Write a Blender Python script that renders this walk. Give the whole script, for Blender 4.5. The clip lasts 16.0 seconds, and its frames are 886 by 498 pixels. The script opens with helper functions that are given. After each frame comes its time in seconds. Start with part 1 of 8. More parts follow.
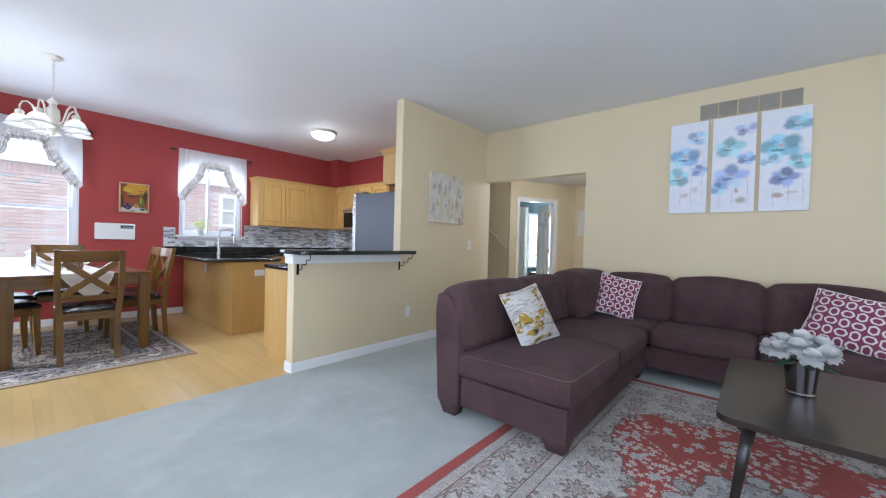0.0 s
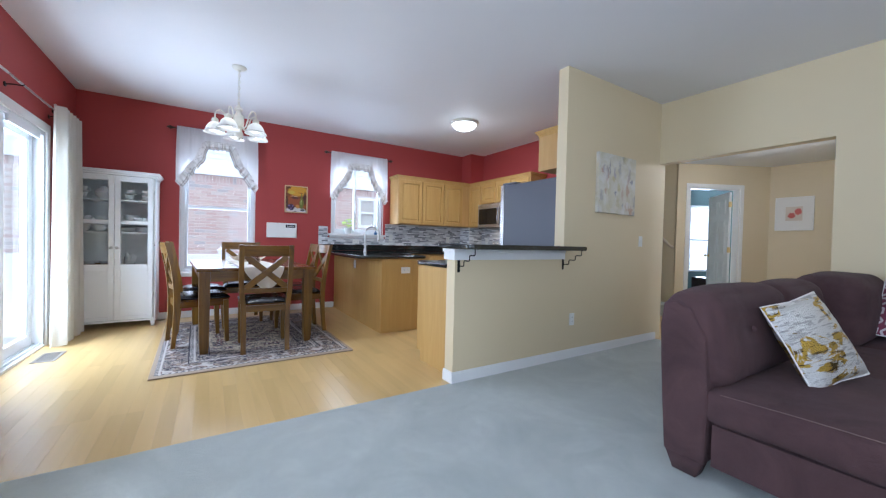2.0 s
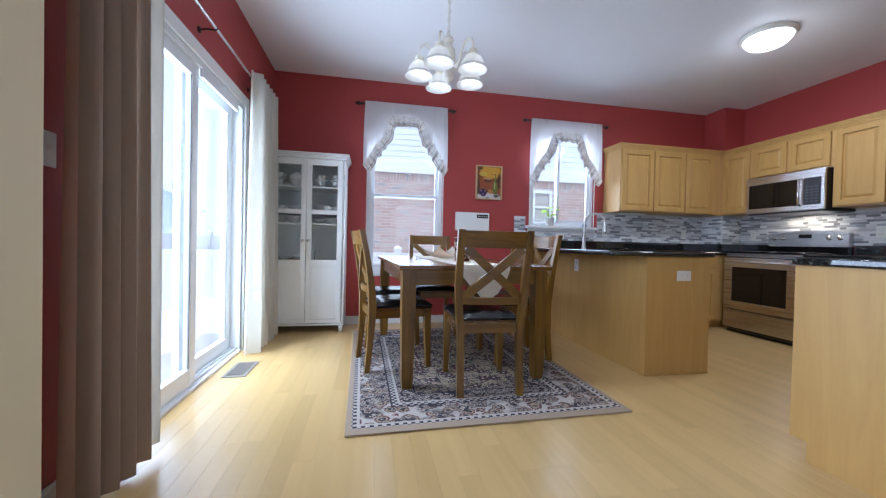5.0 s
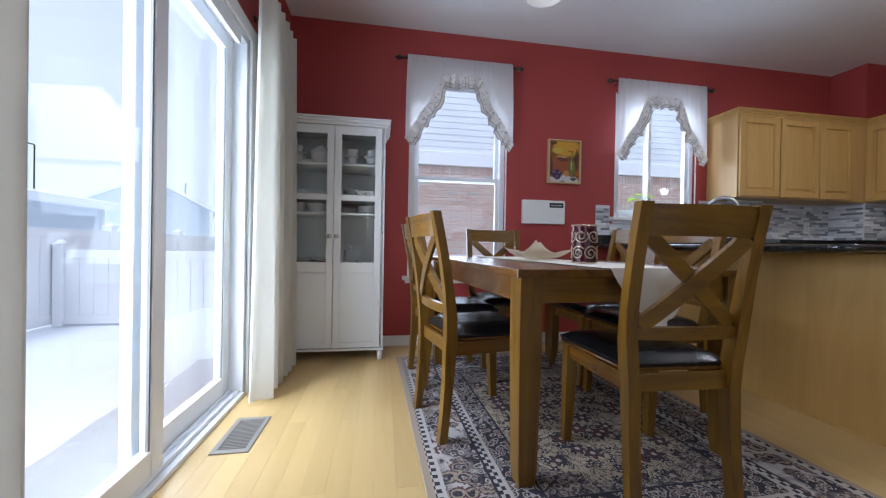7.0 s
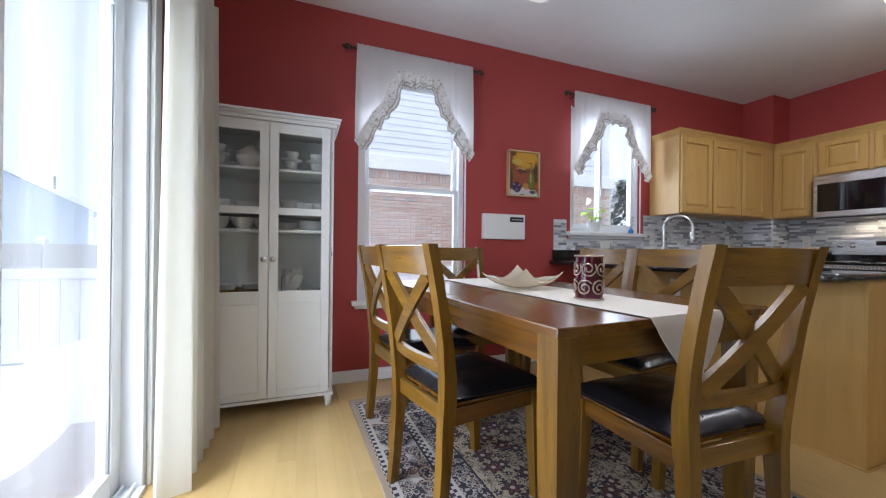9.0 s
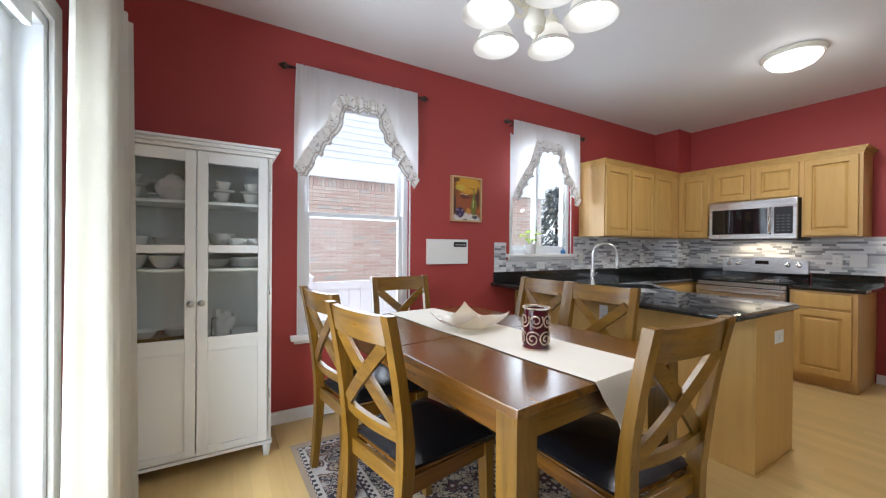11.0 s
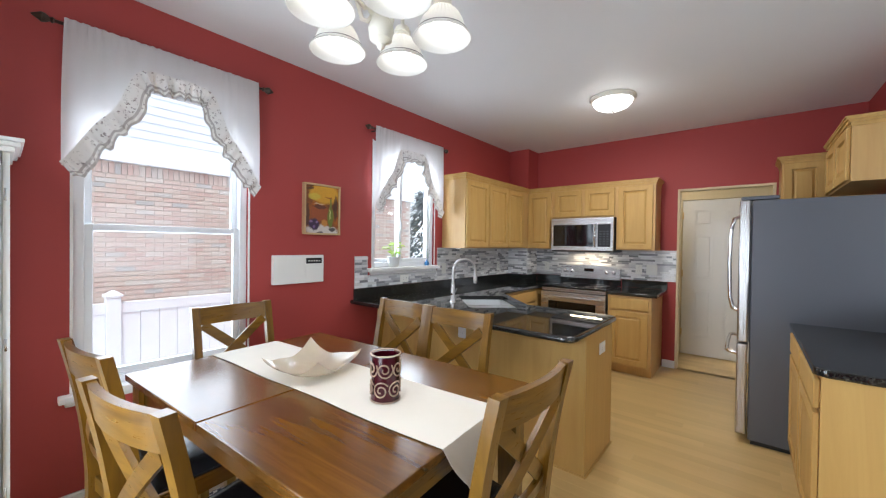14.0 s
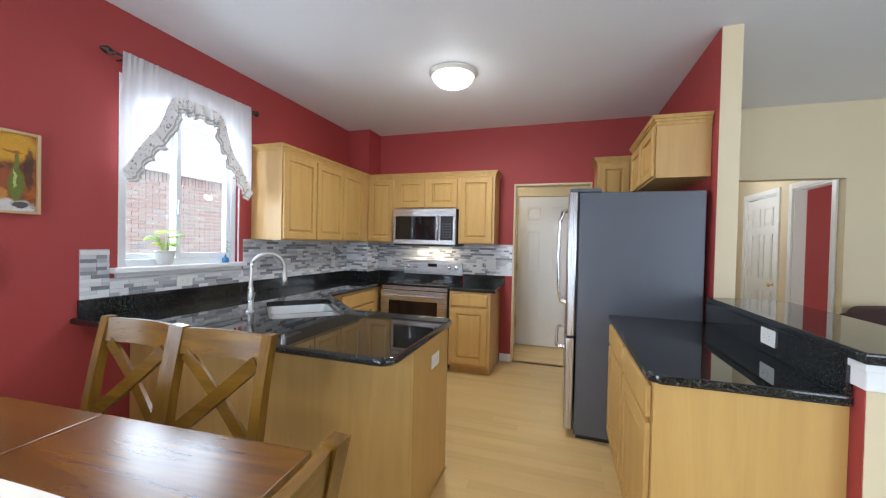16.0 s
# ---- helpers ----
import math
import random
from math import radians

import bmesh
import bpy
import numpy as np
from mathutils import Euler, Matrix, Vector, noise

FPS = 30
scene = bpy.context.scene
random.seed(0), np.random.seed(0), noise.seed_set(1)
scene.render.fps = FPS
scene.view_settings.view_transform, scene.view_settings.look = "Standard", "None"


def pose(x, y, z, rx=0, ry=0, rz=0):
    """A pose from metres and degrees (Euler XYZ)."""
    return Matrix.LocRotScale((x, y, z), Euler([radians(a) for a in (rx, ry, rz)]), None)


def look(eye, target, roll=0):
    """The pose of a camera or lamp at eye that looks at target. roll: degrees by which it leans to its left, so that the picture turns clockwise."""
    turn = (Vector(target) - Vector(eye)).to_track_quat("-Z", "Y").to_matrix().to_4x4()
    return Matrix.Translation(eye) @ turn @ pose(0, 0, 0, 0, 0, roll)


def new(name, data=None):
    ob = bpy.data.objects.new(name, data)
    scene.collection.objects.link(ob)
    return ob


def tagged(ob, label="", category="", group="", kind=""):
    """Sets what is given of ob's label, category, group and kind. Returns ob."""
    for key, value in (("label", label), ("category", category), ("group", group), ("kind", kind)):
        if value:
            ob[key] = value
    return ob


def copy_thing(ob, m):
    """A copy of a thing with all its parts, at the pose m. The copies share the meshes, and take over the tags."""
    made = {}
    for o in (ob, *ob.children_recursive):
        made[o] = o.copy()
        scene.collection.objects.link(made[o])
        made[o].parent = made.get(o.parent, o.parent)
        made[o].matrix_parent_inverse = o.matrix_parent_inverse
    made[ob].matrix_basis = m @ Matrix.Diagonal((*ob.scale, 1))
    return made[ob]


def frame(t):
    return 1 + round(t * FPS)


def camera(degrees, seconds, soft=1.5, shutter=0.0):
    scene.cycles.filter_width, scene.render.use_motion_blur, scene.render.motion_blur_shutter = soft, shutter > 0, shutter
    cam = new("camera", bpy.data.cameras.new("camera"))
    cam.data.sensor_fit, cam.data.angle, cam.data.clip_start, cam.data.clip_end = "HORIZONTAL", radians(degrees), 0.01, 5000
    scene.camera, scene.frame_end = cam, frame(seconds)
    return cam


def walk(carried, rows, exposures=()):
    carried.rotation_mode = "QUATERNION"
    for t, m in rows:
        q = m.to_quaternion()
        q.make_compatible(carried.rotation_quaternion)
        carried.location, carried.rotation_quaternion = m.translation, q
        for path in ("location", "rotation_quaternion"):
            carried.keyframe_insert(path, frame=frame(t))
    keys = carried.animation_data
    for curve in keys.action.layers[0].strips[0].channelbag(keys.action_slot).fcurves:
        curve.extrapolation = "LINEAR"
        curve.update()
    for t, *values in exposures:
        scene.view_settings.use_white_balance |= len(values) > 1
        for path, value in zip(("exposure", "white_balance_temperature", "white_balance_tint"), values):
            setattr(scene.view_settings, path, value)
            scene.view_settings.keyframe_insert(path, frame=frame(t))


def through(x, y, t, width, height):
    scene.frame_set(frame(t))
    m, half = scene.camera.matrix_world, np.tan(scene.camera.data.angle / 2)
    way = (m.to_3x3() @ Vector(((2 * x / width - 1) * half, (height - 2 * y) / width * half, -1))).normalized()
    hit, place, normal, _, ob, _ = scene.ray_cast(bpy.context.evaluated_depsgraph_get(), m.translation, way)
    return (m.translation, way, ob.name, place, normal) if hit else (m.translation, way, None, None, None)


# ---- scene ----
cam = camera(100.4, 16.0, 1.2)
PATH = [
    (0, (0.144, -0.037, 1.158), (-1.157, 1.481, 1.127), 1.6),
    (0.5, (0.026, -0.053, 1.138), (-1.372, 1.377, 1.104), 1.6),
    (1, (-0.147, -0.038, 1.118), (-1.66, 1.269, 1.079), 1.4),
    (1.5, (-0.351, -0.024, 1.091), (-1.966, 1.155, 1.054), 1.4),
    (2, (-0.571, -0.038, 1.078), (-2.26, 1.032, 1.041), 1.4),
    (2.5, (-0.804, -0.028, 1.055), (-2.55, 0.946, 1.02), 1.4),
    (3, (-1.074, -0.012, 1.016), (-2.886, 0.833, 0.98), 1.3),
    (3.5, (-1.367, -0.068, 0.994), (-3.229, 0.661, 0.955), 1.3),
    (4, (-1.641, -0.149, 0.986), (-3.54, 0.477, 0.945), 1.3),
    (4.5, (-1.928, -0.223, 0.96), (-3.866, 0.266, 0.926), 1.4),
    (5, (-2.222, -0.304, 0.929), (-4.185, 0.077, 0.899), 1.3),
    (5.2, (-2.335, -0.345, 0.928), (-4.302, 0.016, 0.894), 1.5),
    (7.5, (-3.443, -0.634, 0.853), (-5.416, -0.308, 0.844), 0.9),
    (8, (-3.555, -0.676, 0.911), (-5.507, -0.24, 0.906), 0.8),
    (8.5, (-3.629, -0.722, 0.944), (-5.541, -0.135, 0.954), 0.7),
    (9, (-3.674, -0.76, 0.995), (-5.542, -0.046, 0.997), 0.6),
    (11.3, (-3.73, -0.827, 1.26), (-5.415, 0.25, 1.251), 0.6),
    (11.5, (-3.749, -0.815, 1.275), (-5.41, 0.298, 1.266), 0.7),
    (12, (-3.752, -0.809, 1.321), (-5.364, 0.374, 1.305), 0.7),
    (12.5, (-3.764, -0.799, 1.347), (-5.322, 0.455, 1.332), 0.8),
    (13, (-3.777, -0.785, 1.378), (-5.27, 0.546, 1.36), 0.8),
    (13.5, (-3.782, -0.736, 1.398), (-5.185, 0.688, 1.374), 0.9),
    (14, (-3.811, -0.607, 1.4), (-5.087, 0.933, 1.376), 0.8),
    (14.5, (-3.855, -0.455, 1.399), (-4.983, 1.196, 1.372), 0.9),
    (15, (-3.897, -0.309, 1.394), (-4.837, 1.457, 1.363), 1.0),
    (15.5, (-3.913, -0.15, 1.375), (-4.663, 1.704, 1.348), 1.2),
    (16, (-3.905, 0.055, 1.367), (-4.519, 1.958, 1.336), 1.3),
]
LIGHT = [(0, 0.50, 5350, 12), (2.5, 0.26, 5150, 12), (5, 0.05, 5150, 13), (7.5, -0.40, 5500, 14), (9, -0.15, 5650, 13), (11.5, 0.20, 5900, 10), (13, 0.23, 5850, 10), (14.5, 0.27, 5900, 10), (16, 0.45, 5600, 9)]
walk(cam, [(t, look(eye, target, roll)) for t, eye, target, roll in PATH], LIGHT)

# ---- light ----
world = bpy.data.worlds.new("overcast")
scene.world = world
world.use_nodes = True
wn = world.node_tree
sky = wn.nodes.new("ShaderNodeTexSky")
sky.sky_type = "NISHITA"
sky.sun_disc = False
sky.sun_elevation = radians(60)
sky.sun_rotation = radians(129)
sky.air_density, sky.dust_density, sky.ozone_density = 1.0, 4.0, 1.0
cloud = wn.nodes.new("ShaderNodeMix")
cloud.data_type = "RGBA"
cloud.inputs[0].default_value = 0.85
cloud.inputs[7].default_value = (9.3, 9.5, 9.9, 1)
wn.links.new(sky.outputs[0], cloud.inputs[6])
wn.links.new(cloud.outputs[2], wn.nodes["Background"].inputs[0])
wn.nodes["Background"].inputs[1].default_value = 0.15

sun = new("sun", bpy.data.lights.new("sun", "SUN"))
sun.data.energy, sun.data.angle, sun.data.color = 2.0, radians(20), (1.0, 0.97, 0.93)
sun.matrix_world = look((5, -4, 11), (0, 0, 0))


def window_light(name, eye, target, width, height, watts):
    """Sky light entering through an opening."""
    lamp = new(name, bpy.data.lights.new(name, "AREA"))
    lamp.data.shape, lamp.data.size, lamp.data.size_y = "RECTANGLE", width, height
    lamp.data.energy, lamp.data.color = watts, (0.90, 0.95, 1.0)
    lamp.matrix_world = look(eye, target)
    return lamp


window_light("living_daylight_east", (3.05, 1.75, 1.45), (-1.0, 1.9, 1.0), 2.4, 1.7, 10)
window_light("living_daylight_south", (-0.3, -1.06, 1.5), (-0.5, 3, 1.2), 3.7, 1.5, 40)
window_light("slider_daylight", (-4.92, -1.60, 1.05), (-5.1, 2, 0.85), 1.2, 1.9, 60)
window_light("dining_window_daylight", (-6.62, 0.07, 1.35), (-3, 0.3, 0.8), 0.8, 1.4, 14)
window_light("kitchen_window_daylight", (-6.62, 2.03, 1.75), (-3, 2.2, 0.9), 0.8, 0.9, 15)
window_light("den_window_daylight", (-4.58, 9.62, 1.28), (-3.12, 7.23, 1.0), 0.85, 1.4, 55)
# fill for the red room, through an invented opening out of view
window_light("study_daylight", (0.75, 4.95, 1.45), (-1.2, 5.0, 1.1), 0.5, 1.2, 14)


def bulb(name, at, watts, size):
    lamp = new(name, bpy.data.lights.new(name, "POINT"))
    lamp.data.energy, lamp.data.shadow_soft_size, lamp.data.color = watts, size, (1.0, 0.93, 0.83)
    lamp.location = at
    return lamp


# ---- materials ----
MATS = {}


class Nodes:
    def __init__(self, name):
        self.m = bpy.data.materials.new(name)
        self.m.use_nodes = True
        self.t = self.m.node_tree
        self.b = self.t.nodes["Principled BSDF"]
        self.at = None
        MATS[name] = self.m

    def add(self, kind, **sets):
        n = self.t.nodes.new(kind)
        for k, v in sets.items():
            if k in n.inputs:
                n.inputs[k].default_value = v
        return n

    def link(self, a, b):
        self.t.links.new(a, b)

    def coords(self, scale=(1, 1, 1), kind="Object"):
        c = self.add("ShaderNodeTexCoord")
        mp = self.add("ShaderNodeMapping")
        mp.inputs["Scale"].default_value = scale
        self.link(c.outputs[kind], mp.inputs["Vector"])
        return mp.outputs[0]

    def noise(self, vec, scale, detail=4.0, rough=0.55, distort=0.0):
        n = self.add("ShaderNodeTexNoise", Scale=scale, Detail=detail, Roughness=rough, Distortion=distort)
        self.link(vec, n.inputs["Vector"])
        return n.outputs[0]

    def ramp(self, fac, *stops):
        r = self.add("ShaderNodeValToRGB")
        e = r.color_ramp.elements
        while len(e) < len(stops):
            e.new(0.5)
        for el, (p, c) in zip(e, stops):
            el.position = p
            el.color = (*c, 1) if len(c) == 3 else c
        self.link(fac, r.inputs[0])
        return r.outputs[0]

    def mix(self, fac, a, b, blend="MIX"):
        m = self.add("ShaderNodeMix")
        m.data_type, m.blend_type = "RGBA", blend
        for src, i in ((fac, 0), (a, 6), (b, 7)):
            if isinstance(src, (int, float)):
                m.inputs[i].default_value = src
            elif isinstance(src, tuple):
                m.inputs[i].default_value = (*src, 1)
            else:
                self.link(src, m.inputs[i])
        return m.outputs[2]

    def math(self, op, a, b=0.0, c=0.0):
        m = self.add("ShaderNodeMath")
        m.operation = op
        for i, src in enumerate((a, b, c)):
            if isinstance(src, (int, float)):
                m.inputs[i].default_value = src
            else:
                self.link(src, m.inputs[i])
        return m.outputs[0]

    def bump(self, height, strength=0.2, distance=0.002):
        b = self.add("ShaderNodeBump", Strength=strength, Distance=distance)
        self.link(height, b.inputs["Height"])
        self.link(b.outputs[0], self.b.inputs["Normal"])

    def base(self, src):
        if isinstance(src, tuple):
            self.b.inputs["Base Color"].default_value = (*src, 1)
        else:
            self.link(src, self.b.inputs["Base Color"])

    def set(self, **k):
        for name, v in k.items():
            key = name.replace("_", " ")
            if isinstance(v, (int, float, tuple)):
                self.b.inputs[key].default_value = v
            else:
                self.link(v, self.b.inputs[key])
        return self


def tone(c, f):
    return tuple(min(1.0, x * f) for x in c)


def plain(name, color, rough=0.5, metal=0.0, vary=0.06, grain=60.0, bump=0.08, coarse=2.5):
    """A surface with stains at a coarse scale and a fine grain."""
    n = Nodes(name)
    v = n.coords()
    big = n.noise(v, coarse, 3)
    fine = n.noise(v, grain, 3)
    c = n.mix(big, tone(color, 1 - vary), tone(color, 1 + vary))
    c = n.mix(n.math("MULTIPLY", fine, 0.35), c, tone(color, 1 - 1.5 * vary))
    n.base(c)
    n.set(Metallic=metal, Roughness=n.math("MULTIPLY_ADD", big, 0.12, rough - 0.06))
    if bump:
        n.bump(fine, bump, 0.0015)
    return n


def wall_paint(name, color):
    n = plain(name, color, 0.62, 0, 0.035, 220.0, 0.12, 1.3)
    return n


wall_paint("paint_yellow", (0.70, 0.59, 0.375))
wall_paint("paint_red", (0.37, 0.050, 0.044))
wall_paint("paint_ceiling", (0.78, 0.78, 0.78))
wall_paint("paint_hall", (0.71, 0.61, 0.42))
wall_paint("paint_den", (0.10, 0.16, 0.16))
plain("paint_white", (0.82, 0.82, 0.80), 0.35, 0, 0.02, 90, 0.03)
plain("paint_hutch", (0.80, 0.81, 0.79), 0.38, 0, 0.02, 90, 0.03)
plain("vinyl_white", (0.80, 0.82, 0.84), 0.3, 0, 0.02, 60, 0.02)
plain("plastic_white", (0.80, 0.80, 0.76), 0.35, 0, 0.02, 60, 0.0)
plain("plastic_black", (0.012, 0.012, 0.013), 0.3, 0, 0.05, 80, 0.02)
plain("iron_black", (0.015, 0.014, 0.014), 0.5, 0.6, 0.1, 80, 0.1)
plain("bronze_dark", (0.09, 0.07, 0.055), 0.4, 0.8, 0.15, 80, 0.1)
plain("brass", (0.75, 0.58, 0.28), 0.3, 1.0, 0.1, 80, 0.02)
plain("chrome", (0.75, 0.75, 0.76), 0.18, 1.0, 0.03, 80, 0.0)
plain("sink_steel", (0.74, 0.74, 0.73), 0.36, 1.0, 0.04, 80, 0.0)
plain("key_grey", (0.07, 0.07, 0.075), 0.4, 0, 0.05, 80, 0.0)
plain("nickel", (0.55, 0.54, 0.52), 0.28, 1.0, 0.04, 80, 0.0)
plain("pot_steel", (0.30, 0.27, 0.27), 0.12, 1.0, 0.08, 20, 0.0)
plain("china", (0.84, 0.83, 0.80), 0.15, 0, 0.02, 40, 0.0)
plain("porcelain_pot", (0.78, 0.77, 0.74), 0.35, 0, 0.04, 40, 0.02)
plain("fridge_side", (0.115, 0.122, 0.138), 0.4, 0.25, 0.05, 400, 0.05)
plain("snow", (0.86, 0.88, 0.91), 0.7, 0, 0.03, 30, 0.5)
plain("fence_vinyl", (0.84, 0.86, 0.88), 0.4, 0, 0.02, 40, 0.05)
plain("siding_blue", (0.58, 0.64, 0.70), 0.6, 0, 0.05, 40, 0.05)
plain("roof_snowy", (0.80, 0.82, 0.85), 0.8, 0, 0.05, 20, 0.4)
plain("siding_white", (0.74, 0.77, 0.81), 0.5, 0, 0.03, 40, 0.03)
plain("mortar", (0.68, 0.63, 0.58), 0.9, 0, 0.08, 200, 0.3)
plain("slat_grey", (0.27, 0.26, 0.25), 0.4, 0.5, 0.06, 80, 0.05)
plain("register_floor", (0.30, 0.275, 0.24), 0.45, 0.2, 0.08, 80, 0.05)
plain("register_tan", (0.40, 0.35, 0.26), 0.45, 0.1, 0.05, 80, 0.05)
plain("leaf_dark", (0.05, 0.15, 0.07), 0.45, 0, 0.2, 60, 0.1)
plain("evergreen", (0.15, 0.18, 0.18), 0.7, 0, 0.3, 40, 0.3)
plain("tile_grout", (0.62, 0.62, 0.62), 0.8, 0, 0.05, 200, 0.2)
plain("ottoman_leather", (0.035, 0.02, 0.018), 0.4, 0, 0.1, 120, 0.2)
plain("runner_cloth", (0.74, 0.70, 0.62), 0.85, 0, 0.05, 500, 0.4, 6.0)
plain("pillow_edge", (0.80, 0.76, 0.72), 0.85, 0, 0.05, 500, 0.4)
plain("chandelier_cream", (0.80, 0.77, 0.66), 0.4, 0, 0.06, 60, 0.1)
plain("frame_gold", (0.62, 0.45, 0.24), 0.45, 0.4, 0.12, 60, 0.1)
plain("blue_plastic", (0.03, 0.16, 0.38), 0.3, 0, 0.05, 60, 0.0)
plain("mat_white", (0.80, 0.79, 0.76), 0.7, 0, 0.02, 60, 0.02)


def wood(name, dark, light, rough=0.35, along="X", ring=9.0, coat=0.0, vary=True, grain=0.28, relief=0.12):
    """Grain that runs along one axis, with a tint of its own for every piece."""
    n = Nodes(name)
    k = {"X": (1.2, 14, 14), "Y": (14, 1.2, 14), "Z": (14, 14, 1.2)}[along]
    v = n.coords(k)
    info = n.add("ShaderNodeObjectInfo")
    off = n.add("ShaderNodeVectorMath")
    off.operation = "ADD"
    n.link(v, off.inputs[0])
    comb = n.add("ShaderNodeCombineXYZ")
    n.link(n.math("MULTIPLY", info.outputs["Random"], 37.0), comb.inputs[0])
    n.link(n.math("MULTIPLY", info.outputs["Random"], 91.0), comb.inputs[1])
    n.link(comb.outputs[0], off.inputs[1])
    g = n.noise(off.outputs[0], ring * 0.12, 6, 0.6, 1.2)
    f = n.noise(off.outputs[0], ring, 5, 0.7, 0.3)
    c = n.ramp(g, (0.3, dark), (0.7, light))
    c = n.mix(n.math("MULTIPLY", f, grain), c, tone(dark, 0.72))
    if vary:
        c = n.mix(n.math("MULTIPLY", n.math("POWER", info.outputs["Random"], 9.0), 0.75), c, tone(dark, 0.62))
        c = n.mix(0.4, c, n.mix(info.outputs["Random"], tone(dark, 0.9), tone(light, 1.1)), "MIX")
    n.base(c)
    n.set(Roughness=n.math("MULTIPLY_ADD", f, 0.15 if relief > 0.1 else 0.03, rough - 0.06), Coat_Weight=coat, Coat_Roughness=0.2)
    n.bump(f, relief, 0.0008)
    return n


wood("floor_maple", (0.56, 0.385, 0.150), (0.69, 0.49, 0.205), 0.36, "X", 4.0, 0.12, True, 0.05, 0.012)
wood("cab_maple", (0.50, 0.30, 0.082), (0.58, 0.365, 0.108), 0.5, "Z", 7.0, 0.03, False, 0.16)
wood("cab_side", (0.52, 0.31, 0.102), (0.60, 0.375, 0.132), 0.4, "Z", 7.0, 0.1, False, 0.16)
wood("oak_z", (0.088, 0.038, 0.003), (0.235, 0.118, 0.008), 0.28, "Z", 9.0, 0.2, False)
wood("oak_x", (0.075, 0.027, 0.0025), (0.185, 0.076, 0.006), 0.30, "X", 9.0, 0.3, False, 0.28, 0.06)
wood("oak_y", (0.088, 0.038, 0.003), (0.235, 0.118, 0.008), 0.28, "Y", 9.0, 0.2, False)
wood("espresso", (0.020, 0.014, 0.011), (0.034, 0.025, 0.020), 0.36, "Y", 8.0, 0.1, False, 0.2, 0.02)
wood("rail_wood", (0.62, 0.52, 0.40), (0.72, 0.62, 0.5), 0.4, "X", 8.0, 0.1, False)


def carpet_material():
    n = Nodes("carpet")
    v = n.coords()
    big = n.ramp(n.noise(v, 1.9, 5, 0.65, 0.7), (0.30, (0, 0, 0)), (0.70, (1, 1, 1)))
    mid = n.ramp(n.noise(v, 9, 5, 0.7, 0.5), (0.35, (0, 0, 0)), (0.65, (1, 1, 1)))
    fine = n.noise(v, 420, 2)
    c = n.mix(big, (0.36, 0.40, 0.36), (0.60, 0.635, 0.585))
    c = n.mix(n.math("MULTIPLY", mid, 0.6), c, (0.42, 0.45, 0.43))
    c = n.mix(n.math("MULTIPLY", fine, 0.5), c, (0.34, 0.36, 0.35))
    n.base(c)
    n.set(Roughness=0.95, Sheen_Weight=0.25)
    n.bump(n.math("ADD", fine, n.math("MULTIPLY", mid, 0.6)), 0.7, 0.006)


def sofa_material():
    n = Nodes("sofa_fabric")
    v = n.coords()
    big = n.ramp(n.noise(v, 3.6, 5, 0.65, 0.8), (0.32, (0, 0, 0)), (0.68, (1, 1, 1)))
    fine = n.noise(v, 380, 3)
    c = n.mix(big, (0.036, 0.014, 0.015), (0.086, 0.042, 0.042))
    c = n.mix(n.math("MULTIPLY", fine, 0.5), c, (0.092, 0.050, 0.050))
    n.base(c)
    n.set(Roughness=0.88, Sheen_Weight=0.04, Sheen_Roughness=0.4, Sheen_Tint=(0.75, 0.6, 0.62, 1))
    n.bump(n.math("ADD", fine, n.math("MULTIPLY", n.noise(v, 11, 4, 0.6, 0.8), 3.0)), 0.55, 0.006)


def granite_material():
    n = Nodes("granite")
    v = n.coords()
    vor = n.add("ShaderNodeTexVoronoi", Scale=170.0)
    n.link(v, vor.inputs["Vector"])
    sp = n.noise(v, 120, 5, 0.7)
    c = n.ramp(vor.outputs["Distance"], (0.0, (0.06, 0.062, 0.055)), (0.45, (0.010, 0.011, 0.011)), (1.0, (0.004, 0.004, 0.005)))
    c = n.mix(n.ramp(sp, (0.56, (0, 0, 0)), (0.70, (1, 1, 1))), c, (0.15, 0.145, 0.12))
    n.base(c)
    n.set(Roughness=0.025, IOR=1.6)


def steel_material(name, along):
    n = Nodes(name)
    k = {"X": (1, 400, 400), "Y": (400, 1, 400), "Z": (400, 400, 1)}[along]
    f = n.noise(n.coords(k), 1.0, 3)
    n.base(n.mix(f, (0.50, 0.49, 0.48), (0.62, 0.61, 0.60)))
    n.set(Metallic=1.0, Roughness=n.math("MULTIPLY_ADD", f, 0.12, 0.22), Anisotropic=0.5)
    n.bump(f, 0.05, 0.0005)


def glass_material(name, tint, rough=0.0, mix_t=0.9):
    """A thin pane: lets light straight through, with a clear reflection."""
    n = Nodes(name)
    t = n.t
    tr = t.nodes.new("ShaderNodeBsdfTransparent")
    tr.inputs[0].default_value = (*tint, 1)
    gl = t.nodes.new("ShaderNodeBsdfGlossy")
    gl.inputs["Roughness"].default_value = rough
    fr = t.nodes.new("ShaderNodeLayerWeight")
    fr.inputs[0].default_value = 0.5
    mx = t.nodes.new("ShaderNodeMixShader")
    t.links.new(n.math("MULTIPLY_ADD", n.math("POWER", fr.outputs["Facing"], 4.0), 0.8 * mix_t, 0.03 * mix_t), mx.inputs[0])
    t.links.new(tr.outputs[0], mx.inputs[1])
    t.links.new(gl.outputs[0], mx.inputs[2])
    t.links.new(mx.outputs[0], t.nodes["Material Output"].inputs[0])
    t.nodes.remove(n.b)


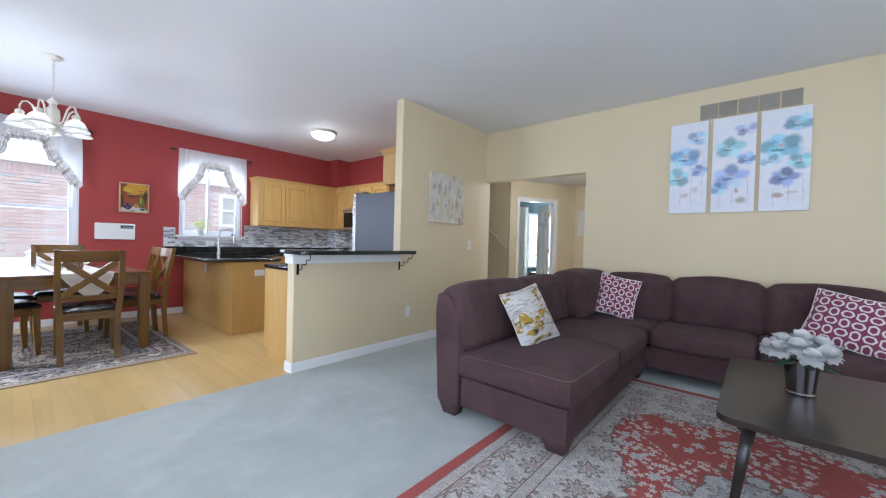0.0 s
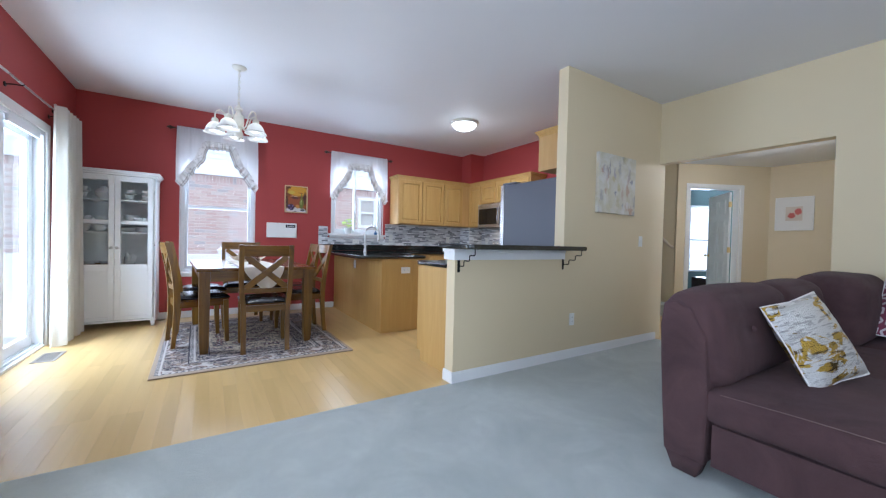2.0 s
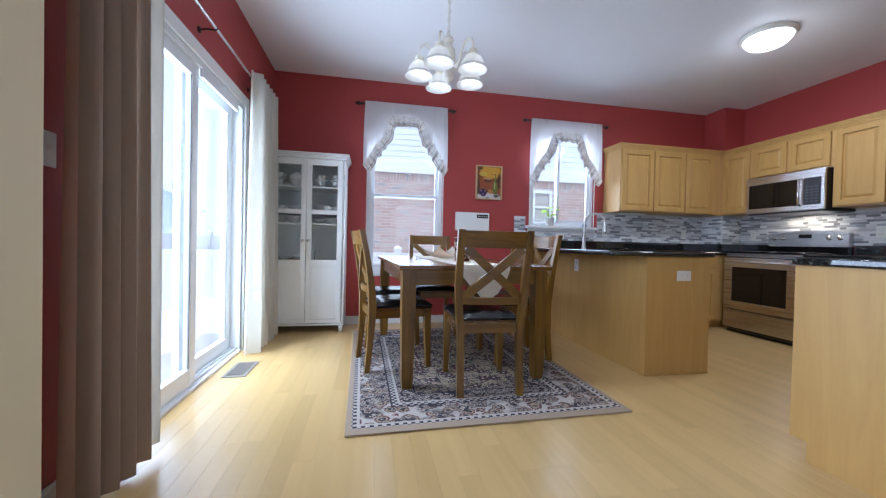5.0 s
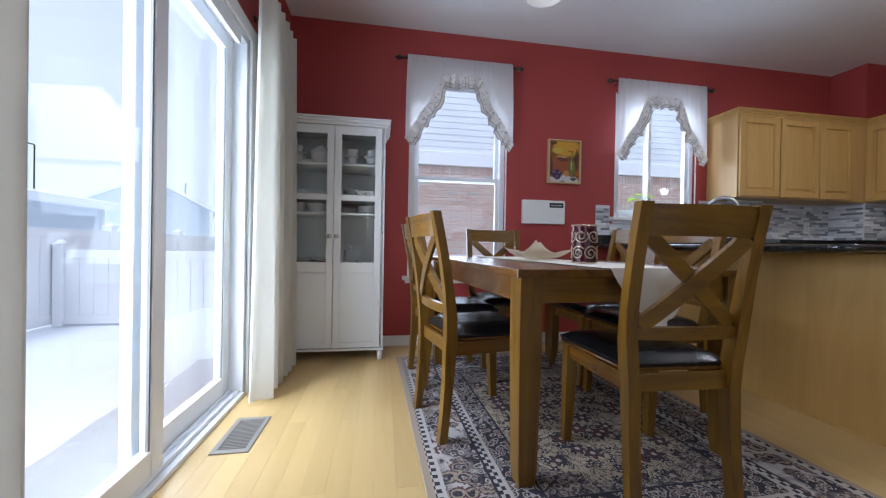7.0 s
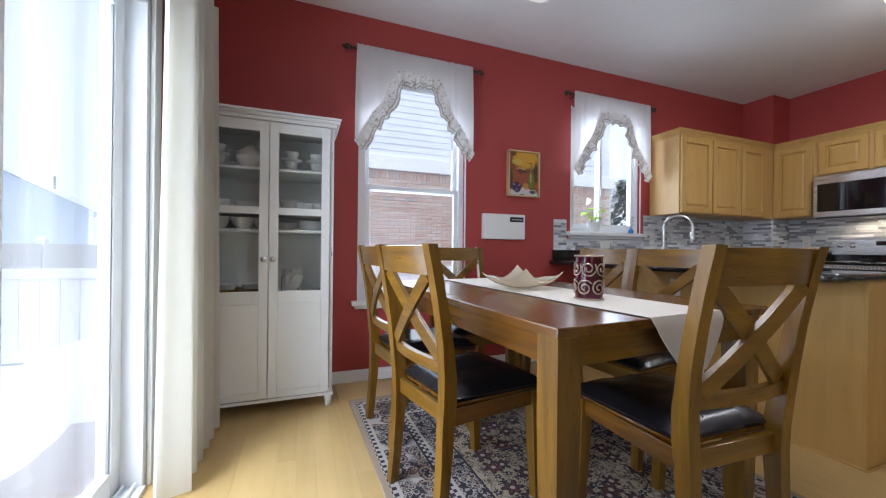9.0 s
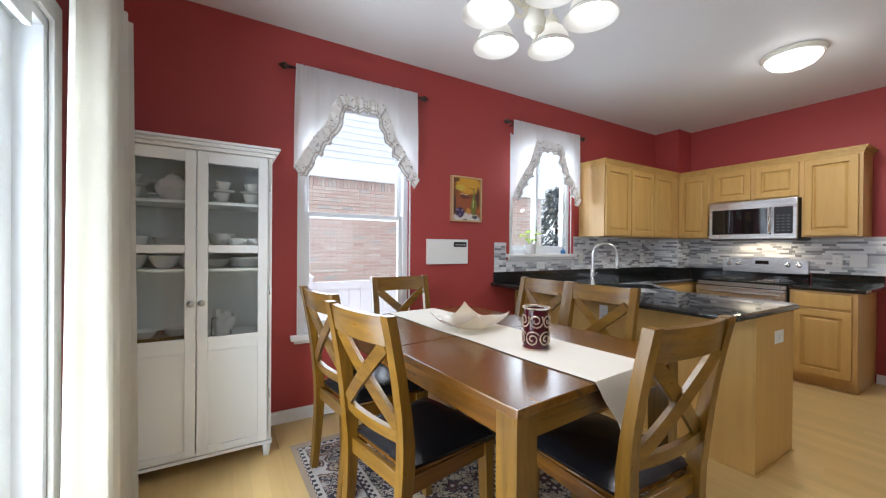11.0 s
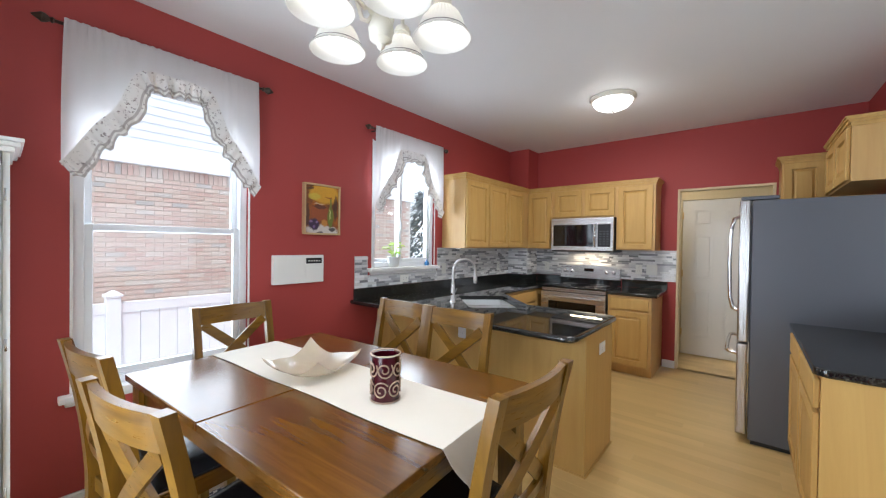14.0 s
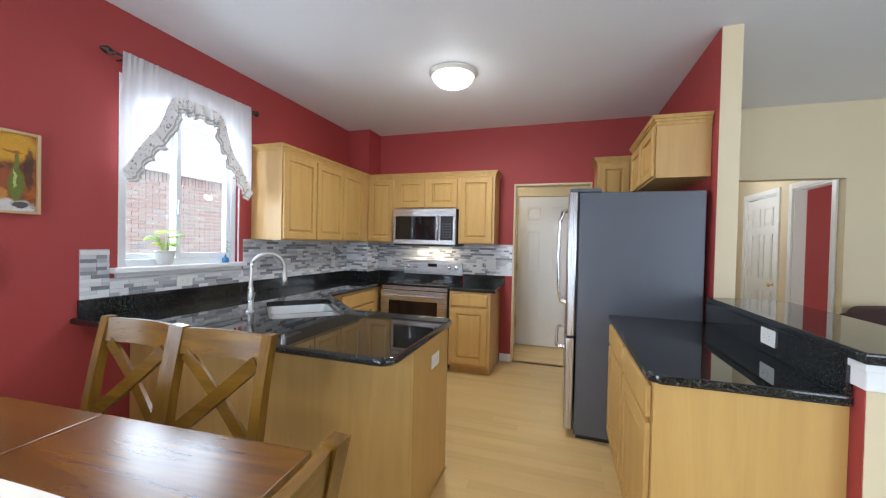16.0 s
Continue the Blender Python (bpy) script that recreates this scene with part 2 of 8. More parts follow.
def sheer_material(name, color, through):
    """Cloth that lets some light through, with a woven relief."""
    n = Nodes(name)
    t = n.t
    v = n.coords()
    f = n.noise(v, 300, 3)
    n.base(n.mix(n.noise(v, 5, 3), tone(color, 0.93), color))
    n.set(Roughness=0.9)
    n.bump(f, 0.2, 0.001)
    tl = t.nodes.new("ShaderNodeBsdfTranslucent")
    tl.inputs[0].default_value = (*color, 1)
    mx = t.nodes.new("ShaderNodeMixShader")
    mx.inputs[0].default_value = through
    t.links.new(n.b.outputs[0], mx.inputs[1])
    t.links.new(tl.outputs[0], mx.inputs[2])
    t.links.new(mx.outputs[0], t.nodes["Material Output"].inputs[0])


def glow_material(name, color, strength):
    n = Nodes(name)
    n.base(color)
    n.set(Emission_Color=(*color, 1), Emission_Strength=strength, Roughness=0.4)


carpet_material()
sofa_material()
granite_material()
steel_material("steel_x", "X")
steel_material("steel_y", "Y")
steel_material("steel_z", "Z")
glass_material("glass_clear", (0.97, 0.985, 0.98))
glass_material("glass_hutch", (0.97, 0.985, 0.98), 0.01, 1.0)
sheer_material("curtain_white", (0.88, 0.86, 0.79), 0.32)
sheer_material("curtain_taupe", (0.56, 0.45, 0.35), 0.15)
sheer_material("curtain_lining", (0.70, 0.66, 0.58), 0.12)
sheer_material("valance_sheer", (0.86, 0.85, 0.84), 0.3)
sheer_material("leaf_green", (0.42, 0.58, 0.11), 0.5)
sheer_material("petal_white", (0.95, 0.95, 0.94), 0.55)
glow_material("bulb_glow", (1.0, 0.95, 0.86), 7.0)
glow_material("lamp_bowl_glow", (1.0, 0.95, 0.88), 3.2)
sheer_material("shade_glass", (0.82, 0.81, 0.78), 0.5)
plain("leather_black", (0.012, 0.012, 0.014), 0.27, 0, 0.1, 45, 0.5)
plain("ceramic_black", (0.006, 0.006, 0.007), 0.05, 0, 0.02, 40, 0.0)
plain("candle_red", (0.055, 0.003, 0.009), 0.15, 0, 0.1, 40, 0.0)
plain("scroll_metal", (0.50, 0.38, 0.28), 0.4, 0.7, 0.1, 80, 0.05)


# ---- mesh helpers ----
def box(bm, x0, y0, z0, x1, y1, z1, bevel=0.0, seg=2, m=None):
    """A box between two corners, with rounded edges if asked."""
    ret = bmesh.ops.create_cube(bm, size=1.0)
    vs = ret["verts"]
    mat = Matrix.Translation(((x0 + x1) / 2, (y0 + y1) / 2, (z0 + z1) / 2)) @ Matrix.Diagonal((abs(x1 - x0), abs(y1 - y0), abs(z1 - z0), 1))
    bmesh.ops.transform(bm, matrix=(m @ mat) if m else mat, verts=vs)
    if bevel:
        es = list({e for v in vs for e in v.link_edges})
        r = bmesh.ops.bevel(bm, geom=es, offset=bevel, segments=seg, affect="EDGES", profile=0.5)
        return r["verts"]
    return vs


def lathe(bm, profile, at=(0, 0, 0), steps=24, m=None):
    """A turned shape from (radius, height) pairs."""
    rings = []
    for r, z in profile:
        ring = []
        for i in range(steps):
            a = 2 * math.pi * i / steps
            p = Vector((at[0] + r * math.cos(a), at[1] + r * math.sin(a), at[2] + z))
            ring.append(bm.verts.new(m @ p if m else p))
        rings.append(ring)
    for a, b in zip(rings, rings[1:]):
        for i in range(steps):
            j = (i + 1) % steps
            bm.faces.new((a[i], a[j], b[j], b[i]))
    for ring, flip in ((rings[0], True), (rings[-1], False)):
        if (ring[0].co - ring[1].co).length > 1e-4:
            bm.faces.new(ring[::-1] if flip else ring)
    return rings


def tube(bm, pts, radius, steps=8, closed=False):
    """A round bar along a line of points; radius may be a list."""
    pts = [Vector(p) for p in pts]
    n = len(pts)
    rad = radius if isinstance(radius, list) else [radius] * n
    rings = []
    up = Vector((0.13, 0.21, 0.97))
    for i, p in enumerate(pts):
        a = pts[(i - 1) % n] if closed or i else p
        b = pts[(i + 1) % n] if closed or i < n - 1 else p
        d = (b - a).normalized()
        s = d.cross(up)
        if s.length < 0.05:
            s = d.cross(Vector((1, 0, 0)))
        s.normalize()
        u = s.cross(d).normalized()
        rings.append([bm.verts.new(p + (s * math.cos(2 * math.pi * k / steps) + u * math.sin(2 * math.pi * k / steps)) * rad[i]) for k in range(steps)])
    last = n if closed else n - 1
    for i in range(last):
        a, b = rings[i], rings[(i + 1) % n]
        for k in range(steps):
            j = (k + 1) % steps
            bm.faces.new((a[k], a[j], b[j], b[k]))
    if not closed:
        bm.faces.new(rings[0][::-1])
        bm.faces.new(rings[-1])


def prism(bm, outline, z0, z1):
    """A plate with the given outline (x, y), between two heights."""
    lo = [bm.verts.new((x, y, z0)) for x, y in outline]
    hi = [bm.verts.new((x, y, z1)) for x, y in outline]
    n = len(outline)
    bm.faces.new(lo[::-1])
    bm.faces.new(hi)
    for i in range(n):
        j = (i + 1) % n
        bm.faces.new((lo[i], lo[j], hi[j], hi[i]))
    return lo + hi


def link_mesh(name, bm, material, smooth):
    bmesh.ops.recalc_face_normals(bm, faces=bm.faces)
    bm.normal_update()
    if smooth:
        for f in bm.faces:
            f.smooth = max(abs(c) for c in f.normal) < 0.9999
        for e in bm.edges:
            if len(e.link_faces) == 2 and e.calc_face_angle(0) > radians(38):
                e.smooth = False
    me = bpy.data.meshes.new(name)
    bm.to_mesh(me)
    bm.free()
    me.materials.append(MATS[material])
    return new(name, me)


def part(name, bm, material, parent, label="", smooth=True):
    """One mesh object under a thing or under a part."""
    ob = link_mesh(name, bm, material, smooth)
    ob.parent = parent
    if label:
        ob["label"] = label
    return ob


def thing(name, at, label, category, group="", rz=0.0):
    ob = new(name)
    ob.empty_display_size = 0.1
    ob.matrix_world = pose(*at, 0, 0, rz)
    return tagged(ob, label, category, group)


def solid(name, bm, material, label, category, group="", kind="", smooth=True, at=None):
    ob = link_mesh(name, bm, material, smooth)
    if at is not None:
        ob.location = at
    return tagged(ob, label, category, group, kind)


def structure(name, bm, material, label="", category="", smooth=False):
    return tagged(link_mesh(name, bm, material, smooth), label, category, "", "structure")


def piece(name, me, parent, m):
    ob = new(name, me)
    ob.parent = parent
    ob.matrix_basis = m
    return ob


def one_mesh(name, bm, material):
    bmesh.ops.recalc_face_normals(bm, faces=bm.faces)
    me = bpy.data.meshes.new(name)
    bm.to_mesh(me)
    bm.free()
    me.materials.append(MATS[material])
    return me


B = bmesh.new

# ---- the plan ----
WX, SY, NY, CEIL = -6.487, -1.355, 4.40, 2.744   # window wall, sliding-door wall, north wall, ceiling
LX, LY, EX = -2.975, -0.858, 2.75                  # corner of the living room's south wall, east wall
HX0, HX1 = -3.000, -2.886                        # half wall between kitchen and living room
HY0, HY1 = 1.540, 2.765                          # half wall's run, then the full-height wall
OPEN_X = -1.45                                   # east side of the hall opening
CAR_X = -2.885                                   # edge of the carpet
W1 = (-0.36, 0.50, 0.60, 2.36)                   # dining window: y0, y1, z0, z1
W2 = (1.60, 2.46, 1.17, 2.36)                    # kitchen window
SL = (-5.55, -3.95, 0.0, 2.03)                   # sliding door: x0, x1, z0, z1


def wall_x(name, x0, x1, y0, y1, holes, material, label, top=CEIL, bottom=0.0):
    """A wall along y with openings (y0, y1, z0, z1)."""
    bm = B()
    cur = y0
    for a, b, z0, z1 in sorted(holes):
        if a > cur:
            box(bm, x0, cur, bottom, x1, a, top)
        if z0 > bottom:
            box(bm, x0, a, bottom, x1, b, z0)
        if z1 < top:
            box(bm, x0, a, z1, x1, b, top)
        cur = b
    if cur < y1:
        box(bm, x0, cur, bottom, x1, y1, top)
    return structure(name, bm, material, label, "wall")


def wall_y(name, y0, y1, x0, x1, holes, material, label, top=CEIL, bottom=0.0):
    """A wall along x with openings (x0, x1, z0, z1)."""
    bm = B()
    cur = x0
    for a, b, z0, z1 in sorted(holes):
        if a > cur:
            box(bm, cur, y0, bottom, a, y1, top)
        if z0 > bottom:
            box(bm, a, y0, bottom, b, y1, z0)
        if z1 < top:
            box(bm, a, y0, z1, b, y1, top)
        cur = b
    if cur < x1:
        box(bm, cur, y0, bottom, x1, y1, top)
    return structure(name, bm, material, label, "wall")


wall_x("wall_west", WX - 0.16, WX, SY - 0.16, NY + 0.14, [W1, W2], "paint_red", "red painted dining and kitchen wall with two windows")
wall_y("wall_south", SY - 0.16, SY, WX, LX, [SL], "paint_red", "red painted wall around the sliding glass door")
KD = (-4.44, -3.62, 0.0, 2.06)
wall_y("wall_north_kitchen", NY, NY + 0.12, WX, HX0, [KD], "paint_red", "red painted kitchen wall with a doorway")
wall_y("wall_north_kitchen_back", NY + 0.12, NY + 0.125, WX, HX0, [KD], "paint_yellow", "pale yellow passage side of the kitchen wall", 2.44)
wall_y("wall_north_living", NY, NY + 0.12, HX0, EX, [(HX1, OPEN_X, 0.0, 2.05)], "paint_yellow", "pale yellow living room wall with a wide hall opening")
bm = B()
box(bm, LX + 0.004, SY - 0.16, 0, LX + 0.12, LY - 0.12, CEIL)
structure("wall_return_red", bm, "paint_red", "short red return wall beside the sliding door", "wall")
wall_y("wall_south_living", LY - 0.12, LY, LX, EX, [(-2.2, 1.6, 0.75, 2.25)], "paint_yellow", "pale yellow living room wall with windows")
wall_x("wall_east", EX, EX + 0.14, LY - 0.12, NY + 0.12, [(0.55, 2.95, 0.6, 2.3)], "paint_yellow", "pale yellow living room wall with a window")
bm = B()
box(bm, HX0 + 0.003, HY0, 0, HX1, HY1, 1.03)
structure("half_wall", bm, "paint_yellow", "pale yellow half wall below the breakfast bar", "wall")
bm = B()
box(bm, HX0, HY0 + 0.003, 0, HX0 + 0.003, HY1, 1.03)
structure("half_wall_red_side", bm, "paint_red", "red painted kitchen side of the half wall", "wall")
bm = B()
box(bm, HX0 + 0.003, HY1, 0, HX1, NY, CEIL)
structure("wall_divider", bm, "paint_yellow", "pale yellow dividing wall between kitchen and living room", "wall")
bm = B()
box(bm, HX0, HY1 + 0.003, 0, HX0 + 0.003, NY, CEIL)
structure("wall_divider_red_side", bm, "paint_red", "red painted kitchen side of the dividing wall", "wall")
bm = B()
box(bm, WX, 4.10, 0, -6.19, NY, CEIL)
structure("corner_column", bm, "paint_red", "red painted boxed-in column in the kitchen corner", "wall")

bm = B()
box(bm, WX - 0.16, SY - 0.16, CEIL, EX + 0.14, NY + 0.12, CEIL + 0.12)
structure("ceiling", bm, "paint_ceiling", "smooth white painted ceiling", "ceiling")
bm = B()
box(bm, WX - 0.16, NY + 0.12, 2.44, EX, 9.2, 2.56)
structure("ceiling_hall", bm, "paint_ceiling", "white painted hall ceiling", "ceiling")

bm = B()
box(bm, CAR_X, LY - 0.12, -0.12, EX, NY, 0.004, 0.0)
structure("floor_carpet", bm, "carpet", "pale grey-green cut-pile carpet", "carpet")
bm = B()
box(bm, WX - 0.16, SY - 0.16, -0.14, CAR_X, NY + 0.12, -0.012)
box(bm, WX, NY + 0.12, -0.14, OPEN_X + 0.12, 9.2, -0.012)
box(bm, CAR_X, NY, -0.14, EX, NY + 0.12, -0.012)
floor = structure("floor", bm, "floor_maple", "light maple strip flooring with a satin finish", "floor")

# hall, stairs and den beyond the openings
wall_x("wall_hall_east", OPEN_X, OPEN_X + 0.12, NY + 0.12, 7.75, [(4.56, 5.2, 0, 2.06), (5.52, 6.3, 0, 2.06)], "paint_hall", "cream hall wall with two doorways", 2.44)
wall_y("wall_hall_north", 7.75, 7.87, -2.85, OPEN_X, [], "paint_hall", "cream hall wall with a small picture", 2.44)
wall_y("wall_stair", 6.35, 6.45, -6.2, -3.62, [], "paint_hall", "cream stair wall with a handrail", 2.44)
wall_y("wall_closet", 5.2, 5.28, -5.6, -3.55, [(-4.50, -3.72, 0, 2.03)], "paint_yellow", "pale yellow wall around a white panel door", 2.44)
wall_x("wall_passage_west", -5.6, -5.5, NY + 0.12, 6.35, [], "paint_yellow", "pale yellow passage wall", 2.44)
wall_y("wall_red_room", 5.32, 5.40, OPEN_X + 0.12, 0.6, [], "paint_red", "red painted room beyond the hall", 2.44)
# unseen end wall; its opening is made up to let light in
wall_x("wall_red_room_end", 0.5, 0.6, NY + 0.12, 5.32, [(4.65, 5.2, 0.8, 2.1)], "paint_red", "unseen red end wall with an opening added for light", 2.44)
DIR = Vector((0.74, 1.40, 0)).normalized()
DM = Matrix.Translation((-3.59, 6.35, 0)) @ Matrix.Rotation(math.atan2(DIR.y, DIR.x), 4, "Z")
bm = B()
for a, b, z0, z1 in ((-0.02, 0.19, 0, 2.44), (0.19, 1.05, 2.06, 2.44), (1.05, 1.60, 0, 2.44)):
    box(bm, a, 0, z0, b, 0.11, z1, m=DM)
structure("wall_diagonal", bm, "paint_hall", "cream angled hall wall with an open door", "wall")
bm = B()
for a, b, z0, z1 in ((-0.9, 1.98, 0, 2.44), (1.98, 2.88, 0, 0.58), (1.98, 2.88, 2.0, 2.44), (2.88, 3.6, 0, 2.44)):
    box(bm, a, 2.3, z0, b, 2.42, z1, m=DM)
box(bm, -1.0, 0.11, 0, -0.9, 2.42, 2.44, m=DM)
box(bm, 3.5, -0.6, 0, 3.6, 2.42, 2.44, m=DM)
structure("wall_den", bm, "paint_den", "dark green den walls", "wall")


# ---- trim, windows, doors ----
def baseboard(name, runs):
    bm = B()
    for x0, y0, x1, y1 in runs:
        box(bm, x0, y0, 0.0, x1, y1, 0.075)
        dx, dy = (0.004, 0) if abs(x1 - x0) < abs(y1 - y0) else (0, 0.004)
        box(bm, x0 + dx, y0 + dy, 0.075, x1 - dx, y1 - dy, 0.088)
    return structure(name, bm, "paint_white", "white painted baseboard", "baseboard")


baseboard("baseboard_half_wall", [(HX1 + 0.0005, HY0 - 0.014, HX1 + 0.015, NY - 0.001), (HX0 - 0.002, HY0 - 0.015, HX1, HY0 - 0.0005)])
baseboard("baseboard_west", [(WX + 0.0005, SY + 0.02, WX + 0.015, 1.652)])
baseboard("baseboard_north", [(-4.578, NY - 0.015, -4.45, NY - 0.0005), (OPEN_X, NY - 0.015, EX, NY - 0.0005)])
baseboard("baseboard_south", [(-6.45, SY + 0.0005, SL[0] - 0.08, SY + 0.015), (-3.86, SY + 0.0005, LX, SY + 0.015)])
baseboard("baseboard_living_south", [(LX + 0.02, LY + 0.0005, EX, LY + 0.015)])

bm = B()
box(bm, HX0 - 0.012, HY0 - 0.022, 0.945, HX1 + 0.022, HY1 + 0.0, 1.03, 0.004)
box(bm, HX0 - 0.020, HY0 - 0.030, 1.005, HX1 + 0.030, HY1 + 0.0, 1.031, 0.004)
structure("trim_half_wall", bm, "paint_white", "white painted cap trim under the bar top", "trim")


def window_unit(name, y0, y1, z0, z1, split, label):
    """A white vinyl window in the west wall: frame, two sashes, glass and sill. split: height of the meeting rail, or y of the upright."""
    win = tagged(new(name), label, "window", "", "structure")
    win.location = (WX, (y0 + y1) / 2, z0)
    w, h = (y1 - y0) / 2, z1 - z0
    bm = B()
    for a in (-w, w - 0.045):
        box(bm, -0.12, a, 0, -0.02, a + 0.045, h, 0.004)
    box(bm, -0.12, -w + 0.045, h - 0.045, -0.02, w - 0.045, h, 0.004)
    box(bm, -0.12, -w + 0.045, 0, -0.02, w - 0.045, 0.05, 0.004)
    part("window_frame", bm, "vinyl_white", win)
    def sash(a, b, lo, hi, x):
        bm = B()
        t = 0.035
        box(bm, x - 0.03, a, lo, x, a + t, hi, 0.003)
        box(bm, x - 0.03, b - t, lo, x, b, hi, 0.003)
        box(bm, x - 0.03, a + t, lo, x, b - t, lo + t, 0.003)
        box(bm, x - 0.03, a + t, hi - t, x, b - t, hi, 0.003)
        s = part("sash", bm, "vinyl_white", win)
        bm = B()
        box(bm, x - 0.018, a + t - 0.003, lo + t - 0.003, x - 0.013, b - t + 0.003, hi - t + 0.003)
        g = part("pane", bm, "glass_clear", s, "clear window glass")
        g.visible_shadow = False
        return s
    if label.startswith("tall"):
        m = split - z0
        sash(-w + 0.045, w - 0.045, 0.05, m + 0.02, -0.035)
        sash(-w + 0.045, w - 0.045, m - 0.02, h - 0.045, -0.075)
    else:
        m = split - (y0 + y1) / 2
        sash(-w + 0.045, m + 0.02, 0.05, h - 0.045, -0.075)
        s = sash(m - 0.02, w - 0.045, 0.05, h - 0.045, -0.035)
        bm = B()
        box(bm, -0.035, m - 0.012, 0.36, -0.022, m + 0.008, 0.46, 0.004)
        part("latch", bm, "vinyl_white", s)
    bm = B()
    box(bm, -0.02, -w - 0.055, -0.03, 0.055, w + 0.055, 0.004, 0.005)
    box(bm, 0.0005, -w - 0.03, -0.058, 0.022, w + 0.03, -0.03, 0.004)
    part("window_sill", bm, "paint_white", win)
    bm = B()
    for a, b in ((-w - 0.012, -w), (w, w + 0.012)):
        box(bm, 0.0005, a, 0.004, 0.006, b, h, 0.001)
    part("casing_bead", bm, "paint_white", win)
    return win


window_unit("window_1", *W1, 1.467, "tall white vinyl double-hung window in a red wall")
window_unit("window_2", *W2, 1.99, "white vinyl sliding window above the kitchen counter")


def sliding_door():
    door = tagged(new("door_1"), "white framed sliding glass patio door", "sliding door", "", "structure")
    x0, x1, z0, z1 = SL
    door.location = ((x0 + x1) / 2, SY, 0)
    w = (x1 - x0) / 2
    bm = B()
    box(bm, -w - 0.065, 0.0005, 0, -w + 0.01, 0.018, z1 + 0.07, 0.004)
    box(bm, w - 0.01, 0.0005, 0, w + 0.065, 0.018, z1 + 0.07, 0.004)
    box(bm, -w + 0.01, 0.0005, z1 - 0.01, w - 0.01, 0.018, z1 + 0.07, 0.004)
    part("casing", bm, "paint_white", door)
    bm = B()
    for a in (-w, w - 0.04):
        box(bm, a, -0.155, 0, a + 0.04, -0.001, z1, 0.003)
    box(bm, -w + 0.04, -0.155, z1 - 0.045, w - 0.04, -0.001, z1, 0.003)
    part("frame", bm, "vinyl_white", door)
    bm = B()
    box(bm, -w + 0.04, -0.155, -0.005, w - 0.04, 0.012, 0.022, 0.003)
    for y in (-0.115, -0.07, -0.03):
        box(bm, -w + 0.04, y, 0.022, w - 0.04, y + 0.012, 0.04, 0.002)
    part("track", bm, "vinyl_white", door)
    mid = -4.735 - (x0 + x1) / 2
    for a, b, y in ((-w + 0.04, mid + 0.045, -0.115), (mid - 0.045, w - 0.04, -0.06)):
        bm = B()
        t = 0.075
        box(bm, a, y, 0.03, a + t, y + 0.04, z1 - 0.045, 0.004)
        box(bm, b - t, y, 0.03, b, y + 0.04, z1 - 0.045, 0.004)
        box(bm, a + t, y, 0.03, b - t, y + 0.04, 0.13, 0.004)
        box(bm, a + t, y, z1 - 0.12, b - t, y + 0.04, z1 - 0.045, 0.004)
        s = part("door_panel", bm, "vinyl_white", door)
        bm = B()
        box(bm, a + t - 0.005, y + 0.014, 0.125, b - t + 0.005, y + 0.022, z1 - 0.115)
        g = part("pane", bm, "glass_clear", s, "clear door glass")
        g.visible_shadow = False
        bm = B()
        for c in (a + t, b - t - 0.008):
            box(bm, c, y + 0.024, 0.13, c + 0.008, y + 0.034, z1 - 0.12)
        part("gasket", bm, "slat_grey", s)
    bm = B()
    box(bm, -0.66, -0.02, z1 - 0.10, mid - 0.05, 0.004, z1 - 0.012, 0.006)
    part("blind_cassette", bm, "vinyl_white", door, "slim white blind cassette")
    return door


sliding_door()


def panel_door(name, w, h, m, material, label, knob_side=1, knob="brass", hinges=True):
    """A six-panel door in its own plane: x across from the hinge, y through, z up."""
    d = tagged(new(name), label, "door", "", "structure")
    d.matrix_world = m
    bm = B()
    box(bm, 0, 0, 0.01, w, 0.035, h, 0.002)
    part("door_leaf", bm, material, d)
    cw = (w - 0.12 * 2 - 0.10) / 2
    for r0, r1 in ((0.24, 0.86), (1.0, 1.58), (1.68, h - 0.12)):
        for c in (0.12, 0.12 + cw + 0.10):
            for y, s in ((-0.001, -1), (0.036, 1)):
                bm = B()
                y2 = y + s * 0.008
                box(bm, c, min(y, y2), r0, c + cw, max(y, y2), r0 + 0.012)
                box(bm, c, min(y, y2), r1 - 0.012, c + cw, max(y, y2), r1)
                box(bm, c, min(y, y2), r0 + 0.012, c + 0.012, max(y, y2), r1 - 0.012)
                box(bm, c + cw - 0.012, min(y, y2), r0 + 0.012, c + cw, max(y, y2), r1 - 0.012)
                y3 = y + s * 0.006
                box(bm, c + 0.035, min(y, y3), r0 + 0.035, c + cw - 0.035, max(y, y3), r1 - 0.035, 0.004, 1)
                part("door_panel", bm, material, d)
    for s in (-1, 1):
        bm = B()
        at = w - 0.065 if knob_side > 0 else 0.065
        mm = Matrix.Translation((at, 0.0175 + s * 0.0175, 0.95)) @ Matrix.Rotation(-s * math.pi / 2, 4, "X")
        lathe(bm, [(0.028, 0), (0.028, 0.006), (0.011, 0.010), (0.011, 0.035), (0.026, 0.045), (0.028, 0.058), (0.018, 0.068), (0.0005, 0.070)], steps=16, m=mm)
        part("door_knob", bm, knob, d, "polished brass knob")
    if hinges:
        for z in (0.25, 1.02, 1.78):
            bm = B()
            box(bm, -0.006, -0.006, z, 0.01, 0.041, z + 0.09, 0.002)
            part("hinge", bm, knob, d)
    return d


